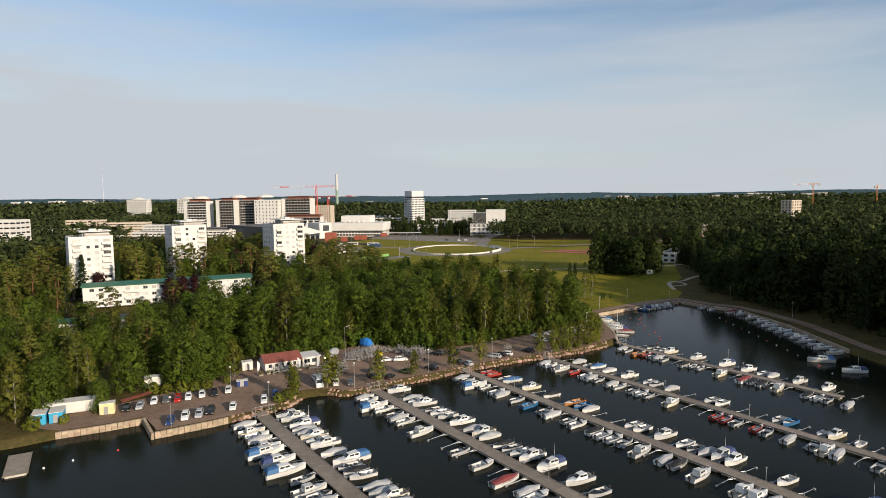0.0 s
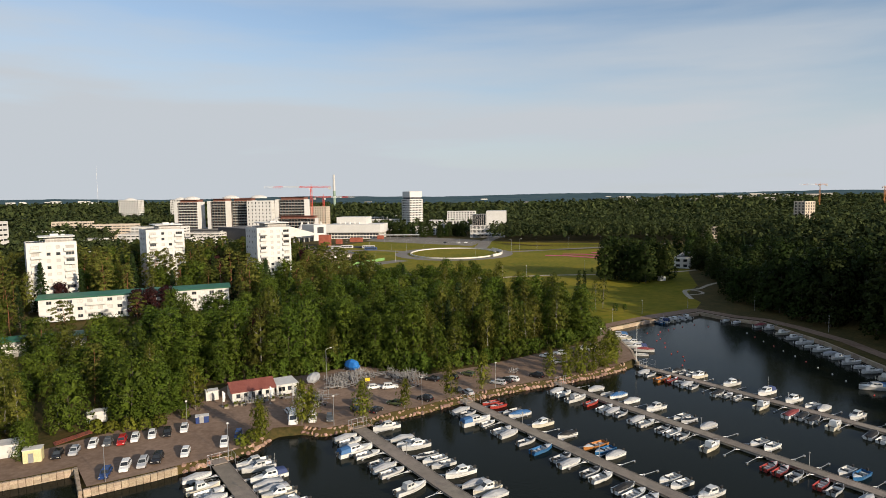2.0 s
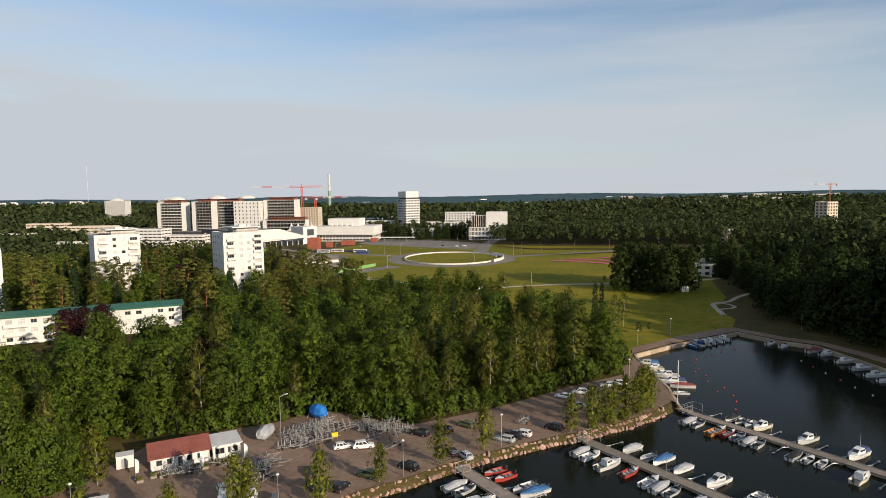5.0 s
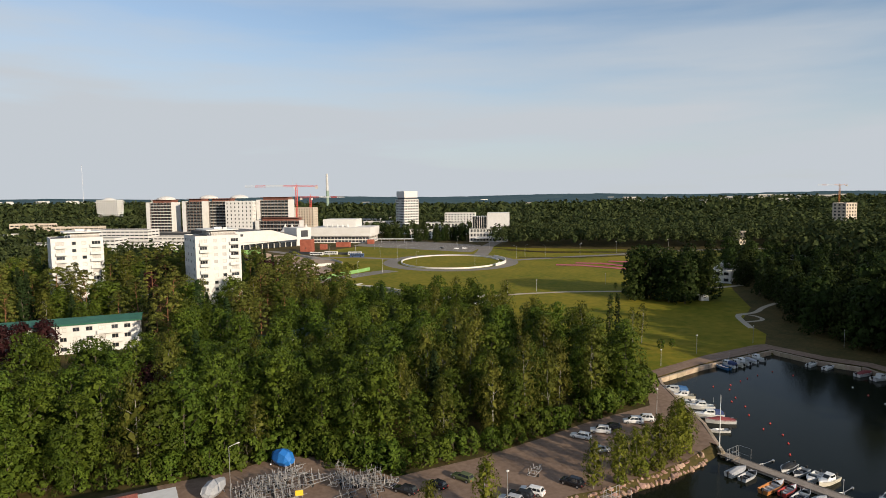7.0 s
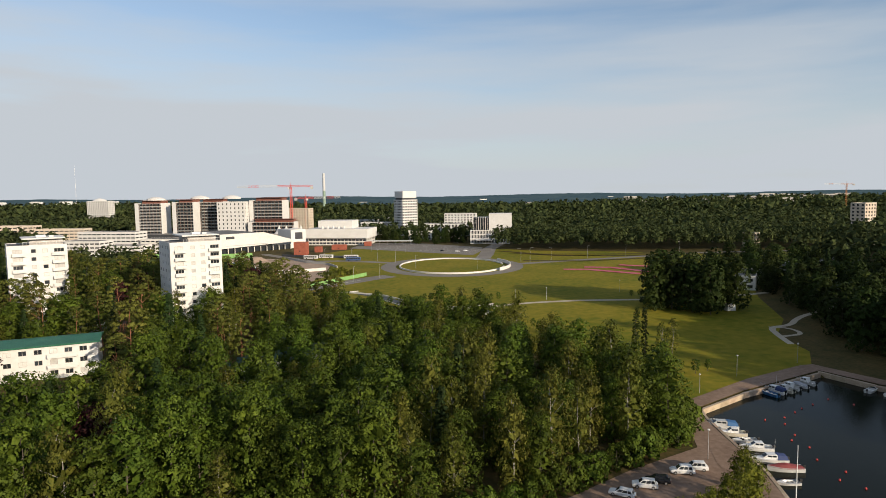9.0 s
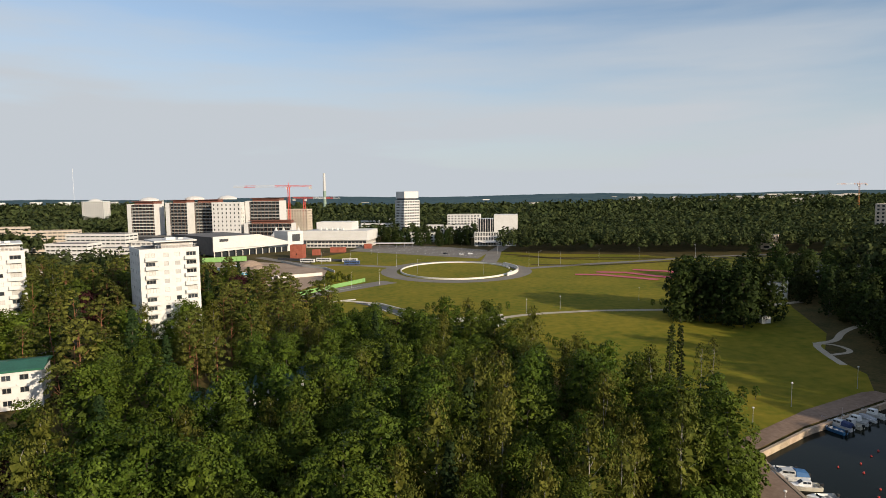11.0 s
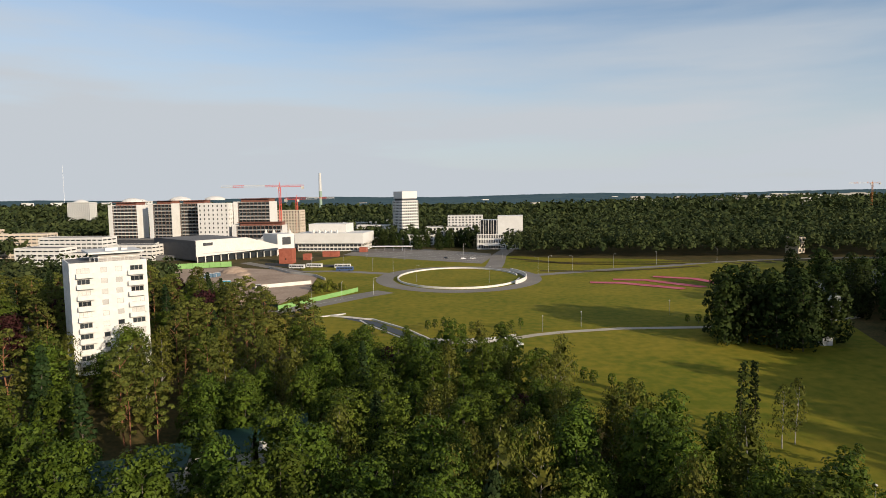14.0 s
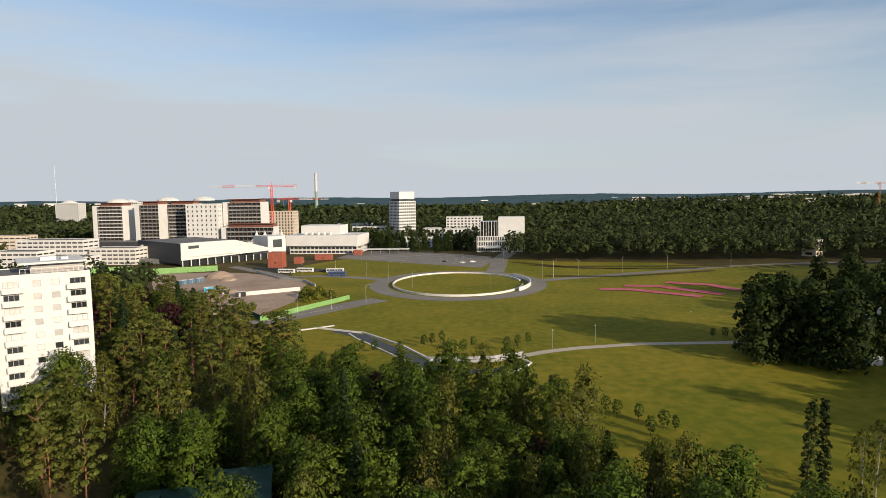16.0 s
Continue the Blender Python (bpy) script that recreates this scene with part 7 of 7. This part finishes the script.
def crane(x, y, z, h, jib, back, turn, mat, label):
    ob = thing("tower_crane", label, "crane", pose(x, y, z, 0, 0, turn))
    b = Build()
    for sx in (-1, 1):
        for sy in (-1, 1):
            b.tube((sx, sy, 0), (sx, sy, h), 0.22, n=4)
    k = int(h / 3)
    for i in range(k):
        b.tube((-1, -1, i * h / k), (1, -1, (i + 1) * h / k), 0.12, n=4).tube((1, 1, i * h / k), (-1, 1, (i + 1) * h / k), 0.12, n=4).tube((-1, 1, i * h / k), (-1, -1, (i + 1) * h / k), 0.12, n=4)
    part("mast", b, mat, ob)
    part("cab", Build().box(0.8, -1.6, h - 2.6, 3.0, 0.4, h - 0.2), M["offwhite"], ob)
    for s0, s1, m2 in ((-back, 0, mat), (0, jib * 0.25, mat), (jib * 0.25, jib * 0.6, M["white_paint"]), (jib * 0.6, jib * 0.8, mat), (jib * 0.8, jib, M["white_paint"])):
        j = Build()
        n = max(1, int((s1 - s0) / 2.5))
        for yy in (-0.7, 0.7):
            j.tube((s0, yy, h), (s1, yy, h), 0.2, n=4)
        j.tube((s0, 0, h + 1.7), (s1, 0, h + 1.7), 0.2, n=4)
        for i in range(n):
            xa, xb = s0 + (s1 - s0) * i / n, s0 + (s1 - s0) * (i + 1) / n
            j.tube((xa, -0.7, h), ((xa + xb) / 2, 0, h + 1.7), 0.1, n=4).tube(((xa + xb) / 2, 0, h + 1.7), (xb, 0.7, h), 0.1, n=4)
        part("jib", j, m2, ob)
    part("counterweight", Build().box(-back, -1.2, h - 2.5, -back + 3, 1.2, h + 0.3), M["concrete"], ob)
    part("mast_top", Build().tube((0, 0, h), (0, 0, h + 5), 0.4, 0.15, 4), mat, ob)


crane(-161, 863, 3, 64, 62, 26, 183, M["orange_crane"], "red and white tower crane over the town")
crane(-152, 905, 3, 50, 44, 14, -4, M["orange_crane"], "red tower crane with pale jib")
crane(800, 1290, 10, 56, 46, 16, 185, paint("crane_orange", (0.6, 0.25, 0.08), 0.5), "distant orange tower crane above the woods")
crane(980, 1350, 10, 50, 20, 8, 20, paint("crane_orange", (0.6, 0.25, 0.08), 0.5), "distant orange tower crane above the woods")
chim = thing("chimney", "tall slim chimney, pale above and green below", "chimney", pose(-228, 1503, 5))
part("lower_shaft", Build().tube((0, 0, 0), (0, 0, 62), 4.0, 3.2, 12), paint("chimney_green", (0.22, 0.30, 0.24), 0.7), chim)
part("upper_shaft", Build().tube((0, 0, 62.05), (0, 0, 100), 3.2, 2.6, 12), M["white_paint"], chim)
for x, y, h in ((-990, 1900, 130), (-480, 2300, 110)):
    ms = thing("radio_mast", "thin distant lattice radio mast", "mast", pose(x, y, 20))
    part("shaft", Build().tube((0, 0, 0), (0, 0, h), 0.45, 0.2, 4), M["steel"], ms)
# long pale halls in the eastern woods, and a town on the western horizon
rg = random.Random(31)
for bearing, dist, w, top in ((0.50, 1750, 34, 26), (0.54, 1700, 60, 24), (0.585, 1820, 70, 27), (0.635, 1650, 44, 25), (0.67, 1780, 90, 26), (0.47, 1500, 22, 24), (0.40, 1900, 30, 27), (0.36, 1600, 18, 24), (0.61, 1400, 26, 24), (0.33, 2100, 46, 28), (0.56, 2150, 60, 30), (0.69, 2000, 50, 29)):
    x, y = bearing * dist, 196 + dist
    far_block("hall", "long pale flat-roofed hall among distant trees", x, y, ground_z(x, y), rg.uniform(-12, 12), w, 16, top + 6, 4, 7.0, wall=M["concrete"], win=(0.8, 0.25), cat="hall")
for k in range(16):
    dist = rg.uniform(2250, 2440)
    x, y = rg.uniform(-0.72, -0.5) * dist, 100 + dist
    ob = thing("distant_building", "small pale block of flats on the far ridge", "building", pose(x, y, ground_z(x, y), 0, 0, rg.uniform(-20, 20)), "buildings on the horizon")
    h = rg.uniform(31, 39)
    part("wall", Build().box(0, 0, 0, rg.uniform(14, 40), 14, h), M["white"], ob)
# pale buildings scattered on the horizon
rg = random.Random(12)
for k in range(34):
    a = rg.choice((rg.uniform(-0.62, -0.36), rg.uniform(-0.3, 0.75), rg.uniform(0.1, 0.45)))
    dist = rg.uniform(1500, 4200)
    x, y = math.tan(a) * dist, 200 + dist
    w, h = rg.uniform(10, 34), rg.uniform(3, 8)
    z = ground_z(x, y)
    ob = thing("distant_building", "small pale building far off among the woods", "building", pose(x, y, z, 0, 0, rg.uniform(-20, 20)), "buildings on the horizon")
    part("wall", Build().box(0, 0, 0, w, 14, h + 12), M["offwhite"] if rg.random() < 0.6 else M["concrete"], ob)
    part("roof", Build().box(-0.4, -0.4, h + 12, w + 0.4, 14.4, h + 12.8), M["bitumen"], ob)
